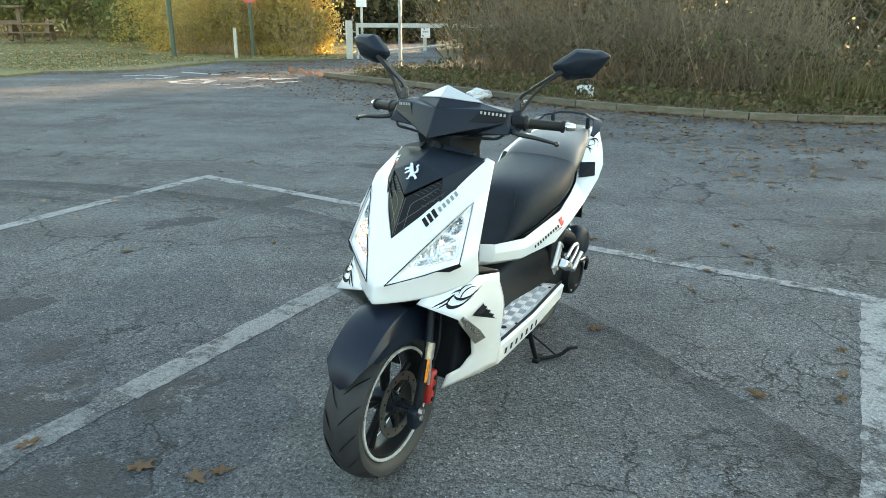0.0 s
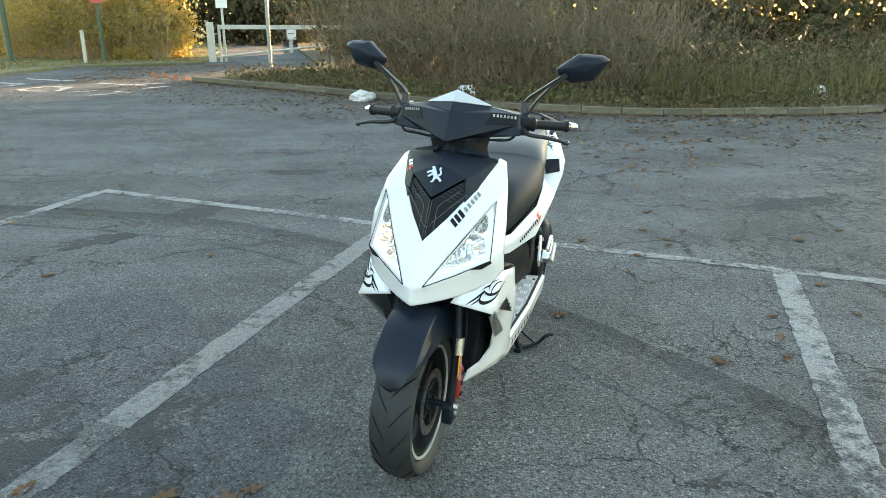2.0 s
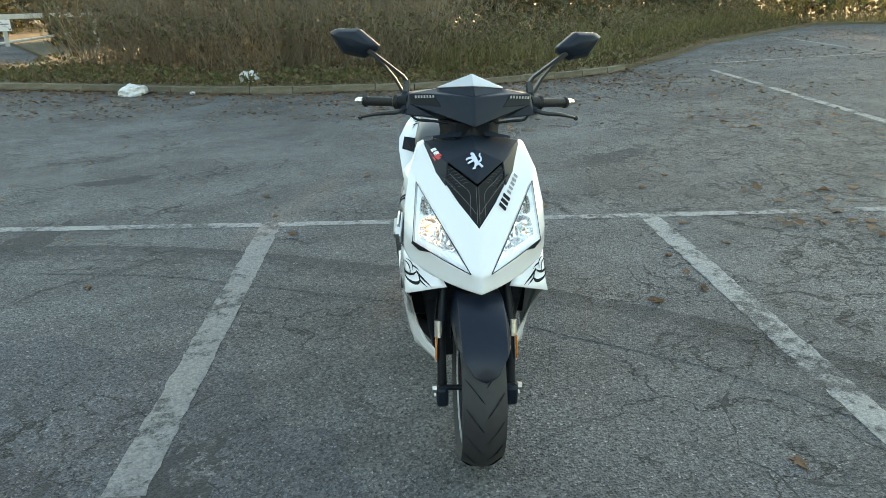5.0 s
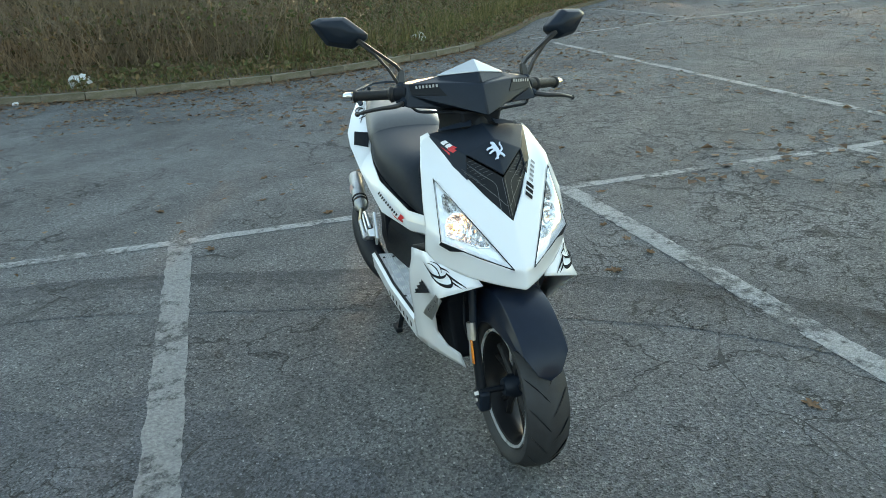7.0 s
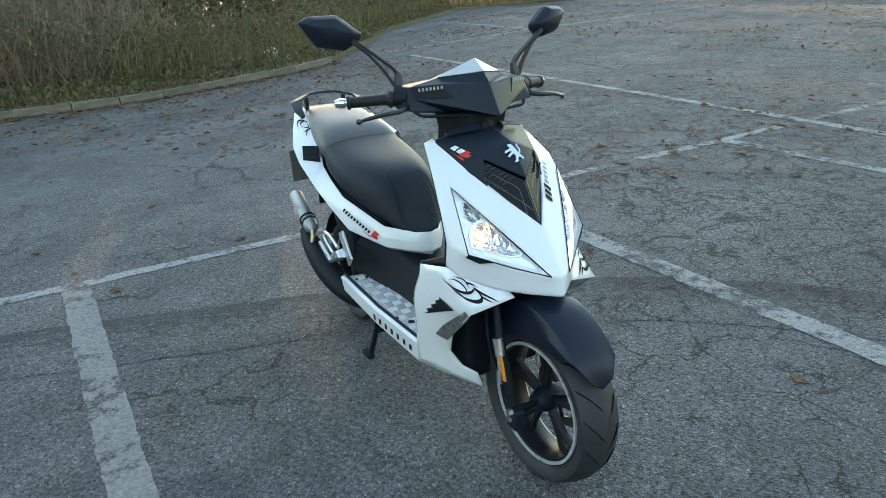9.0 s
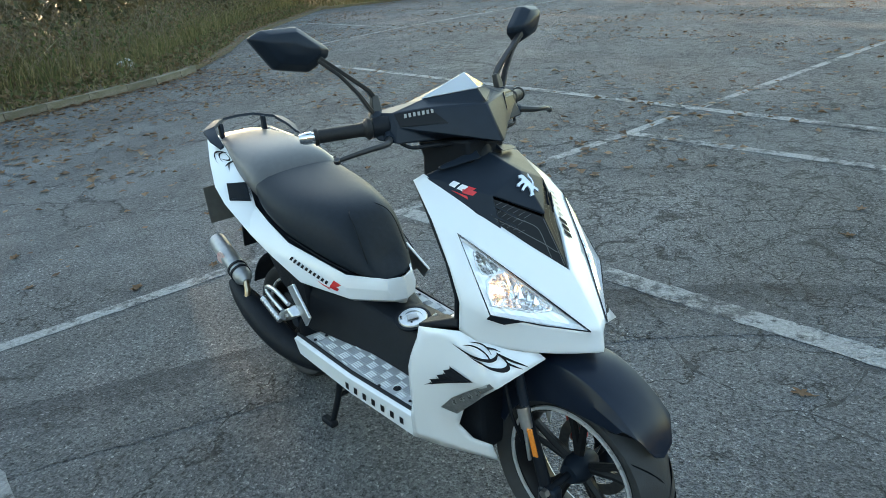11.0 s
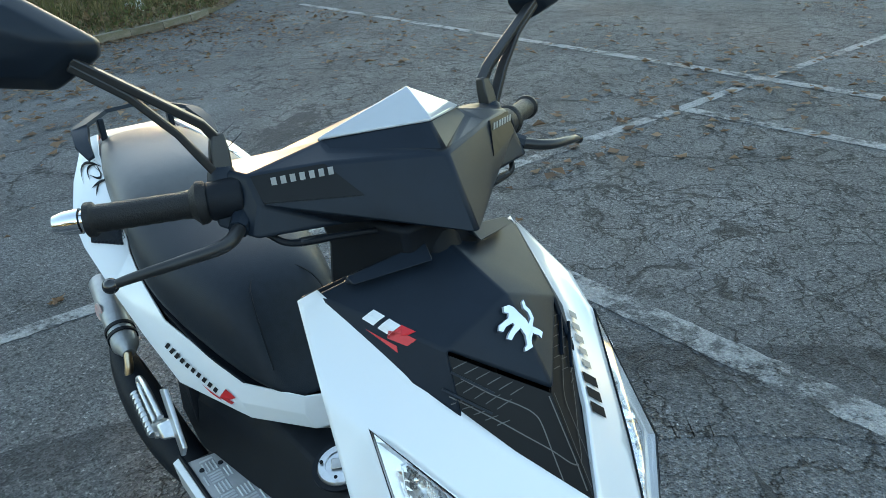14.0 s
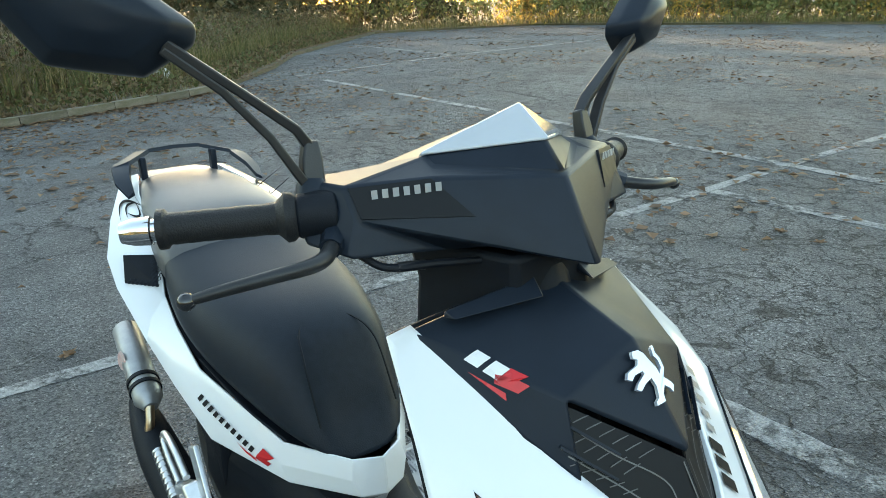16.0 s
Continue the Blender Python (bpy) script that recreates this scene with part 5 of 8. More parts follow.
    # bare trees and hedge that stand between the car park and the low sun
    for i, (x, y, h, s, n) in enumerate([(5.0, 16.5, 4.2, 2.2, 3600), (7.6, 15.4, 4.2, 2.2, 3600), (10.2, 15.6, 4.2, 2.2, 3200), (12.8, 16.4, 4.4, 2.3, 1700), (15.4, 17.6, 4.4, 2.3, 1500), (18.2, 18.6, 4.4, 2.4, 1600), (21.2, 19.6, 4.6, 2.5, 3000), (24.4, 20.6, 4.6, 2.5, 3400), (27.8, 21.0, 4.6, 2.6, 3400), (31.2, 20.0, 4.2, 2.5, 3200), (34.4, 17.5, 3.8, 2.3, 3000), (9.0, 18.4, 4.8, 2.4, 1800), (14.0, 19.8, 4.8, 2.5, 1400), (19.8, 22.0, 5.0, 2.6, 2800), (25.6, 23.8, 5.0, 2.7, 3200), (2.6, 19.5, 4.0, 2.2, 3200)]):
        tree("hedgerow_tree", x, y, h, s, n, M_WOODS, "tangled brown hedgerow tree beyond the rough grass", 80 + i, leaf=0.14, trunk=0.10, low=0.6)
    # tall trees out of view, added to block the low sky on the other sides
    for i in range(16):
        a = radians(165 + 132 * i / 15)
        r = 27 + 4 * math.sin(i * 2.3)
        tree("woods_and_screen_tree", r * math.sin(a), r * math.cos(a), 8.5 + 1.5 * math.sin(i * 1.7), 3.4, 2600, M_WOODS, "dark bare-branched tree with few leaves, of the woods and of added screens", 120 + i, leaf=0.30, trunk=0.2, low=0.7)
    thicket("far_hedge", [(29.5, 19.0), (36.8, 14.0), (37.6, 2.0), (35.8, -10.0), (33.5, -22.0)][::-1], 1500, 2.3, (0, -3.0), "brown and green hedge along the car park's far side", 25, leaves=15000, leaf_mat=M_GREENLEAF, twig_r=0.012, leaf_size=0.13)
    # pale edging of the lawn
    bm = bmesh.new()
    L = curve_points([(x, y, 0.035) for x, y in LAWN_EDGE[1:]], 8)
    secs = []
    for i, p in enumerate(L):
        d = (L[min(i + 1, len(L) - 1)] - L[max(i - 1, 0)]).normalized()
        q = Vector((-d.y, d.x, 0))
        secs.append([p - q * 0.09 + Vector((0, 0, -0.05)), p - q * 0.07 + Vector((0, 0, 0.03)), p + q * 0.06 + Vector((0, 0, 0.035)), p + q * 0.06 + Vector((0, 0, -0.05))])
    tagged(part("kerb_edging", loft(secs, bm), M_KERB), "low pale concrete edging round the lawn", "kerb", kind="structure")
    grass("far_grass", [(34.6, -20), (35.6, 2), (36.0, 12.0), (28.5, 17)][::-1], 9000, (0, 2.0), 0.45, "tall grass along the far edge", 24, 0.085)
    # single leaves near the scooter
    for i, (x, y, s, a) in enumerate([(0.79, 3.11, 0.085, 20), (1.33, 2.49, 0.085, 130), (1.66, 2.46, 0.065, 60), (-0.99, 1.98, 0.085, 200), (-0.79, 1.93, 0.09, 320), (-0.72, 1.96, 0.07, 15), (0.18, 4.61, 0.08, 75), (0.70, 1.34, 0.075, 250), (1.9, 2.9, 0.06, 10), (3.6, 1.55, 0.085, 110), (3.75, 1.75, 0.09, 40), (4.1, 1.9, 0.07, 300), (1.05, 4.55, 0.085, 10), (1.4, 4.3, 0.07, 210), (2.3, 0.9, 0.07, 70), (2.75, 0.75, 0.075, 140), (-2.0, 4.2, 0.07, 30), (-1.1, 4.4, 0.06, 100), (-2.5, 3.1, 0.08, 200), (0.35, 5.6, 0.075, 280), (1.3, 5.7, 0.08, 35), (-1.45, 2.1, 0.085, 60), (0.95, 5.2, 0.06, 160), (4.9, 2.9, 0.08, 0), (2.2, 4.9, 0.07, 90), (3.4, 4.2, 0.075, 190), (1.95, 4.46, 0.075, 0), (2.25, 4.4, 0.06, 67), (2.01, 4.22, 0.085, 134), (1.96, 4.1, 0.075, 201), (1.44, 3.66, 0.06, 268), (2.48, 3.26, 0.085, 335), (1.78, 2.67, 0.075, 42), (2.37, 2.84, 0.06, 109), (2.95, 4.05, 0.085, 176), (3.53, 4.58, 0.075, 243), (1.64, 3.94, 0.06, 310)]):
        fallen_leaf(x, y, s, a, i)


surroundings()


# ---- the scooter: x ahead, y to its left, z up, from the ground under the front axle ----
SCOOTER = pose(-0.158, 2.028, 0, -1.0, 0, -119.6)
scooter = thing("scooter", "white and black sport scooter parked on its stand", "scooter", SCOOTER)
AXLE, WHEEL_R = Vector((0.018, 0.0, 0.260)), 0.260
GUARD = Vector((0.009, 0.0, 0.257))
RIGHT, LEFT = -1, 1


def flip(P, s):
    return {k: (x, y * s, z) for k, (x, y, z) in P.items()}


def row_of(name, shapes, fr, tris, material, parent, label, split=1):
    """Each bar of a line of lettering is a piece of its own."""
    for shape in shapes:
        part(name, drape(fr, [shape], tris, split=split), material, parent, label, angle=0)


def skew(o, s, way):
    """Axes along the scooter's length and height at o; films are dropped along way."""
    n = Vector((way[0], way[1] * s, way[2])).normalized()
    return Vector((0, o * s, 0)), Vector((1, 0, 0)), Vector((0, 0, 1)), n


FROM_FRONT = (0.67, 0.40, 0.62)


def tyre_mesh(c, R, half, rim_r):
    prof = [(-half * 0.62, rim_r), (-half * 0.98, rim_r + (R - rim_r) * 0.42), (-half * 0.96, rim_r + (R - rim_r) * 0.66), (-half * 0.72, R - 0.016), (-half * 0.38, R - 0.004), (0, R), (half * 0.38, R - 0.004), (half * 0.72, R - 0.016), (half * 0.96, rim_r + (R - rim_r) * 0.66), (half * 0.98, rim_r + (R - rim_r) * 0.42), (half * 0.62, rim_r)]
    return lathe(prof, c, (0, 1, 0), 72)


def wheel(name, c, R, half, rim_r, parent, label):
    """Cast wheel: rim ring with spokes; tyre, tread grooves and hub are its pieces."""
    bm = lathe([(-half * 0.70, rim_r + 0.004), (-half * 0.66, rim_r - 0.014), (-half * 0.2, rim_r - 0.028), (half * 0.2, rim_r - 0.028), (half * 0.66, rim_r - 0.014), (half * 0.70, rim_r + 0.004), (half * 0.3, rim_r - 0.008), (-half * 0.3, rim_r - 0.008)], c, (0, 1, 0), 64)
    rim = part(name, bm, M_WHEEL, parent, label, bevel=0.0)
    for s in (RIGHT, LEFT):
        part("rim_edge", lathe([(s * half * 0.70, rim_r + 0.003), (s * half * 0.78, rim_r + 0.001), (s * half * 0.78, rim_r - 0.007), (s * half * 0.70, rim_r - 0.008)], c, (0, 1, 0), 64), M_RIMEDGE, rim, "silver rim edge")
    for k in range(5):
        a = 2 * math.pi * (k + 0.28) / 5
        for off in (-0.16, 0.16):
            d = Vector((math.cos(a + off * 0.35), 0, math.sin(a + off * 0.35)))
            e = Vector((math.cos(a + off), 0, math.sin(a + off)))
            part("spoke", tube([Vector(c) + d * 0.035, Vector(c) + (d * 0.4 + e * 0.6) * rim_r * 0.6, Vector(c) + e * (rim_r - 0.018)], [0.013, 0.011, 0.012], 6), M_WHEEL, rim)
    part("hub", lathe([(-0.050, 0.0), (-0.050, 0.026), (-0.02, 0.040), (0.02, 0.040), (0.050, 0.026), (0.050, 0.0)], c, (0, 1, 0), 32), M_BLACK, rim)
    part("tyre", tyre_mesh(c, R, half, rim_r), M_RUBBER, rim, "black road tyre with slanted grooves", angle=50)
    # slanted grooves: black strips laid on the tread, their shade put into the colour
    bm = bmesh.new()
    n = 17
    for k in range(n):
        for s in (RIGHT, LEFT):
            a0 = 2 * math.pi * (k + (0.5 if s > 0 else 0)) / n
            pts = []
            for i in range(7):
                t = i / 6
                y = s * half * (0.10 + 0.76 * t)
                rr = float(np.interp(abs(y) / half, [0, 0.38, 0.72, 0.96], [R, R - 0.004, R - 0.016, rim_r + (R - rim_r) * 0.66])) + 0.0011
                a = a0 + 0.27 * t ** 1.1
                wv = 0.0105 * (0.45 + math.sin(math.pi * (0.12 + 0.8 * t)))
                pts.append((a, y, rr, wv))
            L = [bm.verts.new(Vector(c) + Vector((math.cos(a - w / R) * r, y - s * w * 0.6, math.sin(a - w / R) * r))) for a, y, r, w in pts]
            Q = [bm.verts.new(Vector(c) + Vector((math.cos(a + w / R) * r, y + s * w * 0.6, math.sin(a + w / R) * r))) for a, y, r, w in pts]
            for i in range(6):
                bm.faces.new((L[i], L[i + 1], Q[i + 1], Q[i]))
    part("tread_groove_shade", bm, M_PANEL, rim, angle=0)
    return rim


def front_end():
    """Wheel, fork, brake and mudguard, turned a touch with the bars."""
    w = wheel("front_wheel", AXLE, WHEEL_R, 0.071, 0.192, scooter, "black cast front wheel with a polished rim edge")
    disc = part("brake_disc", lathe([(0.054, 0.082), (0.054, 0.112), (0.058, 0.112), (0.058, 0.082)], AXLE, (0, 1, 0), 48), M_DISC, w, "drilled dark steel brake disc")
    # black dots laid on the disc for the dark of its drilled holes
    for k in range(14):
        a = 2 * math.pi * k / 14
        r = 0.092 if k % 2 else 0.102
        part("disc_hole_dot", lathe([(0, 0), (0, 0.0048), (0.001, 0.0048), (0.001, 0)], AXLE + Vector((math.cos(a) * r, 0.0575, math.sin(a) * r)), (0, 1, 0), 10), M_PANEL, w)
    for k in range(5):
        a = 2 * math.pi * (k + 0.6) / 5
        part("disc_carrier", tube([AXLE + Vector((math.cos(a) * 0.035, 0.050, math.sin(a) * 0.035)), AXLE + Vector((math.cos(a + 0.3) * 0.086, 0.055, math.sin(a + 0.3) * 0.086))], 0.006, 6), M_WHEEL, w)
    part("axle", lathe([(-0.13, 0.0), (-0.13, 0.010), (0.13, 0.010), (0.13, 0.0)], AXLE, (0, 1, 0), 12), M_DARK, w)
    for s in (RIGHT, LEFT):
        part("axle_nut", lathe([(0, 0.0), (0, 0.013), (0.014, 0.012), (0.014, 0.0)], AXLE + Vector((0, 0.138 * s, 0)), (0, s, 0), 6), M_STEEL, w)
    for s in (RIGHT, LEFT):
        y = 0.118 * s
        leg = part("fork_leg", tube([(0.010, y, 0.228), (-0.033, y, 0.36), (-0.062, y, 0.45)], [0.017, 0.015, 0.013], 14), M_DARK, scooter, "black lower fork leg")
        part("fork_tube", tube([(-0.062, y, 0.45), (-0.135, y * 0.85, 0.68)], 0.0135, 14), M_BLACK, leg)
        part("fork_collar", tube([(-0.053, y * 1.06, 0.415), (-0.068, y * 1.06, 0.470)], 0.0165, 16), M_ALU, leg, "bright alloy fork collar")
        part("fork_shield", tube([(-0.036, y * 1.16, 0.33), (-0.052, y * 1.12, 0.415)], [0.005, 0.0075], 8), M_ALU, leg)
        part("reflector", box((-0.026, y * 1.16, 0.385), (0.017, 0.005, 0.078), m=Matrix.Translation((-0.03, 0, 0.385)) @ Matrix.Rotation(-0.26, 4, "Y") @ Matrix.Translation((0.03, 0, -0.385))), M_ORANGE, leg, "amber side reflector", bevel=0.002)
        part("axle_clamp", box((0.014, y, 0.230), (0.055, 0.040, 0.070)), M_BLACK, leg, bevel=0.010)
        part("clamp_bolt", lathe([(0, 0), (0, 0.009), (0.007, 0.009), (0.007, 0)], (0.014, y + 0.021 * s, 0.232), (0, s, 0), 6), M_STEEL, leg)
    cal = part("brake_caliper", box((-0.080, 0.110, 0.298), (0.040, 0.046, 0.120), m=Matrix.Translation((-0.078, 0, 0.298)) @ Matrix.Rotation(-0.26, 4, "Y") @ Matrix.Translation((0.078, 0, -0.298))), M_RED, scooter, "red brake caliper", bevel=0.012)
    for k in range(3):
        part("caliper_bolt", lathe([(0, 0), (0, 0.008), (0.006, 0.008), (0.006, 0)], (-0.070 - 0.009 * k, 0.132, 0.258 + 0.036 * k), (0, 1, 0), 10), M_BLACK, cal)
    for s in (RIGHT, LEFT):
        part("brake_hose", tube(curve_points([(-0.08, 0.11 * s, 0.34), (-0.10, 0.135 * s, 0.45), (-0.14, 0.12 * s, 0.58)], 6), 0.005, 6), M_DARK, scooter)
    # mudguard: a beaked, creased shell over the wheel
    secs = []
    for k in range(15):
        t = k / 14
        ring = []
        hw = 0.078 + 0.010 * math.sin(math.pi * min(1.0, 0.1 + t))
        drop = 0.040 + 0.085 * math.sin(math.pi * min(0.5, t * 0.8))
        for q, e in ((-1.02, 1.0), (-1.0, 0.45), (-0.84, 0.10), (-0.45, 0.015), (0, 0), (0.45, 0.015), (0.84, 0.10), (1.0, 0.45), (1.02, 1.0)):
            deg = 33 + 120 * t + 20 * (1 - t) ** 3 * (abs(q) ** 2.2)
            r = float(np.interp(deg, [33, 38, 46, 62, 81, 98, 155], [0.296, 0.311, 0.322, 0.333, 0.350, 0.356, 0.330])) - e * drop
            ring.append((GUARD.x + math.cos(radians(deg)) * r, hw * q, GUARD.z - 0.004 + math.sin(radians(deg)) * r))
        secs.append(ring)
    bm = loft(secs, cap=False, ring=False)
    outward(bm, AXLE)
    part("front_mudguard", bm, M_GUARD, scooter, "satin black front mudguard", angle=75, thick=0.004, bevel=0.002, sub=1)
    # dark wheel well and steering column behind the mudguard
    part("wheel_well", loft([[(-0.20, -0.13, 0.26), (-0.20, 0.13, 0.26), (-0.30, 0.15, 0.30), (-0.30, -0.15, 0.30)], [(-0.17, -0.17, 0.50), (-0.17, 0.17, 0.50), (-0.30, 0.18, 0.50), (-0.30, -0.18, 0.50)], [(-0.06, -0.16, 0.63), (-0.06, 0.16, 0.63), (-0.30, 0.18, 0.66), (-0.30, -0.18, 0.66)]]), M_DARK, scooter, bevel=0.01)
    part("steering_column", tube([(-0.12, 0, 0.55), (-0.335, 0, 1.13)], 0.034, 14), M_DARK, scooter)


NOSE = {
    "chin": (0.086, 0.0, 0.628), "r1": (0.074, 0.0, 0.688), "tip": (-0.020, 0.0, 0.812), "hlt": (0.066, 0.032, 0.690),
    "v1": (-0.095, 0.062, 0.878), "v2": (-0.195, 0.124, 0.957), "shi": (-0.338, 0.166, 1.036), "sho": (-0.354, 0.187, 1.022),
    "hmu": (-0.065, 0.118, 0.812), "hlo": (-0.196, 0.195, 0.922), "low": (-0.084, 0.211, 0.752), "hlm": (-0.006, 0.118, 0.716),
    "s1": (-0.258, 0.218, 0.948), "s2": (-0.187, 0.235, 0.850), "s3": (-0.155, 0.239, 0.772), "s4": (-0.160, 0.241, 0.700),
    "c1": (0.028, 0.075, 0.632), "c2": (-0.045, 0.150, 0.646), "c3": (-0.115, 0.216, 0.668),
    "b1": (0.010, 0.0, 0.600), "b2": (-0.06, 0.10, 0.615),
}


def nose():
    faces = ["chin c1 hlt r1", "r1 hlt hmu tip", "tip hmu v1", "v1 hmu hlo v2", "v2 hlo sho shi", "hlo s1 sho", "hlo s2 s1", "hlo low s3 s2", "low s4 s3", "hlt c1 c2 hlm", "hlm c2 c3 low", "low c3 s4", "chin b1 b2 c1", "c1 b2 c2"]
    bm = named(NOSE, faces, both=True)
    outward(bm, (-0.3, 0, 0.75))
    nose_tris = triangles(bm)
    shell = part("nose_panel", bm, M_WHITE, scooter, "glossy white nose panel", angle=60, thick=0.006, sub=3, soft=0.62)
    # edition lettering on its left cheek: plain bars
    fr = plane_frame((-0.085, 0.088, 0.848), (-0.255, 0.172, 0.978), (-0.085, 0.07, 0.87), 0.004, (0, 0.5, 1))
    row_of("edition_bar", bars(3, 0.060, 0.027, 0.3, 0.30), fr, nose_tris, M_DECAL, shell, "bold black bars of lettering")
    fr2 = (fr[0] + fr[1] * 0.066 + fr[2] * 0.004, fr[1], fr[2], fr[3])
    row_of("edition_bar", bars(5, 0.090, 0.015, 0.3, 0.45), fr2, nose_tris, M_DECALGREY, shell, "thin grey bars of lettering")
    # black centre panel with its raised plate and grille
    P = {"top": (-0.300, 0.0, 1.072), "ridge": (-0.174, 0.0, 1.034), "pt": (-0.094, 0.0, 0.938), "gtl": (-0.178, 0.092, 0.992), "shi": (-0.338, 0.171, 1.031), "v2": (-0.198, 0.131, 0.953), "g2": (-0.145, 0.100, 0.916)}
    bm = named(P, ["top ridge gtl shi", "ridge pt gtl", "shi gtl v2", "v2 gtl g2"], both=True)
    outward(bm, (-0.4, 0, 0.7))
    plate_tris = triangles(bm)
    plate = part("centre_plate", bm, M_BLACK, scooter, "satin black centre plate", angle=30, thick=0.008, bevel=0.004)
    G = {"pt": (-0.098, 0.0, 0.928), "gtl": (-0.184, 0.092, 0.984), "g2": (-0.150, 0.099, 0.915), "v1": (-0.096, 0.064, 0.870), "tip": (-0.020, 0.0, 0.803)}
    bm = named(G, ["pt gtl g2 v1 tip"], both=True)
    outward(bm, (-0.4, 0, 0.7))
    grille_tris = triangles(bm)
    grille = part("grille", bm, M_PANEL, scooter, "recessed black grille below the plate", angle=20, thick=0.004)
    for s in (RIGHT, LEFT):
        fr = plane_frame((-0.098, 0, 0.928), (-0.184, 0.092 * s, 0.984), (-0.022, 0, 0.808), 0.0005, (1, 0, 0.5))
        for row, (y0, y1, xs) in enumerate(((0.0125, -0.0005, 6), (0.034, 0.0195, 5), (0.052, 0.043, 5))):
            for i in range(xs):
                x = 0.122 - 0.0150 * i - 0.006 * row
                part("grille_fin", drape(fr, ribbon([(x, y0 + 0.0012 * i), (x - 0.006, (y0 + y1) / 2 + 0.001 * i), (x - 0.0125, y1 + 0.0008 * i)], [0.0011, 0.0013, 0.0009], 2), grille_tris), M_FINLINE, grille, angle=0)
        for y0, y1, x1 in ((0.0165, 0.0225, 0.066), (0.0385, 0.0455, 0.060)):
            part("grille_rib", flat(fr, [[(0.126, y0 - 0.001), (x1, y1 - 0.001), (x1, y1 + 0.0018), (0.126, y0 + 0.0018)]], 0.004), M_BLACK, grille)
        part("pin_line", drape(fr, ribbon([(0.1096, 0.0199), (0.0681, 0.0252), (0.030, 0.0262), (0.010, 0.0300), (-0.0027, 0.0397), (-0.0229, 0.0626), (-0.0555, 0.0993)], [0.0015] * 7, 4), grille_tris), M_PINLINE, grille, angle=0)
        part("pin_line", drape(fr, ribbon([(0.1152, 0.0441), (0.054, 0.0508), (0.0122, 0.0572), (-0.0229, 0.0626), (-0.050, 0.0690), (-0.060, 0.0680)], [0.0015] * 6, 4), grille_tris), M_PINLINE, grille, angle=0)
        part("pin_line", drape(fr, ribbon([(0.002, 0.004), (-0.0283, 0.0362), (-0.0562, 0.066), (-0.080, 0.0930)], [0.0014] * 4, 4), grille_tris), M_PINLINE, grille, angle=0)
    # plain silver badge and plain bars for the model mark
    fr = plane_frame((-0.147, -0.006, 1.001), (-0.147, 0.05, 1.001), (-0.180, -0.006, 1.047), 0.003, (1, 0, 1))
    mark = [(-12, 37), (-4, 36), (1, 30), (4, 20), (10, 8), (12, -2), (20, 4), (20, 14), (15, 22), (17, 31), (22, 34), (22, 28), (21, 24), (26, 15), (26, 2), (17, -8), (27, -17), (31, -23), (24, -30), (21, -24), (12, -17), (4, -26), (3, -35), (-9, -36), (-8, -31), (-3, -28), (0, -14), (-2, -2), (-12, -6), (-20, -12), (-25, -8), (-20, -2), (-8, 6), (-9, 10), (-20, 9), (-26, 4), (-31, 8), (-27, 15), (-12, 19), (-9, 25), (-14, 29)]
    bm = flat(fr, [[(x * 0.00092, y * 0.00080) for x, y in mark]], 0.0040)
    for v in bm.verts:
        v.co -= fr[3] * 0.22 * abs(v.co.y)
    part("badge", bm, M_SILVER, plate, "plain silvery cast badge", angle=30)
    fr = plane_frame((-0.268, -0.150, 1.022), (-0.190, -0.112, 0.984), (-0.268, -0.125, 1.040), 0.003, (0, -0.2, 1))
    row_of("model_bar", bars(2, 0.046, 0.017, 0.35, 0.26), fr, plate_tris, M_DECALWHITE, plate, "white bars of lettering")
    part("model_bar", drape(fr, [[(0.040, -0.004), (0.066, 0.000), (0.072, 0.012), (0.060, 0.011), (0.066, 0.020), (0.046, 0.018), (0.052, 0.010), (0.036, 0.004)], [(0.010, -0.008), (0.060, -0.012), (0.055, -0.006)]], plate_tris), M_DECALRED, plate, "red angular flash", angle=0)
    # raised pods on the plate's upper edge
    for s in (RIGHT, LEFT):
        part("plate_vent", poly([(-0.285, 0.035 * s, 1.066), (-0.320, 0.135 * s, 1.040), (-0.300, 0.135 * s, 1.046), (-0.262, 0.040 * s, 1.060), (-0.285, 0.035 * s, 1.078), (-0.320, 0.135 * s, 1.050)], [(0, 1, 2, 3), (4, 3, 2, 5), (0, 3, 4), (1, 5, 2), (0, 4, 5, 1)]), M_BLACK, plate, angle=20, bevel=0.002)


def inside(u, v, outline):
    """Whether a place lies within a flat outline."""
    hits = 0
    for k, (x, y) in enumerate(outline):
        x2, y2 = outline[k - 1]
        if (y > v) != (y2 > v) and u < x + (v - y) * (x2 - x) / (y2 - y):
            hits += 1
    return hits % 2 == 1


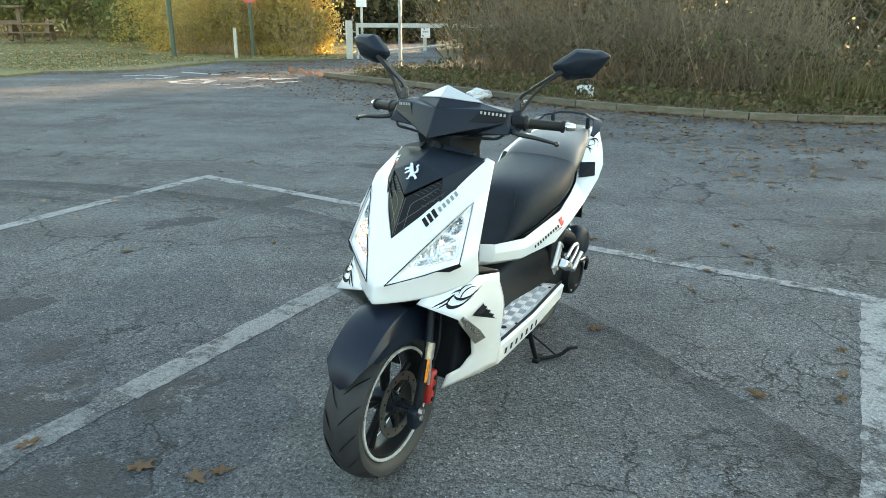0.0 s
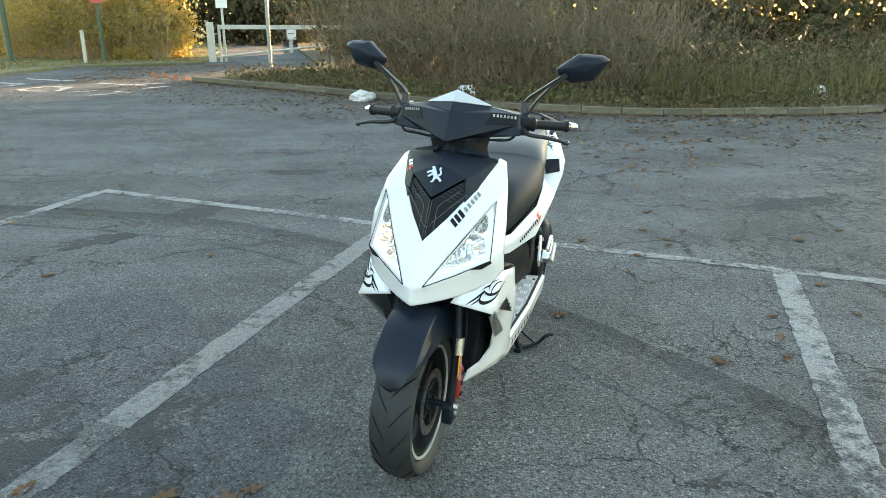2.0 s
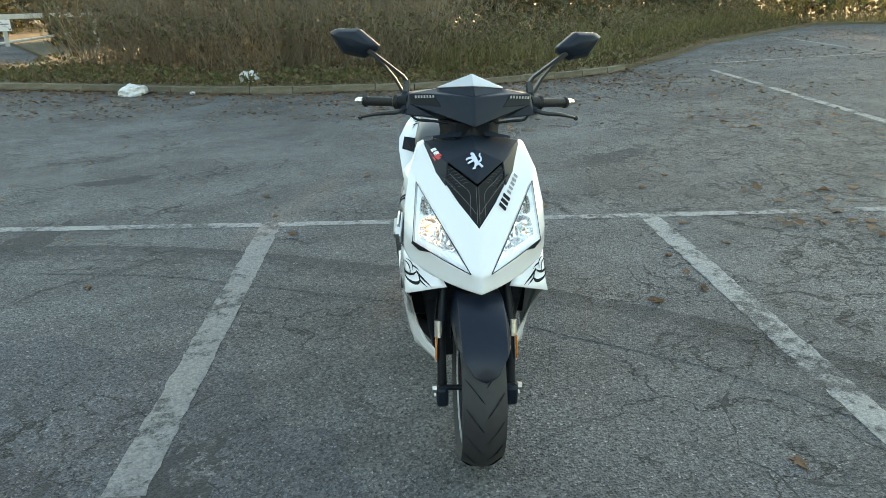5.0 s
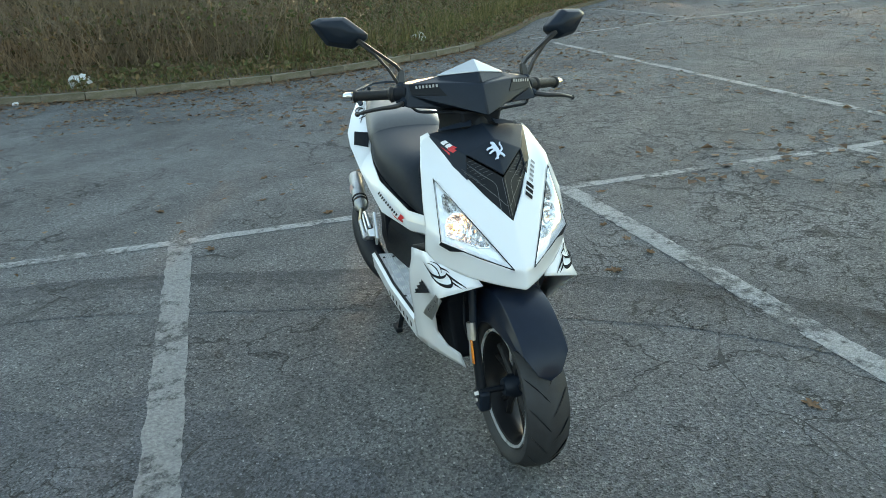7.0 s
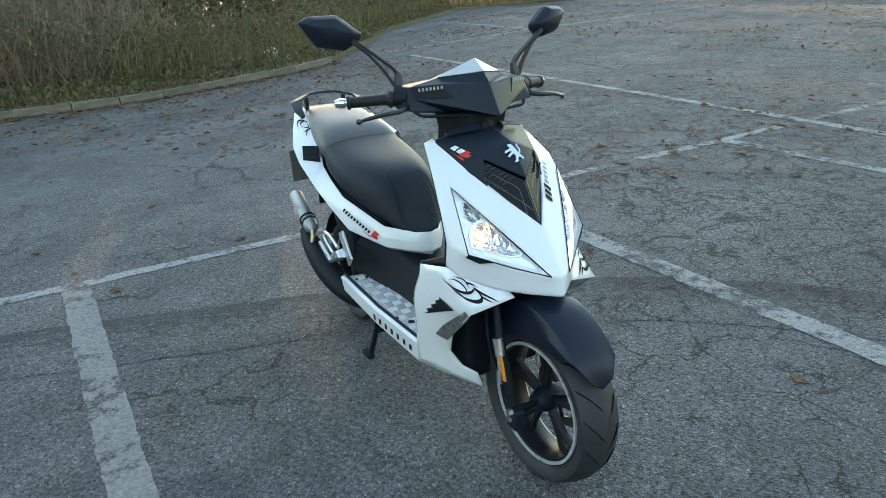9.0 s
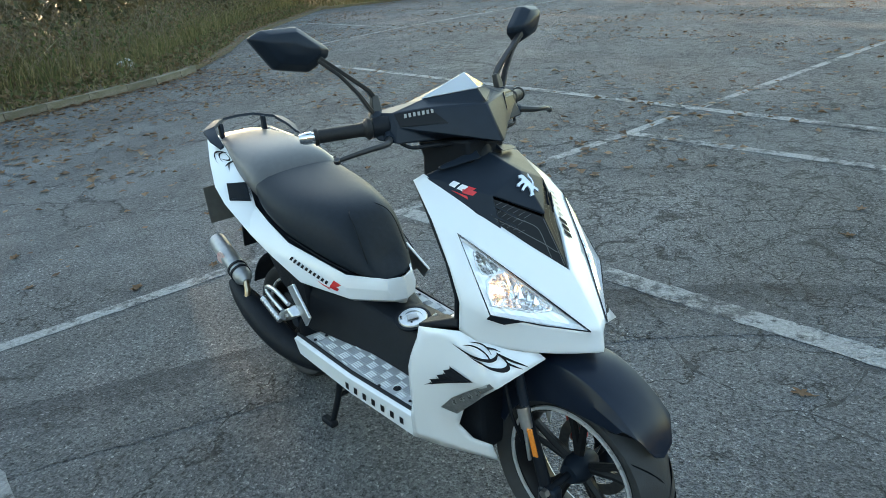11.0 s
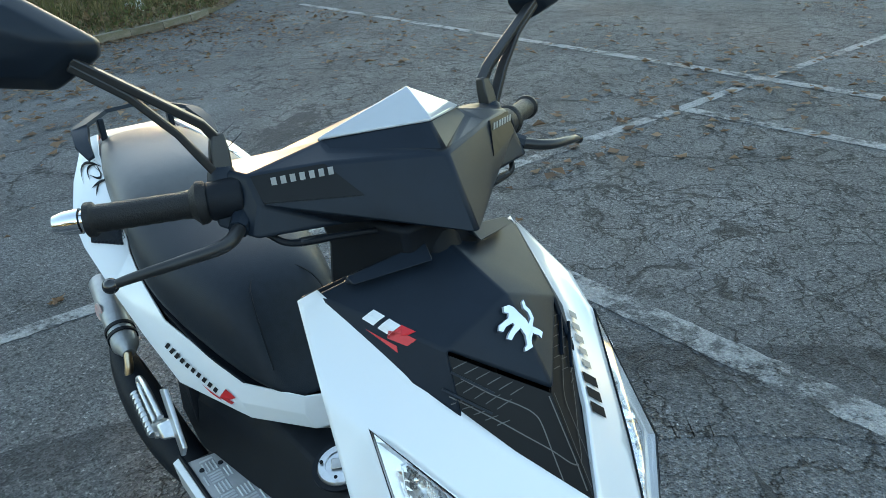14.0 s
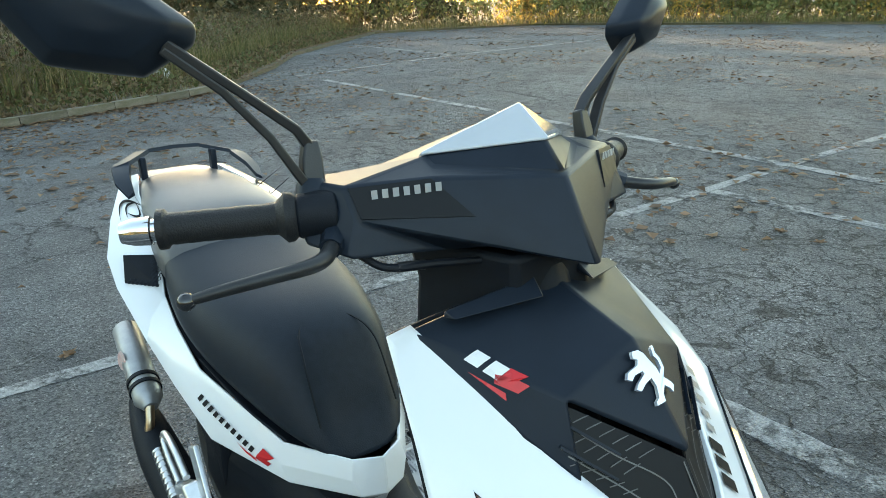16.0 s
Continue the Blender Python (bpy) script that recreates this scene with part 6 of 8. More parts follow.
def headlight(s, lit):
    """Pointed headlamp: bowl, lamps and clear lens let into the nose."""
    P = flip(NOSE, s)
    ring = [Vector(P[k]) for k in ("hlt", "hmu", "hlo", "low", "hlm")]
    mid = sum(ring, Vector()) / 5
    back = Vector((-0.075, -0.03 * s, -0.008))
    inner = [mid + back + (p - mid) * 0.80 for p in ring]
    bm = bmesh.new()
    o = [bm.verts.new(p) for p in ring]
    q = [bm.verts.new(p) for p in inner]
    for i in range(5):
        j = (i + 1) % 5
        bm.faces.new((o[i], o[j], q[j], q[i]))
    bm.faces.new(q)
    bowl = part("headlight", bm, M_REFLECT, scooter, "headlamp with its dipped bulb lit" if lit else "unlit clear headlamp", angle=20, thick=0.003)
    n = (ring[1] - ring[0]).cross(ring[3] - ring[0])
    n = n.normalized() if n.x > 0 else -n.normalized()
    fr = plane_frame(P["hlt"], P["hlo"], P["low"], -0.006, n)
    rnd = random.Random(11)
    # two deep faceted cavities: a small rounded one above, the big dipped one below it
    big = [(0.262, 0.048), (0.256, 0.022), (0.242, 0.006), (0.176, 0.004), (0.111, 0.005), (0.108, 0.014), (0.131, 0.0375), (0.178, 0.063), (0.220, 0.085), (0.245, 0.069)]
    small = [(0.329, 0.011), (0.326, 0.005), (0.314, 0.004), (0.272, 0.004), (0.260, 0.008), (0.2585, 0.019), (0.2665, 0.033), (0.285, 0.0405), (0.310, 0.028)]

    def at(x, y, deep):
        return fr[0] + fr[1] * x + fr[2] * y + n * deep

    for outline, deep, jit in ((small, 0.026, 0.0), (big, 0.036, 0.0042)):
        line = []
        for k, (x, y) in enumerate(outline):
            x2, y2 = outline[(k + 1) % len(outline)]
            m = max(1, round(math.hypot(x2 - x, y2 - y) / 0.011))
            line += [(x + (x2 - x) * q / m, y + (y2 - y) * q / m) for q in range(m)]
        cx, cy = sum(x for x, y in line) / len(line), sum(y for x, y in line) / len(line)
        bm = bmesh.new()
        rings = []
        for scale, d in ((1.0, 0.0), (0.93, 0.35), (0.74, 0.68), (0.48, 0.90), (0.22, 1.0)):
            w = jit if scale < 1 else 0
            rings.append([bm.verts.new(at(cx + (x - cx) * scale + rnd.uniform(-w, w), cy + (y - cy) * scale + rnd.uniform(-w, w), -d * deep + rnd.uniform(-w, w))) for x, y in line])
        for a, b in zip(rings, rings[1:]):
            for k in range(len(line)):
                q = (k + 1) % len(line)
                bm.faces.new((a[k], a[q], b[q]))
                bm.faces.new((a[k], b[q], b[k]))
        bm.faces.new(rings[-1])
        bmesh.ops.recalc_face_normals(bm, faces=bm.faces)
        part("lamp_bowl", bm, M_BOWL if jit else M_INDCUP, bowl, "bright faceted mirror bowl" if jit else "smooth greyish lamp bowl", angle=12 if jit else 50)
        bm = bmesh.new()
        lip = [[bm.verts.new(at(cx + (x - cx) * q, cy + (y - cy) * q, d)) for x, y in line] for q, d in ((0.985, -0.001), (1.0, 0.0016), (1.07, 0.001), (1.09, -0.004))]
        for a, b in zip(lip, lip[1:]):
            for k in range(len(line)):
                q = (k + 1) % len(line)
                bm.faces.new((a[k], a[q], b[q], b[k]))
        outward(bm, at(cx, cy, -0.4))
        part("lamp_rim", bm, M_REFLECT, bowl, angle=40)
    # the dipped bulb in its hood, and four upright shield teeth before it
    c = at(0.226, 0.044, -0.020)
    part("bulb", lathe([(-0.014, 0.0), (-0.014, 0.0055), (0.006, 0.0065), (0.012, 0.004), (0.014, 0.0)], c, n, 14), M_BULB if lit else M_CHROME, bowl, "glowing warm bulb" if lit else "")
    part("bulb", lathe([(-0.012, 0.0), (-0.012, 0.006), (0.002, 0.007), (0.008, 0.004), (0.010, 0.0)], at(0.306, 0.014, -0.016), n, 14), M_CHROME, bowl)
    side = Vector((0, 0, 1)).cross(n).normalized()
    drop = (n * n.z - Vector((0, 0, 1))).normalized()
    for k, (x, y) in enumerate(((0.214, 0.022), (0.193, 0.012), (0.172, 0.007), (0.152, 0.006))):
        o = at(x, y, -0.010)
        hh, ww = 0.030 - 0.004 * k, 0.0065
        part("shield_tooth", poly([o, o + drop * hh - side * ww, o + drop * hh + side * ww, o - n * 0.012, o + drop * hh - side * ww - n * 0.012, o + drop * hh + side * ww - n * 0.012], [(0, 1, 2), (0, 3, 4, 1), (0, 2, 5, 3), (1, 4, 5, 2)]), M_CHROME if k % 2 else M_INDCUP, bowl, angle=5)
    # fine upright flutes in the small lamp
    for k in range(9):
        o = at(0.296 - 0.0042 * k, 0.0075 + 0.0012 * k, -0.012)
        part("bowl_flute", poly([o, o + side * 0.0012, o + side * 0.0012 + drop * 0.017, o + drop * 0.017], [(0, 1, 2, 3)]), M_INDCUP, bowl, angle=0, thick=0.0012)
    # a mosaic of small tilted mirrors round the lamps and out to the point
    rnd = random.Random(7)
    A, B, C = Vector(P["hlt"]), Vector(P["hlo"]), Vector(P["low"])
    bm = bmesh.new()
    m = 18
    grid = {}
    for i in range(m + 1):
        for j in range(m + 1 - i):
            o = A + (B - A) * (i / m) + (C - A) * (j / m)
            k = 0 if i == 0 or j == 0 or i + j == m else 1
            grid[i, j] = bm.verts.new(mid + (o - mid) * 0.97 - n * (0.007 + k * (0.003 + rnd.uniform(0, 0.0022))))
    for i in range(m):
        for j in range(m - i):
            cells = [(grid[i, j], grid[i + 1, j], grid[i, j + 1])]
            if i + j < m - 1:
                cells.append((grid[i + 1, j], grid[i + 1, j + 1], grid[i, j + 1]))
            for cell in cells:
                o = sum((v.co for v in cell), Vector()) / 3
                u, v = (o - fr[0]).dot(fr[1]), (o - fr[0]).dot(fr[2])
                if not inside(u, v, big) and not inside(u, v, small):
                    bm.faces.new(cell)
    outward(bm, mid - n * 0.5)
    part("facet", bm, M_REFLECT, bowl, "broken mirror facets", angle=5)
    # dark plate that stands in for shade under the lamp's outer corner
    low, hlm = Vector(P["low"]), Vector(P["hlm"])
    q = [low + n * 0.003, low.lerp(hlm, 0.62) + n * 0.004, low.lerp(hlm, 0.25) + Vector((0, 0, -0.017)) + n * 0.003, low + Vector((-0.012, 0.002 * s, -0.012)) + n * 0.003]
    part("lamp_gap_shade", poly(q, [(0, 1, 2, 3)]), M_DARK, bowl, "black plate in place of a shadow gap", angle=0, thick=0.0015)
    bm = bmesh.new()
    vs = [bm.verts.new(p + n * 0.0015) for p in ring]
    shell = [bm.verts.new(mid + (p - mid) * 0.72 + n * 0.0085) for p in ring]
    c = bm.verts.new(mid + n * 0.012)
    for i in range(5):
        j = (i + 1) % 5
        bm.faces.new((vs[i], vs[j], shell[j], shell[i]))
        bm.faces.new((shell[i], shell[j], c))
    lens = part("lens", bm, M_LENS, bowl, "clear moulded lens", angle=60)
    lens.visible_shadow = False
    # dark seal round the lens
    bm = bmesh.new()
    tube([p + n * 0.001 for p in ring] + [ring[0] + n * 0.001], 0.0016, 6, bm)
    part("lens_seal", bm, M_DARK, bowl)


def side_wing(s):
    """White lower fairing: tribal mark, louvred vent, lamp, and the belly under the footboard."""
    W = {"wt": (-0.300, 0.250, 0.664), "tf": (-0.162, 0.238, 0.694), "t2": (-0.105, 0.206, 0.672), "tn": (-0.030, 0.118, 0.642), "wc": (-0.042, 0.236, 0.586), "wn": (-0.008, 0.104, 0.620),
         "a1": (-0.106, 0.220, 0.529), "a2": (-0.190, 0.211, 0.450), "a3": (-0.236, 0.192, 0.366), "a4": (-0.214, 0.162, 0.314), "a5": (-0.176, 0.130, 0.294), "bt": (-0.172, 0.112, 0.238),
         "r1": (-0.366, 0.262, 0.520), "f0": (-0.390, 0.232, 0.340), "m1": (-0.250, 0.254, 0.545), "m2": (-0.310, 0.236, 0.400), "m3": (-0.300, 0.206, 0.274), "bb": (-0.400, 0.222, 0.264), "in": (-0.360, 0.140, 0.640), "il": (-0.405, 0.130, 0.350)}
    bm = named(W, ["wt tf m1", "tf wc m1", "tf t2 wc", "t2 tn wn wc", "wt m1 r1", "wc a1 m1", "m1 a1 a2", "m1 a2 m2", "a2 a3 m2", "r1 m1 m2 f0", "m2 a3 a4 m3", "a4 a5 bt m3", "f0 m2 m3 bb", "wt r1 in", "r1 f0 il in"], sign=s)
    outward(bm, (-0.25, 0, 0.45))
    wing_tris = triangles(bm)
    w = part("side_fairing", bm, M_WHITE, scooter, "glossy white lower side fairing", angle=55, thick=0.005, sub=2, soft=0.38)
    fr = skew(0.24, s, FROM_FRONT)
    strokes = [ribbon([(-0.190, 0.649), (-0.148, 0.644), (-0.104, 0.644), (-0.057, 0.662), (-0.025, 0.686), (-0.011, 0.706)], [0.001, 0.0055, 0.0075, 0.0095, 0.0085, 0.006]),
               ribbon([(-0.152, 0.661), (-0.105, 0.679), (-0.072, 0.683), (-0.053, 0.676), (-0.050, 0.666)], [0.001, 0.005, 0.007, 0.008, 0.006]),
               ribbon([(-0.124, 0.683), (-0.079, 0.703), (-0.052, 0.705), (-0.037, 0.692)], [0.001, 0.0045, 0.008, 0.002]),
               ribbon([(-0.052, 0.704), (-0.018, 0.720), (0.011, 0.728)], [0.007, 0.005, 0.001]),
               ribbon([(-0.136, 0.639), (-0.102, 0.636), (-0.054, 0.641), (-0.004, 0.664), (0.027, 0.689), (0.031, 0.705), (0.013, 0.713), (-0.010, 0.711)], [0.001, 0.005, 0.008, 0.0115, 0.013, 0.011, 0.009, 0.007]),
               ribbon([(-0.012, 0.710), (0.049, 0.725), (0.100, 0.742), (0.126, 0.750)], [0.008, 0.0085, 0.005, 0.001]),
               ribbon([(0.026, 0.704), (0.063, 0.715), (0.098, 0.727)], [0.008, 0.006, 0.001])]
    for stroke in strokes:
        part("tribal_blade", drape(fr, stroke, wing_tris, 0.0028, 0), M_DECAL, w, "curved blade of a black tribal sticker", angle=0)
    fr = skew(0.245, s, (0.785, 0.434, 0.443))
    low, top, end = Vector((-0.310, 0.487)), Vector((-0.196, 0.585)), Vector((-0.118, 0.574))
    edge = [low]
    for i in range(4):
        q = low.lerp(top, (i + 1) / 4)
        edge += [q + (end - top) * 0.10 * (3 - i) / 3 + Vector((0.003, -0.003)), q + Vector((-0.004, 0.003))]
    edge = [tuple(q) for q in edge + [top, end]]
    mid = tuple((low + top + end) / 3)
    k = len(edge)
    v = part("louvre", drape(fr, [[mid, edge[i], edge[(i + 1) % k]] for i in range(k)], wing_tris, 0.0045), M_DARK, w, "black louvred side vent", angle=0)
    for i in range(4):
        q = low.lerp(top, (i + 0.75) / 4)
        e = low.lerp(end, (i + 0.75) / 4)
        part("louvre_blade", drape(fr, [[tuple(q), tuple(q + Vector((0.005, 0.002))), tuple(e + Vector((0.004, 0.001))), tuple(e)]], wing_tris, 0.0065), M_GLOSSBLACK, v, angle=0)
    # indicator on the edge of the wheel arch
    fr = skew(0.215, s, (0.785, 0.434, 0.443))
    shape = [(-0.288, 0.416), (-0.240, 0.466), (-0.112, 0.564), (-0.080, 0.556), (-0.212, 0.424)]
    mid = (-0.186, 0.485)
    fan = [[mid, shape[i], shape[(i + 1) % 5]] for i in range(5)]
    ind = part("indicator", drape(fr, fan, wing_tris, 0.0035), M_INDBACK, w, "clear front indicator", angle=0)
    for i in range(4):
        x, y = -0.228 + 0.029 * i, 0.456 + 0.0222 * i
        cup = [(x + 0.011 * math.cos(a) + 0.004 * math.sin(a), y + 0.010 * math.sin(a)) for a in (k * math.pi / 4 for k in range(8))]
        part("indicator_cup", drape(fr, [cup], wing_tris, 0.0060), M_INDCUP, ind, "dull silvery lamp cup", angle=0)
    ln = part("indicator_lens", drape(fr, fan, wing_tris, 0.0085), M_INDLENS, ind, "smoky clear lens", angle=0)
    ln.visible_shadow = False
    # belly rail along the footboard
    B = {"f0": (-0.390, 0.232, 0.341), "r0": (-0.945, 0.264, 0.398), "r1": (-0.925, 0.260, 0.345), "bb": (-0.400, 0.222, 0.264), "fi": (-0.392, 0.218, 0.345), "ri": (-0.945, 0.250, 0.404), "mu": (-0.66, 0.256, 0.366), "ml": (-0.66, 0.250, 0.304), "mi": (-0.66, 0.243, 0.372)}
    bm = named(B, ["f0 mu ml bb", "mu r0 r1 ml", "f0 fi mi mu", "mu mi ri r0"], sign=s)
    outward(bm, (-0.65, 0, 0.36))
    rail_tris = triangles(bm)
    rail = part("belly_rail", bm, M_WHITE, scooter, "white sill below the footboard", angle=40, thick=0.004, bevel=0.004)
    fr = plane_frame((-0.68, 0.256 * s, 0.318), (-0.43, 0.232 * s, 0.290), (-0.68, 0.258 * s, 0.36), 0.006, (0, s, 0)) if s < 0 else plane_frame((-0.43, 0.232 * s, 0.290), (-0.68, 0.256 * s, 0.318), (-0.43, 0.234 * s, 0.34), 0.006, (0, s, 0))
    row_of("name_bar", bars(7, 0.275, 0.026, 0.10, 0.60), fr, rail_tris, M_DECAL, rail, "thin black bar of lettering")
    part("sill_trim", tube([(-0.388, 0.214 * s, 0.349), (-0.66, 0.239 * s, 0.376), (-0.945, 0.246 * s, 0.409)], 0.0055, 6), M_DARK, rail)


def inner_body():
    """Black leg shield, tunnel, floor and underbody."""
    # leg shield that closes the nose from behind
    S = {"t": (-0.345, 0.0, 1.045), "sh": (-0.366, 0.180, 1.018), "e1": (-0.284, 0.208, 0.940), "e2": (-0.212, 0.227, 0.852), "e2b": (-0.182, 0.231, 0.775), "e3": (-0.188, 0.231, 0.700), "e3b": (-0.318, 0.226, 0.655), "e4": (-0.375, 0.225, 0.520), "e5": (-0.392, 0.218, 0.352), "b": (-0.400, 0.0, 0.352), "m": (-0.235, 0.0, 0.80), "m2": (-0.290, 0.0, 0.600), "n1": (-0.225, 0.150, 0.800), "n2": (-0.262, 0.150, 0.640)}
    bm = named(S, ["t m n1 sh", "n1 e1 sh", "n1 e2 e1", "n1 e2b e2", "n1 n2 e3 e2b", "m m2 n2 n1", "n2 e3b e3", "m2 b e5 e4 n2", "n2 e4 e3b"], both=True)
    outward(bm, (0.2, 0, 0.7))
    part("leg_shield", bm, M_DARK, scooter, "black inner leg shield", angle=30, thick=0.012, bevel=0.004)
    # black ledge between the nose's edge and the lower fairing
    for s in (RIGHT, LEFT):
        q = [(-0.306, 0.247 * s, 0.670), (-0.172, 0.236 * s, 0.700), (-0.178, 0.226 * s, 0.722), (-0.225, 0.165 * s, 0.690), (-0.335, 0.180 * s, 0.655)]
        bm = poly(q, [(0, 1, 2), (0, 2, 3), (0, 3, 4)])
        for f in bm.faces:
            f.normal_update()
            if f.normal.z < 0:
                f.normal_flip()
        ledge = part("knee_ledge", bm, M_DARK, scooter, "black ledge over the lower fairing", angle=50, thick=0.012, bevel=0.004)
        part("ledge_bolt", lathe([(0, 0), (0, 0.008), (0.004, 0.006), (0.004, 0)], (-0.215, 0.205 * s, 0.703), (-0.2, 0.3 * s, 1), 12), M_STEEL, ledge)
    # tunnel with the filler cap
    secs = []
    for u, top, wt, wb, zb in ((-0.34, 0.66, 0.085, 0.115, 0.34), (-0.40, 0.565, 0.092, 0.125, 0.345), (-0.46, 0.520, 0.090, 0.128, 0.35), (-0.56, 0.498, 0.085, 0.130, 0.36), (-0.68, 0.502, 0.085, 0.138, 0.37), (-0.80, 0.545, 0.115, 0.165, 0.385), (-0.95, 0.610, 0.160, 0.195, 0.40), (-1.06, 0.640, 0.165, 0.19, 0.44)):
        secs.append([(u, -wb, zb), (u, -wt * 1.12, (top + zb) / 2 + 0.02), (u, -wt * 0.85, top - 0.012), (u, -wt * 0.5, top), (u, wt * 0.5, top), (u, wt * 0.85, top - 0.012), (u, wt * 1.12, (top + zb) / 2 + 0.02), (u, wb, zb)])
    tunnel = part("tunnel", loft(secs), M_DARK, scooter, "black plastic centre tunnel", angle=35, bevel=0.006)
    cc, cn = Vector((-0.580, -0.046, 0.506)), Vector((0.10, -0.20, 1)).normalized()
    cap = part("fuel_cap", lathe([(0.0, 0.0), (0.0, 0.046), (0.008, 0.046), (0.012, 0.043), (0.012, 0.030), (0.009, 0.029), (0.009, 0.0)], cc, cn, 48), M_ALU, tunnel, "round alloy fuel filler cap")
    part("cap_ring", lathe([(0.0, 0.056), (0.0, 0.046), (0.006, 0.046), (0.006, 0.056)], cc, cn, 48), M_DARK, cap)
    part("cap_flap", box((0, 0, 0.0125), (0.036, 0.024, 0.006), m=Matrix.Translation(cc) @ cn.to_track_quat("Z", "Y").to_matrix().to_4x4() @ Matrix.Rotation(0.5, 4, "Z")), M_STEEL, cap, bevel=0.003)
    for k in range(4):
        a = math.pi / 4 + k * math.pi / 2
        part("cap_screw", lathe([(0.012, 0), (0.012, 0.0035), (0.0145, 0.0035), (0.0145, 0)], cc + Vector((math.cos(a), math.sin(a), 0)) * 0.037, cn, 8), M_DARK, cap)
    # underbody
    part("underbody", loft([[(-0.24, -0.10, 0.25), (-0.24, 0.10, 0.25), (-0.24, 0.10, 0.35), (-0.24, -0.10, 0.35)], [(-0.42, -0.17, 0.245), (-0.42, 0.17, 0.245), (-0.42, 0.21, 0.338), (-0.42, -0.21, 0.338)], [(-0.93, -0.21, 0.315), (-0.93, 0.21, 0.315), (-0.93, 0.24, 0.396), (-0.93, -0.24, 0.396)]]), M_DARK, scooter, bevel=0.008)
    part("rear_underbody", loft([[(-0.95, -0.19, 0.42), (-0.95, 0.19, 0.42), (-0.95, 0.19, 0.60), (-0.95, -0.19, 0.60)], [(-1.15, -0.17, 0.50), (-1.15, 0.17, 0.50), (-1.15, 0.20, 0.70), (-1.15, -0.20, 0.70)], [(-1.50, -0.10, 0.72), (-1.50, 0.10, 0.72), (-1.50, 0.13, 0.90), (-1.50, -0.13, 0.90)]]), M_DARK, scooter, bevel=0.012)


def footboard(s):
    """Tread-plate mat: five-bar pattern of raised ribs on an aluminium sheet."""
    out = [(-0.402, 0.212), (-0.66, 0.234), (-0.915, 0.240)]
    inn = [(-0.905, 0.176), (-0.82, 0.160), (-0.70, 0.136), (-0.43, 0.118)]
    z = lambda u: 0.352 + (-0.39 - u) * 0.102
    ring = [(u, v * s, z(u)) for u, v in out + inn]
    bm = poly(ring, [tuple(range(len(ring)))])
    for f in bm.faces:
        f.normal_update()
        if f.normal.z < 0:
            f.normal_flip()
    b = part("footboard", bm, M_PLATE, scooter, "aluminium tread-plate footboard mat", angle=0, thick=0.004)
    bm = bmesh.new()

    def inside(u, v):
        vo = np.interp(-u, [0.402, 0.66, 0.915], [0.212, 0.234, 0.240])
        vi = np.interp(-u, [0.43, 0.70, 0.82, 0.905], [0.118, 0.136, 0.160, 0.176])
        return -0.905 < u < -0.412 and vi + 0.004 < v < vo - 0.004
    cell = 0.034
    for i in range(18):
        for j in range(8):
            cu, cv = -0.40 - i * cell, 0.105 + j * cell
            for k in range(4):
                o = (k - 1.5) * 0.0080
                if (i + j) % 2:
                    a, c2 = (cu - 0.0148, cv + o), (cu + 0.0148, cv + o)
                    w = (0, 0.0026)
                else:
                    a, c2 = (cu + o, cv - 0.0148), (cu + o, cv + 0.0148)
                    w = (0.0026, 0)
                if inside(*a) and inside(*c2):
                    P = [(a[0] - w[0], a[1] - w[1]), (a[0] + w[0], a[1] + w[1]), (c2[0] + w[0], c2[1] + w[1]), (c2[0] - w[0], c2[1] - w[1])]
                    mid = [((a[0]), a[1]), (c2[0], c2[1])]
                    poly([(x, y * s, z(x) - 0.0004) for x, y in P] + [(x * 0.85 + (a[0] + c2[0]) / 2 * 0.15, (y * 0.85 + (a[1] + c2[1]) / 2 * 0.15) * s, z(x) + 0.0032) for x, y in mid], [(0, 1, 4), (1, 2, 5, 4), (2, 3, 5), (3, 0, 4, 5)], bm)
    for f in bm.faces:
        f.normal_update()
        if f.normal.z < 0:
            f.normal_flip()
    part("tread_rib", bm, M_RIB, b, "raised five-bar tread ribs", angle=0)
    for u, v, r in ((-0.500, 0.190, 0.013), (-0.545, 0.222, 0.006), (-0.875, 0.225, 0.006), (-0.872, 0.185, 0.006), (-0.43, 0.200, 0.005)):
        part("mat_bolt", lathe([(0, 0), (0, r), (0.003, r * 0.8), (0.003, 0)], (u, v * s, z(u)), (0, 0, 1), 14), M_DARK, b)


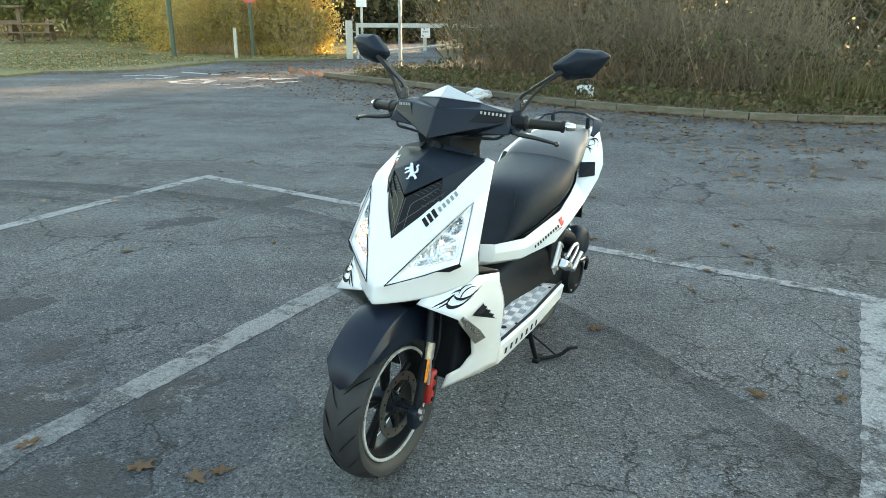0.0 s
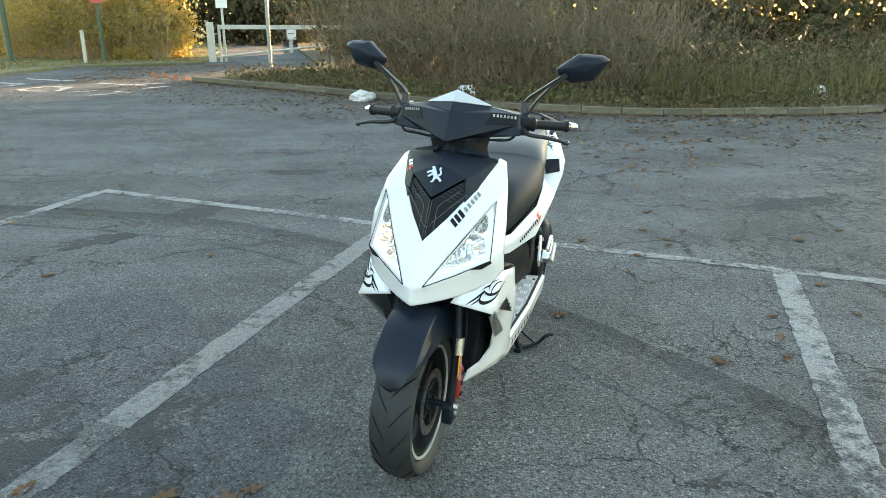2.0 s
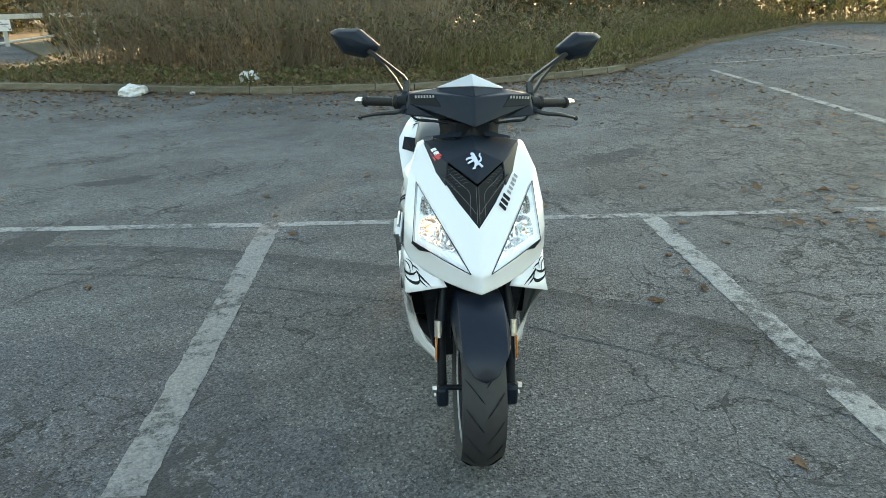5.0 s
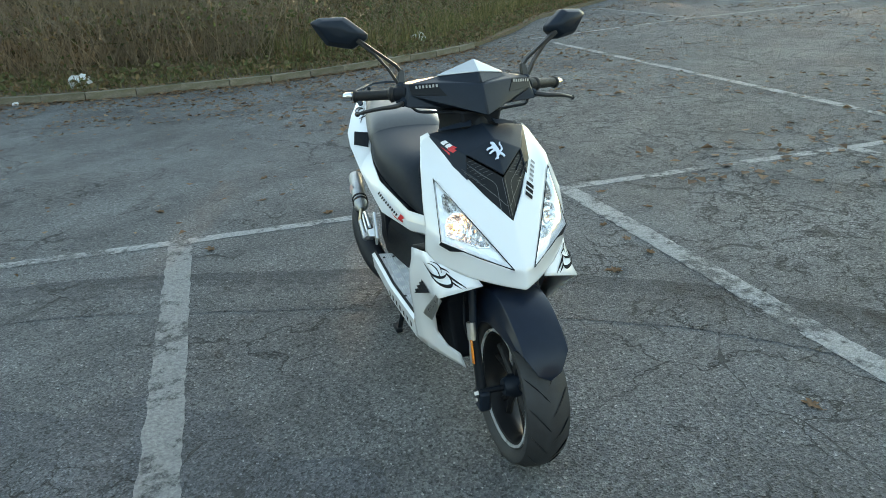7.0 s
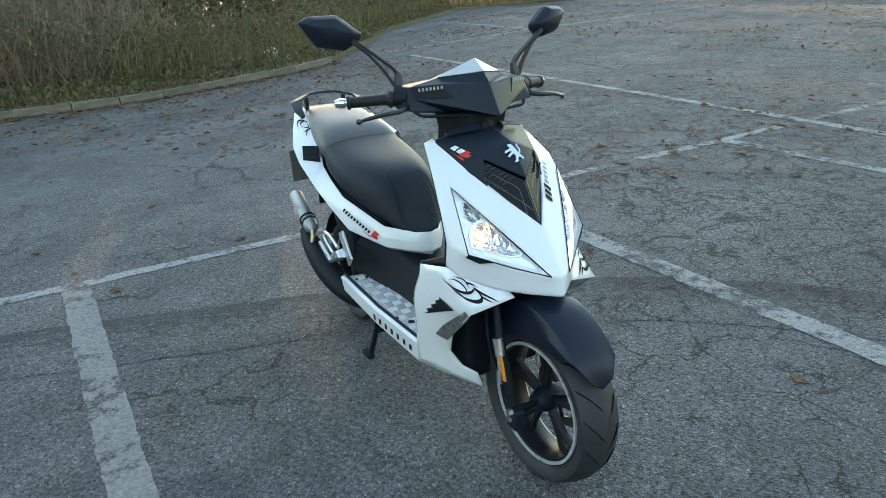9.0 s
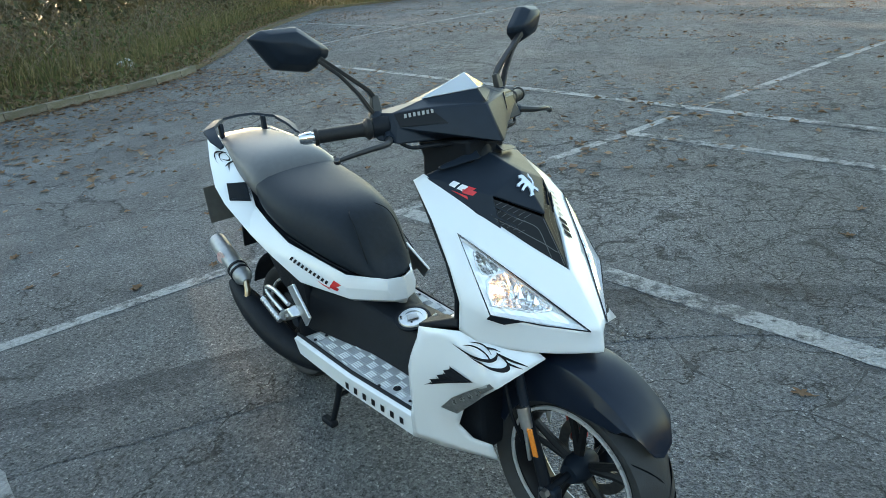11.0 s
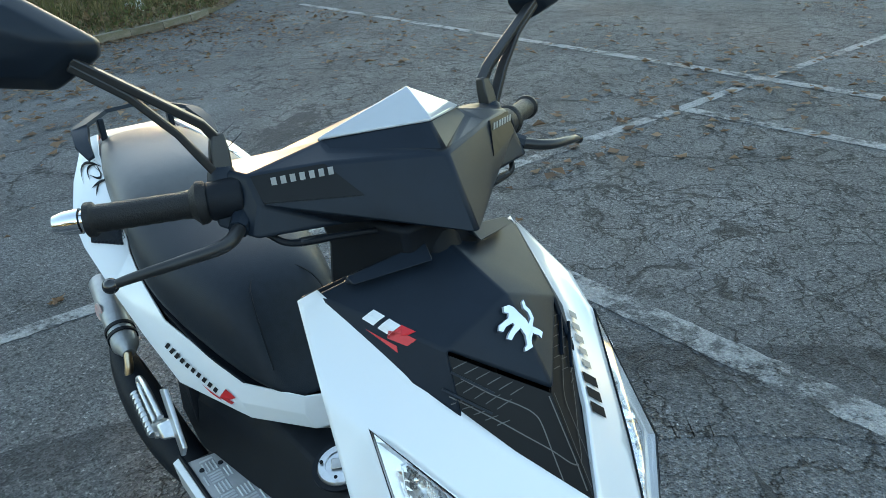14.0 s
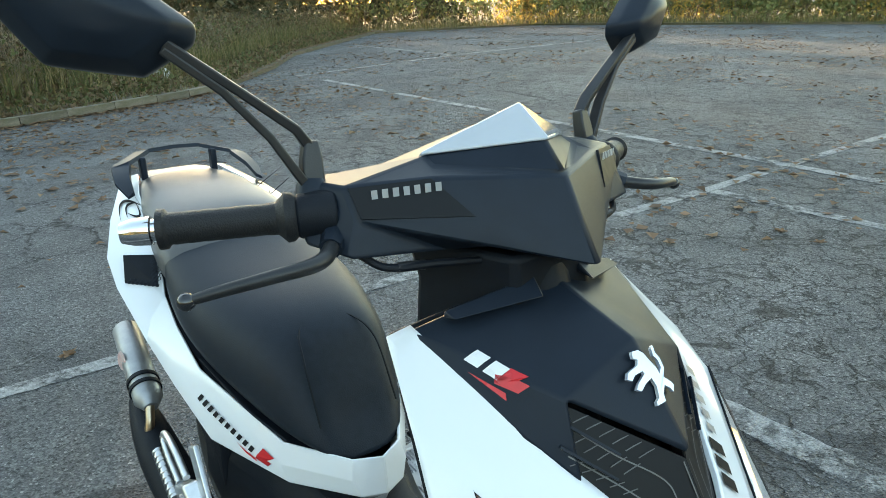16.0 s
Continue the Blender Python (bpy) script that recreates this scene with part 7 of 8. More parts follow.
def seat():
    """Stepped two-part saddle with a narrow nose."""
    secs = []
    rows = ((-0.725, 0.040, 0.655, 0.600), (-0.742, 0.072, 0.700, 0.600), (-0.780, 0.102, 0.757, 0.606), (-0.835, 0.130, 0.802, 0.622), (-0.92, 0.154, 0.832, 0.650), (-1.02, 0.180, 0.848, 0.688), (-1.12, 0.184, 0.866, 0.728), (-1.19, 0.180, 0.893, 0.760), (-1.25, 0.172, 0.922, 0.800), (-1.34, 0.160, 0.945, 0.842), (-1.45, 0.144, 0.958, 0.885), (-1.56, 0.122, 0.965, 0.918), (-1.64, 0.088, 0.960, 0.930))
    def ring_at(u, w, t, b, lean=0.0):
        h = t - b
        return [(u - 0.06 * (zz - 0.5) * (1 if u > -0.8 else 0) + lean * (zz - 0.4), y * w, b + h * zz) for y, zz in ((-1.0, 0.0), (-1.03, 0.35), (-0.95, 0.72), (-0.72, 0.93), (-0.36, 1.0), (0, 1.01), (0.36, 1.0), (0.72, 0.93), (0.95, 0.72), (1.03, 0.35), (1.0, 0.0))]

    rows = tuple((u, w + 0.005, t, b - 0.008) for u, w, t, b in rows)
    front = [ring_at(*r) for r in rows[:7]]
    front += [ring_at(-1.185, 0.184, 0.888, 0.752, -0.06), ring_at(-1.225, 0.176, 0.900, 0.775, -0.09), ring_at(-1.245, 0.160, 0.880, 0.790, -0.08)]
    st = part("seat", loft(front), M_SEAT, scooter, "black vinyl front saddle", angle=60, sub=2)
    back = [ring_at(-1.18, 0.170, 0.872, 0.770)] + [ring_at(*r) for r in rows[8:]]
    part("pillion_pad", loft(back), M_PILLION, scooter, "dark grey vinyl pillion pad", angle=60, sub=2)
    # piped seams
    for s in (RIGHT, LEFT):
        part("seam", tube(curve_points([(-0.775, 0.132 * s, 0.640), (-0.88, 0.163 * s, 0.672), (-1.03, 0.184 * s, 0.712)], 8), 0.0022, 5), M_DARK, st)
        part("seam", tube(curve_points([(-0.742, 0.080 * s, 0.660), (-0.800, 0.075 * s, 0.768), (-0.855, 0.052 * s, 0.802), (-0.872, 0.0, 0.810)], 8), 0.0018, 5), M_DARK, st)
    part("seat_base", loft([[(u - 0.004, -w * 0.90, b - 0.02), (u - 0.004, w * 0.90, b - 0.02), (u, w * 0.97, b + 0.006), (u, -w * 0.97, b + 0.006)] for u, w, t, b in rows[1:-1]]), M_DARK, st, angle=30)


def side_panel(s):
    """White band that rises from the seat's nose to the tail, with its air scoop."""
    up = [(-0.664, 0.0, 0.611), (-0.690, 0.050, 0.611), (-0.800, 0.128, 0.622), (-1.028, 0.190, 0.694), (-1.150, 0.188, 0.742), (-1.245, 0.176, 0.775), (-1.318, 0.154, 0.852), (-1.410, 0.147, 0.905), (-1.510, 0.132, 0.942), (-1.620, 0.100, 0.965)]
    lo = [(-0.655, 0.0, 0.541), (-0.672, 0.045, 0.541), (-0.795, 0.125, 0.537), (-0.955, 0.206, 0.578), (-1.090, 0.224, 0.640), (-1.200, 0.238, 0.700), (-1.320, 0.254, 0.786), (-1.380, 0.252, 0.838), (-1.480, 0.212, 0.895), (-1.630, 0.142, 0.952)]
    bm = bmesh.new()
    a = [bm.verts.new((x, y * s, z)) for x, y, z in up]
    m = [bm.verts.new(Vector(((p[0] + q[0]) / 2 , ((p[1] + q[1]) / 2 + 0.010) * s if i else 0, (p[2] + q[2]) / 2))) for i, (p, q) in enumerate(zip(up, lo))]
    b = [bm.verts.new((x, y * s, z)) for x, y, z in lo]
    w = [bm.verts.new((x - 0.01, max(0, y - 0.03) * s, z - 0.022)) for x, y, z in lo]
    for r, q in ((a, m), (m, b), (b, w)):
        for i in range(len(r) - 1):
            bm.faces.new((r[i], r[i + 1], q[i + 1], q[i]))
    outward(bm, (-1.1, 0, 0.72))
    side_tris = triangles(bm)
    p = part("side_panel", bm, M_WHITE, scooter, "white side panel sweeping up from seat nose to tail", angle=32, thick=0.006, bevel=0.004)
    # lettering bars and a red flash
    fr = plane_frame((-1.000, 0.214 * s, 0.648), (-0.840, 0.174 * s, 0.578), (-1.0, 0.206 * s, 0.69), 0.004, (0, s, 0.3)) if s < 0 else plane_frame((-0.840, 0.176 * s, 0.574), (-1.000, 0.216 * s, 0.642), (-0.84, 0.168 * s, 0.61), 0.004, (0, s, 0.3))
    row_of("model_bar", bars(10, 0.168, 0.0125, 0.2, 0.44), fr, side_tris, M_DECAL, p, "black bar of lettering")
    x0 = 0.172
    part("model_flash", drape(fr, [[(x0, -0.004), (x0 + 0.028, -0.004), (x0 + 0.034, 0.010), (x0 + 0.024, 0.010), (x0 + 0.036, 0.026), (x0 + 0.006, 0.026), (x0 + 0.016, 0.014), (x0 + 0.002, 0.010)], [(x0 - 0.05, -0.006), (x0 + 0.005, -0.012), (x0, -0.005)]], side_tris), M_DECALRED, p, "red angular numeral-like flash", angle=0)
    # air scoop: dark honeycomb in a recess that looks ahead
    C = [Vector((-1.262, 0.178 * s, 0.784)), Vector((-1.312, 0.160 * s, 0.846)), Vector((-1.342, 0.226 * s, 0.851)), Vector((-1.314, 0.238 * s, 0.792))]
    n = (C[1] - C[0]).cross(C[3] - C[0]).normalized()
    n = n if n.y * s > 0 or n.x > 0 else -n
    mid = sum(C, Vector()) / 4
    bm = poly([mid + (q - mid) * 0.92 + n * 0.006 for q in C], [(0, 1, 2, 3)])
    vent = part("air_scoop", bm, M_DARK, p, "black honeycomb air scoop", angle=0, thick=0.006)
    fr = (C[0] + n * 0.0075, (C[3] - C[0]).normalized(), ((C[1] - C[0]) - (C[3] - C[0]).normalized() * (C[1] - C[0]).dot((C[3] - C[0]).normalized())).normalized(), n)
    bm = bmesh.new()
    hexes = []
    for i in range(9):
        for j in range(9):
            x, y = 0.006 + i * 0.0088 + (j % 2) * 0.0044, 0.005 + j * 0.0076
            if x < 0.072 and y < 0.064:
                for k in range(6):
                    a0, a1 = math.pi / 6 + k * math.pi / 3, math.pi / 6 + (k + 1) * math.pi / 3
                    ri, ro = 0.0036, 0.0046
                    hexes.append([(x + math.cos(a0) * ri, y + math.sin(a0) * ri), (x + math.cos(a0) * ro, y + math.sin(a0) * ro), (x + math.cos(a1) * ro, y + math.sin(a1) * ro), (x + math.cos(a1) * ri, y + math.sin(a1) * ri)])
    part("honeycomb", flat(fr, hexes, 0.0015, bm), M_BLACK, vent, angle=0)
    # tribal mark above the scoop
    fr = skew(0.18, s, FROM_FRONT)
    blades = []
    for a, c, b, t in (((-1.383, 0.982), (-1.560, 0.950), (-1.470, 0.872), 0.012), ((-1.420, 0.975), (-1.500, 0.935), (-1.440, 0.900), 0.010), ((-1.440, 0.975), (-1.330, 0.940), (-1.460, 0.915), 0.010), ((-1.345, 0.962), (-1.395, 0.925), (-1.425, 0.880), 0.010), ((-1.390, 0.925), (-1.400, 0.895), (-1.395, 0.868), 0.008)):
        blades.append(swoosh(a, c, b, t))
    for blade in blades:
        part("tribal_blade", drape(fr, blade, side_tris, 0.003), M_DECAL, p, "small blade of a black tribal sticker", angle=0)

def tail():
    """Rear lamp, grab rail and the piece that closes the tail."""
    part("tail_cap", loft([[(-1.60, -0.115, 0.905), (-1.60, 0.115, 0.905), (-1.60, 0.104, 0.958), (-1.60, -0.104, 0.958)], [(-1.70, -0.075, 0.925), (-1.70, 0.075, 0.925), (-1.69, 0.07, 0.955), (-1.69, -0.07, 0.955)]]), M_WHITE, scooter, "white tail cap", bevel=0.008)
    part("tail_light", loft([[(-1.58, -0.146, 0.895), (-1.58, -0.128, 0.944), (-1.58, 0.128, 0.944), (-1.58, 0.146, 0.895)], [(-1.735, -0.095, 0.895), (-1.735, -0.08, 0.935), (-1.735, 0.08, 0.935), (-1.735, 0.095, 0.895)]]), M_REDLENS, scooter, "red tail lamp", bevel=0.006)
    hold = part("plate_holder", loft([[(-1.56, -0.09, 0.87), (-1.56, 0.09, 0.87), (-1.52, 0.09, 0.80), (-1.52, -0.09, 0.80)], [(-1.665, -0.085, 0.66), (-1.665, 0.085, 0.66), (-1.645, 0.085, 0.66), (-1.645, -0.085, 0.66)]]), M_DARK, scooter, "black plate holder", bevel=0.006)
    part("number_plate", box((-1.668, -0.055, 0.69), (0.004, 0.24, 0.145), m=Matrix.Translation((-1.668, 0, 0.69)) @ Matrix.Rotation(-0.12, 4, "Y") @ Matrix.Translation((1.668, 0, -0.69))), M_DARKPLATE, hold, "back of a dull grey number plate", bevel=0.001)
    # flat, cornered rail whose tips droop outwards
    half = [(-1.470, 0.158, 0.948), (-1.520, 0.160, 0.972), (-1.580, 0.146, 0.996), (-1.590, 0.142, 0.999), (-1.642, 0.078, 1.014), (-1.648, 0.070, 1.015)]
    path = [Vector((x, -y, z)) for x, y, z in half] + [Vector((-1.656, 0, 1.017))] + [Vector(p) for p in half[::-1]]
    secs = []
    for i, p in enumerate(path):
        d = (path[min(i + 1, len(path) - 1)] - path[max(i - 1, 0)]).normalized()
        q = d.cross(Vector((0, 0, 1))).normalized()
        k = (0.35, 0.8, 1.0)[min(2, i, len(path) - 1 - i)]
        secs.append([p - q * 0.024 * k + Vector((0, 0, -0.009)), p - q * 0.023 * k + Vector((0, 0, -0.003)), p + q * 0.018 * k + Vector((0, 0, 0.007)), p + q * 0.022 * k + Vector((0, 0, -0.002))])
    rail = part("grab_rail", loft(secs), M_BLACK, scooter, "black pillion grab rail", angle=20, bevel=0.002)
    for s in (RIGHT, LEFT):
        part("rail_stay", box((-1.605, 0.090 * s, 0.978), (0.022, 0.016, 0.06)), M_BLACK, rail, bevel=0.004)


def handlebar():
    """Faceted bar cover with visor, grips, levers and mirrors, turned and tilted a touch."""
    cover_m = Matrix.Translation((-0.36, 0, 1.12)) @ pose(0, 0, 0, -0.9, 0, 1.2) @ Matrix.Translation((0.36, 0, -1.12))
    P = {"ap": (-0.355, 0, 1.252), "fr": (-0.309, 0, 1.219), "cr": (-0.279, 0, 1.187), "bo": (-0.224, 0, 1.097), "co": (-0.384, 0.114, 1.204), "cl": (-0.368, 0.114, 1.194),
         "pt": (-0.304, 0.101, 1.150), "pi": (-0.346, 0.131, 1.189), "po": (-0.388, 0.213, 1.182), "pl": (-0.370, 0.208, 1.150), "st": (-0.446, 0.230, 1.182), "cw": (-0.358, 0.226, 1.116), "cb": (-0.405, 0.250, 1.124), "ml": (-0.290, 0.092, 1.121), "mr": (-0.338, 0.118, 1.110),
         "bk": (-0.450, 0.0, 1.188), "bc": (-0.462, 0.130, 1.180), "bs": (-0.480, 0.214, 1.176), "bl": (-0.46, 0.20, 1.110), "ub": (-0.40, 0.0, 1.075), "uc": (-0.40, 0.12, 1.095)}
    bm = named(P, ["fr co cl cr", "cr cl pi", "cr pi pt bo", "pt pl ml bo", "co po pi cl", "pi po pl pt", "co bc st po", "ap bk bc co", "po st cw pl", "st cb cw", "st bs cb", "bc bs st", "bs bl cb", "bk ub uc bc", "bc uc bl bs", "ml pl mr", "pl cw mr", "bo ml mr uc ub", "mr cw uc", "cw cb bl uc"], both=True)
    bm.transform(cover_m)
    outward(bm, (-0.38, 0, 1.15))
    cover = part("handlebar_cover", bm, M_BLACK, scooter, "faceted satin black handlebar cover", angle=25, bevel=0.0045, segs=3)
    V = {"ap": (-0.355, 0, 1.2565), "fr": (-0.307, 0, 1.2225), "co": (-0.387, 0.1155, 1.2075), "bk": (-0.425, 0.0, 1.212), "bc": (-0.420, 0.100, 1.192)}
    bm = named(V, ["ap fr co", "ap co bc bk"], both=True)
    bm.transform(cover_m)
    outward(bm, (-0.36, 0, 1.1))
    part("visor", bm, M_VISOR, cover, "glossy pale grey visor wedge", angle=15, thick=0.005, bevel=0.002)
    for s in (RIGHT, LEFT):
        def w(p):
            return cover_m @ Vector((p[0], p[1] * s, p[2]))
        # name panel: darker gloss inset and plain bars
        q = [w(P[k]) for k in ("pi", "po", "pl", "pt")]
        c = sum(q, Vector()) / 4
        n = (q[2] - q[0]).cross(q[3] - q[1]).normalized()
        n = n if n.x > 0 else -n
        proud = max((v - c).dot(n) for v in q) + 0.0012
        q = [v + n * (proud - (v - c).dot(n)) for v in q]
        m = sum(q, Vector()) / 4
        bm = poly([m + (v - m) * 0.93 for v in q], [(0, 1, 2, 3)])
        for f in bm.faces:
            f.normal_update()
            if f.normal.dot(n) < 0:
                f.normal_flip()
        np_ = part("name_panel", bm, M_PANEL, cover, "gloss black name panel", angle=0, thick=0.006)
        ends = (q[1].lerp(q[2], 0.44), q[0].lerp(q[3], 0.31))
        a, b = (ends[0].lerp(ends[1], 0.22), ends[1]) if s < 0 else (ends[1].lerp(ends[0], 0.10), ends[0])
        fr = plane_frame(a, b, a + Vector((0, 0, 0.02)), 0.0008, n)
        for shape in bars(7, (b - a).length * 0.98, 0.0092, 0.0, 0.44):
            part("name_bar", flat(fr, [shape], 0.0006), M_NAMEGREY, np_, "small white bar of lettering", angle=0)
        # grip, flange, bar end
        gi, go = w((-0.430, 0.254, 1.149)), w((-0.490, 0.364, 1.142))
        d = (go - gi).normalized()
        go = gi + d * (go - gi).length
        prof = [(-0.012, 0.0), (-0.012, 0.018), (-0.004, 0.0255), (0.003, 0.0262), (0.007, 0.022), (0.012, 0.0172)]
        L = (go - gi).length
        for k in range(7):
            h = 0.022 + (L - 0.034) * k / 6
            prof += [(h, 0.0166), (h + 0.003, 0.0161)]
        prof += [(L - 0.007, 0.0170), (L - 0.004, 0.0205), (L + 0.003, 0.0205), (L + 0.004, 0.0)]
        grip = part("grip", lathe(prof, gi, d, 24), M_GRIP, scooter, "ribbed black rubber grip")
        part("bar_end", lathe([(0, 0), (0.0, 0.0115), (0.006, 0.0115), (0.007, 0.0150), (0.024, 0.0140), (0.036, 0.0105), (0.036, 0.0)], go + d * 0.003, d, 24), M_CHROME, grip, "bright tapered bar-end weight")
        part("switch_pod", tube([gi - d * 0.050, gi - d * 0.030, gi - d * 0.008], [0.026, 0.0255, 0.023], 16), M_DARK, scooter, bevel=0.003)
        # lever
        pts = curve_points([w((-0.385, 0.228, 1.128)), w((-0.350, 0.265, 1.124)), w((-0.352, 0.315, 1.120)), w((-0.374, 0.360, 1.109)), w((-0.386, 0.382, 1.102))], 6)
        lever = part("brake_lever", tube(pts, [0.0088 - 0.0040 * i / (len(pts) - 1) for i in range(len(pts))], 14), M_STALK, scooter, "black brake lever")
        bm = bmesh.new()
        bmesh.ops.create_icosphere(bm, subdivisions=3, radius=0.0088, matrix=Matrix.Translation(pts[-1]))
        part("lever_ball", bm, M_GLOSSBLACK, lever)
        part("lever_perch", tube([w((-0.40, 0.215, 1.135)), w((-0.375, 0.238, 1.126))], [0.016, 0.012], 8), M_BLACK, lever)
        part("cable", tube(curve_points([w((-0.372, 0.205, 1.112)), w((-0.352, 0.185, 1.100)), w((-0.335, 0.13, 1.098)), w((-0.32, 0.05, 1.090))], 6), 0.0045, 8), M_DARK, lever, "black brake cable")
        part("cable_sleeve", tube([w((-0.349, 0.175, 1.099)), w((-0.341, 0.145, 1.098))], 0.0055, 12), M_STALK, lever)
        # mirror: twin-blade stalk and shell
        head = [(-0.492, 0.362, 1.290), (-0.478, 0.316, 1.320), (-0.476, 0.313, 1.338), (-0.497, 0.380, 1.390), (-0.520, 0.458, 1.388), (-0.529, 0.487, 1.373), (-0.515, 0.440, 1.303)]
        hv = [w(p) for p in head]
        hc = sum(hv, Vector()) / len(hv)
        fwd = Vector((0.88, 0.30 * s, 0.12)).normalized()
        bm = bmesh.new()
        r0 = [bm.verts.new(v - fwd * 0.010) for v in hv]
        r1 = [bm.verts.new(v + fwd * 0.010) for v in hv]
        r2 = [bm.verts.new(hc + (v - hc) * 0.72 + fwd * 0.034) for v in hv]
        r3 = [bm.verts.new(hc + (v - hc) * 0.32 + fwd * 0.044) for v in hv]
        for r, q in ((r0, r1), (r1, r2), (r2, r3)):
            for i in range(7):
                bm.faces.new((r[i], r[(i + 1) % 7], q[(i + 1) % 7], q[i]))
        bm.faces.new(r3)
        outward(bm, hc)
        mir = part("mirror", bm, M_BLACK, scooter, "black angular rear-view mirror", angle=60, bevel=0.007, sub=1)
        bm = poly([hc + (v - hc) * 0.97 - fwd * 0.008 for v in hv], [tuple(range(7))])
        for f in bm.faces:
            if f.normal.dot(fwd) > 0:
                f.normal_flip()
        part("mirror_glass", bm, M_MIRROR, mir, "silvered mirror glass", angle=0, thick=0.002)
        # stalk: an upright foot that bends over into two flat blades with a slot between them
        foot, elbow, top = w((-0.436, 0.222, 1.176)), w((-0.447, 0.216, 1.222)), w((-0.466, 0.350, 1.322))
        ahead = (Vector((0.95, 0.18 * s, 0)) - Vector((0, 0, 0.1))).normalized()

        def blade(path, sizes):
            """A bar of rectangular section; sizes are (across, deep) at each point."""
            secs = []
            for k, p in enumerate(path):
                d = (path[min(k + 1, len(path) - 1)] - path[max(k - 1, 0)]).normalized()
                q = d.cross(ahead).normalized()
                f = q.cross(d)
                a, b = sizes[k]
                secs.append([p + q * a + f * b, p - q * a + f * b, p - q * a - f * b, p + q * a - f * b])
            return loft(secs)
        stalk = part("mirror_stalk", blade([foot, foot.lerp(elbow, 0.6), elbow], [(0.0125, 0.010), (0.011, 0.009), (0.0075, 0.008)]), M_STALK, mir, "slotted black mirror stalk", angle=30, bevel=0.0025)
        rise = Vector((0, -0.001 * s, 0.002))
        part("stalk_blade", blade([elbow - Vector((0, 0, 0.008)), elbow.lerp(top, 0.12) + rise, elbow.lerp(top, 0.55) + rise, top + rise * 0.3], [(0.0060, 0.0085), (0.0052, 0.0085), (0.0046, 0.0075), (0.0052, 0.006)]), M_STALK, stalk, angle=30, bevel=0.0018)
        part("stalk_blade", blade([foot + Vector((0, 0.008 * s, 0.004)), foot.lerp(elbow.lerp(top, 0.62), 0.5), elbow.lerp(top, 0.62) - rise * 3, top - rise * 2.5], [(0.0050, 0.0085), (0.0044, 0.008), (0.0042, 0.007), (0.0042, 0.006)]), M_STALK, stalk, angle=30, bevel=0.0018)
        part("stalk_base", lathe([(-0.012, 0.0), (-0.012, 0.019), (0.002, 0.017), (0.008, 0.013), (0.008, 0.0)], foot, (elbow - foot), 16), M_BLACK, mir)
    part("neck", loft([[(-0.275, -0.055, 0.99), (-0.275, 0.055, 0.99), (-0.40, 0.118, 0.985), (-0.40, -0.118, 0.985)], [(-0.285, -0.06, 1.06), (-0.285, 0.06, 1.06), (-0.41, 0.106, 1.055), (-0.41, -0.106, 1.055)], [(-0.28, -0.07, 1.105), (-0.28, 0.07, 1.105), (-0.42, 0.115, 1.105), (-0.42, -0.115, 1.105)]]), M_DARK, scooter, "black steering neck shroud", bevel=0.008)


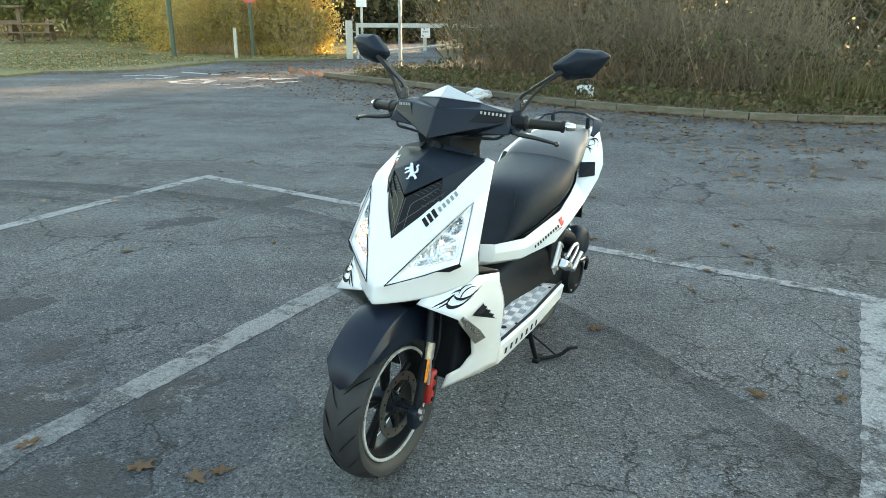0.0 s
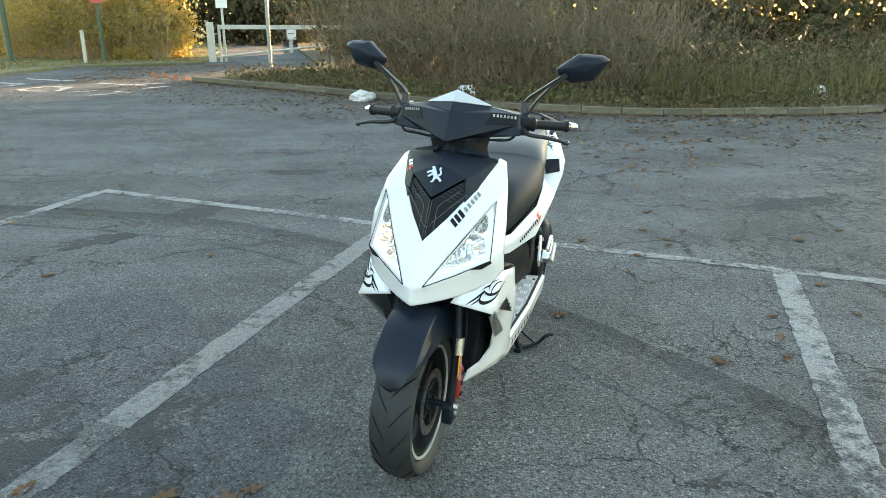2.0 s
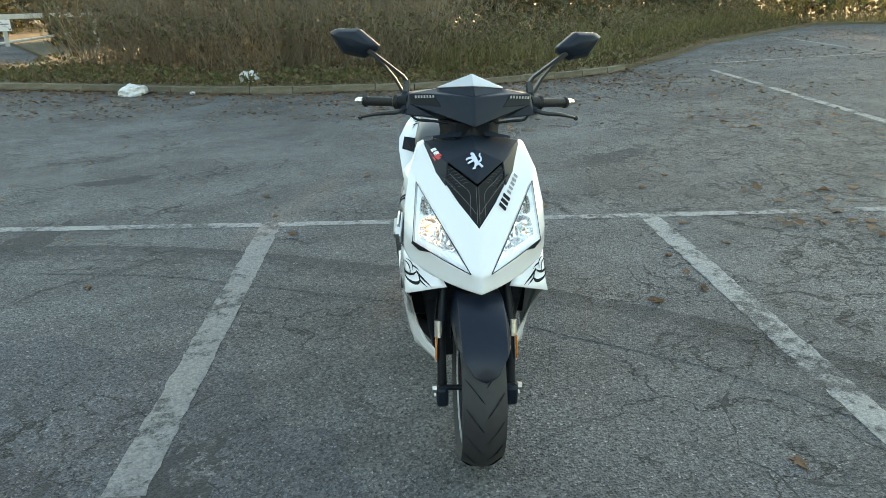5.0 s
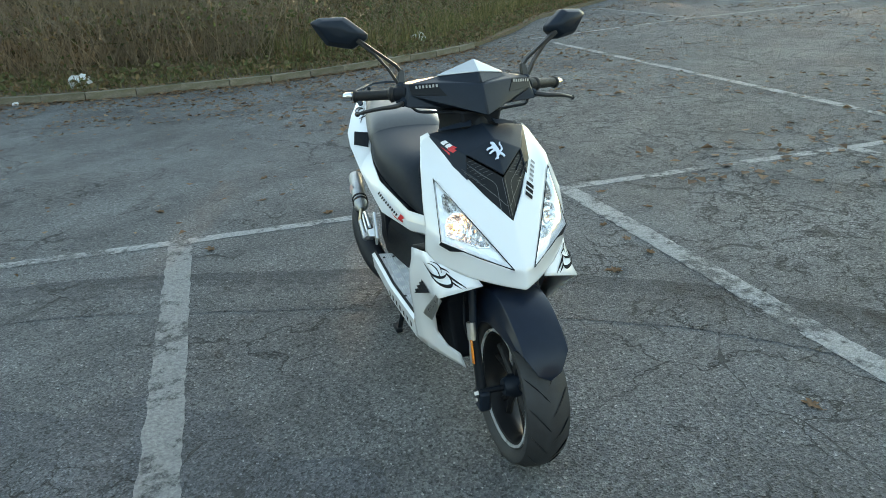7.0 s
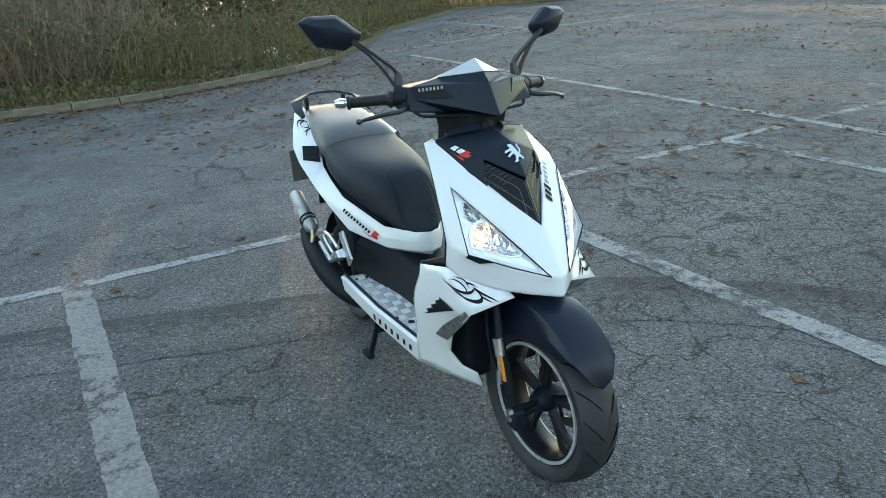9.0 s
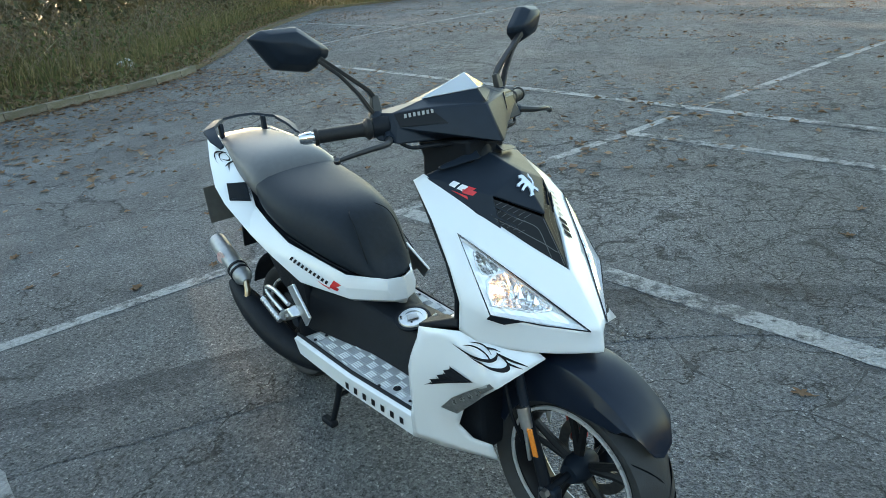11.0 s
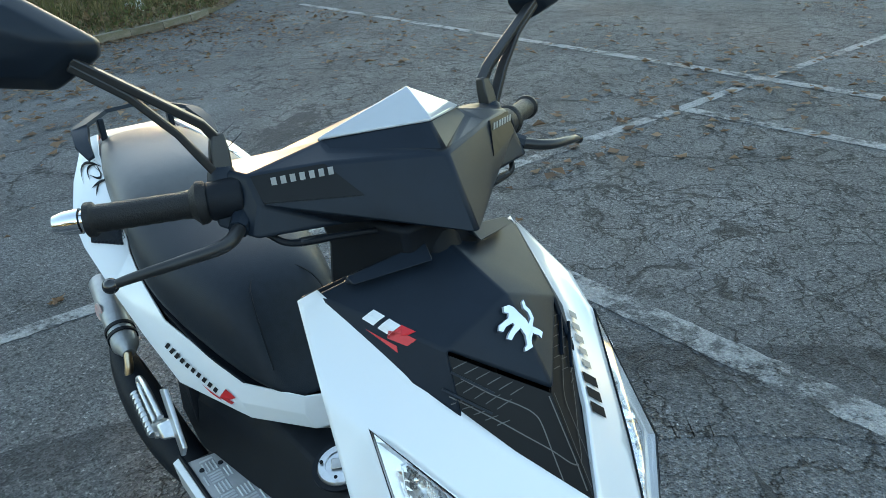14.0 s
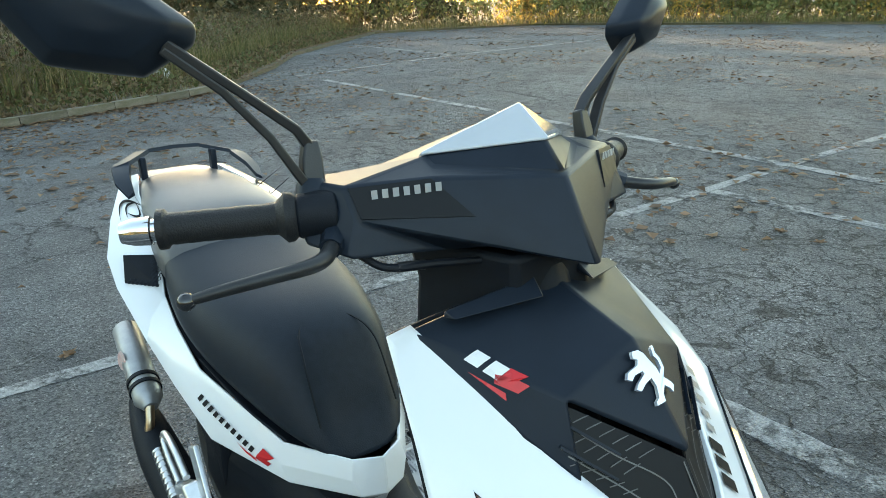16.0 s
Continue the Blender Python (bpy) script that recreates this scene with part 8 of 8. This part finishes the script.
def rear_end():
    """Rear wheel, engine, exhaust, footpegs, stand."""
    wheel("rear_wheel", Vector((-1.33, 0, 0.245)), 0.245, 0.066, 0.178, scooter, "black cast rear wheel")
    eng = part("engine", loft([[(-0.98, -0.10, 0.24), (-0.98, 0.11, 0.24), (-0.98, 0.11, 0.40), (-0.98, -0.10, 0.40)], [(-1.15, -0.11, 0.20), (-1.15, 0.14, 0.20), (-1.15, 0.15, 0.40), (-1.15, -0.11, 0.40)], [(-1.42, 0.085, 0.19), (-1.42, 0.15, 0.19), (-1.42, 0.15, 0.33), (-1.42, 0.085, 0.33)]]), M_DARK, scooter, "dark scooter engine and transmission case", bevel=0.02)
    case = part("case_cover", lathe([(0, 0), (0, 0.105), (0.03, 0.100), (0.045, 0.075), (0.045, 0.060), (0.036, 0.055), (0.036, 0)], (-1.35, 0.150, 0.30), (0, 1, 0), 36), M_DARK, eng)
    for k in range(5):
        a = 0.5 + 2 * math.pi * k / 5
        part("case_bolt", lathe([(0, 0), (0, 0.007), (0.006, 0.006), (0.006, 0)], (-1.35 + 0.09 * math.cos(a), 0.184, 0.30 + 0.09 * math.sin(a)), (0, 1, 0), 8), M_STEEL, case)
    part("case_hose", tube(curve_points([(-1.20, 0.17, 0.44), (-1.26, 0.215, 0.40), (-1.38, 0.22, 0.38), (-1.44, 0.20, 0.30)], 6), 0.009, 8), M_GLOSSBLACK, case)
    part("fan_cover", lathe([(0, 0), (0, 0.075), (0.02, 0.07), (0.03, 0.04), (0.03, 0)], (-1.08, -0.11, 0.31), (0, -1, 0), 36), M_DARK, eng)
    drum = part("air_filter", lathe([(-0.05, 0.0), (-0.05, 0.066), (0.0, 0.078), (0.024, 0.076), (0.040, 0.062), (0.046, 0.040), (0.046, 0.0)], (-1.365, 0.165, 0.458), (0.10, 1, 0.12), 36), M_BLACK, eng, "round black air filter cover")
    part("filter_duct", tube(curve_points([(-1.30, 0.150, 0.485), (-1.22, 0.140, 0.520), (-1.14, 0.120, 0.530)], 6), [0.034 - 0.0008 * k for k in range(13)], 14), M_DARK, drum)
    part("splash_flap", loft([[(-1.50, -0.085, 0.72), (-1.50, 0.105, 0.72), (-1.515, 0.105, 0.72), (-1.515, -0.085, 0.72)], [(-1.575, -0.085, 0.60), (-1.575, 0.110, 0.60), (-1.590, 0.110, 0.60), (-1.590, -0.085, 0.60)], [(-1.610, -0.075, 0.50), (-1.610, 0.100, 0.50), (-1.620, 0.100, 0.50), (-1.620, -0.075, 0.50)]]), M_DARK, scooter, "black splash flap under the tail", bevel=0.004)
    part("shock_absorber", tube([(-1.36, 0.13, 0.33), (-1.26, 0.12, 0.64)], 0.018, 12), M_STEEL, scooter)
    coil = [(-1.358 + 0.09 * i / 60, 0.13 + 0.03 * math.cos(i * 0.9), 0.36 + 0.22 * i / 60 + 0.0) for i in range(61)]
    coil = [(x, 0.128 + 0.028 * math.cos(i * 0.8), z + 0.006 * math.sin(i * 0.8)) for i, (x, y, z) in enumerate(coil)]
    part("shock_spring", tube(coil, 0.005, 5), M_CHROME, scooter, "bright coil spring")
    part("rear_mudguard", loft([[(-1.33 + 0.285 * math.cos(a), -0.065, 0.245 + 0.285 * math.sin(a)), (-1.33 + 0.285 * math.cos(a), 0.065, 0.245 + 0.285 * math.sin(a)), (-1.33 + 0.292 * math.cos(a), 0.065, 0.245 + 0.292 * math.sin(a)), (-1.33 + 0.292 * math.cos(a), -0.065, 0.245 + 0.292 * math.sin(a))] for a in [radians(60 + 10 * k) for k in range(11)]]), M_DARK, scooter, bevel=0.002)
    # tuned exhaust along the right side
    chamber = curve_points([(-0.84, -0.13, 0.27), (-0.96, -0.185, 0.275), (-1.10, -0.215, 0.305), (-1.24, -0.228, 0.362), (-1.35, -0.230, 0.415), (-1.42, -0.228, 0.455)], 6)
    n = len(chamber)
    ex = part("exhaust", tube(chamber, [0.016 + 0.036 * math.sin(math.pi * min(1, 0.06 + 0.86 * i / (n - 1))) ** 1.2 for i in range(n)], 18), M_DARK, scooter, "black tuned exhaust with alloy silencer", angle=50)
    part("elbow_pipe", tube(curve_points([(-1.365, -0.240, 0.385), (-1.335, -0.250, 0.376), (-1.308, -0.248, 0.400), (-1.304, -0.236, 0.445), (-1.322, -0.226, 0.482)], 6), 0.011, 12), M_BRONZE, ex, "heat-tinted elbow pipe")
    a, b = Vector((-1.318, -0.224, 0.478)), Vector((-1.585, -0.197, 0.572))
    d = (b - a).normalized()
    L = (b - a).length
    mf = part("silencer", lathe([(0, 0.0), (0, 0.016), (0.018, 0.026), (0.03, 0.0335), (L * 0.98, 0.0335), (L, 0.030), (L, 0.020), (L - 0.03, 0.020), (L - 0.03, 0.0)], a, d, 36), M_CAN, ex, "dull grey alloy silencer can")
    for h in (0.055, 0.080):
        part("silencer_band", lathe([(h, 0.034), (h, 0.0375), (h + 0.010, 0.0375), (h + 0.010, 0.034)], a, d, 36), M_DARK, mf)
    part("silencer_badge", lathe([(0, 0), (0, 0.024), (0.002, 0.023), (0.002, 0)], a + d * (L * 0.62) + Vector((0.01, -0.0325, 0.004)), (0.12, -1, 0.12), 24), M_BADGEPALE, mf, "small pale round badge")
    for s in (RIGHT, LEFT):
        # folded pillion footpeg: a strip bracket, a hinge block, a looped peg with its ribbed bar
        P2 = lambda x, z, y=0.250: (x, y * s, z)
        peg = part("footpeg", poly([P2(-0.975, 0.568, 0.236), P2(-0.935, 0.590, 0.236), P2(-0.832, 0.508), P2(-0.862, 0.468)], [(0, 1, 2, 3)]), M_ALU, scooter, "alloy pillion footpeg bracket", angle=30, thick=0.010, bevel=0.003)
        part("peg_hinge", loft([[P2(-1.012, 0.476, 0.246), P2(-0.930, 0.522, 0.246), P2(-0.893, 0.494, 0.246), P2(-0.985, 0.444, 0.246)], [P2(-1.006, 0.474, 0.276), P2(-0.940, 0.512, 0.276), P2(-0.912, 0.490, 0.276), P2(-0.985, 0.452, 0.276)]]), M_ALU, peg, bevel=0.005)
        part("peg_loop", tube(curve_points([P2(-0.950, 0.520, 0.262), P2(-1.030, 0.542, 0.258), P2(-1.090, 0.540, 0.256), P2(-1.098, 0.524, 0.258), P2(-1.060, 0.508, 0.262), P2(-0.990, 0.486, 0.266)], 6), 0.0075, 10), M_ALU, peg)
        part("peg_bar", tube([P2(-0.995, 0.452, 0.276), P2(-1.110, 0.496, 0.270)], 0.0105, 14), M_ALU, peg)
        for x, z, y in ((-0.945, 0.484, 0.277), (-0.950, 0.566, 0.238), (-0.868, 0.494, 0.251)):
            part("peg_bolt", lathe([(0, 0), (0, 0.008), (0.006, 0.007), (0.006, 0)], P2(x, z, y), (0, s, 0.2), 10), M_STEEL, peg)
        for k in range(9):
            t = (k + 0.5) / 9
            part("peg_rib", lathe([(0, 0.0102), (0, 0.0128), (0.005, 0.0128), (0.005, 0.0102)], Vector(P2(-0.995, 0.452, 0.276)).lerp(Vector(P2(-1.110, 0.496, 0.270)), t), (-0.115, 0, 0.044), 14), M_ALU, peg)
    st = part("centre_stand", tube(curve_points([(-0.90, 0.13, 0.30), (-0.905, 0.142, 0.16), (-0.935, 0.160, 0.045), (-0.955, 0.166, 0.013)], 5), 0.0115, 10), M_DARK, scooter, "black steel centre stand")
    part("stand_leg", tube(curve_points([(-0.90, -0.12, 0.30), (-0.915, -0.142, 0.14), (-0.950, -0.160, 0.013)], 5), 0.0115, 10), M_DARK, st)
    part("stand_bar", tube([(-0.915, -0.142, 0.13), (-0.915, 0.145, 0.13)], 0.009, 8), M_DARK, st)
    for s in (RIGHT, LEFT):
        part("stand_foot", box((-0.962, 0.166 * s, 0.012), (0.070, 0.03, 0.022)), M_DARK, st, bevel=0.005)
    part("stand_lever", tube(curve_points([(-0.950, 0.168, 0.016), (-0.995, 0.205, 0.014), (-1.045, 0.245, 0.020), (-1.070, 0.272, 0.045), (-1.105, 0.296, 0.042)], 5), 0.0085, 8), M_DARK, st)
    part("stand_brace", tube([(-0.905, 0.146, 0.155), (-1.022, 0.224, 0.024)], 0.0045, 8), M_DARK, st)


front_end()
nose()
headlight(RIGHT, True)
headlight(LEFT, False)
side_wing(RIGHT)
side_wing(LEFT)
inner_body()
footboard(RIGHT)
footboard(LEFT)
seat()
side_panel(RIGHT)
side_panel(LEFT)
tail()
handlebar()
rear_end()
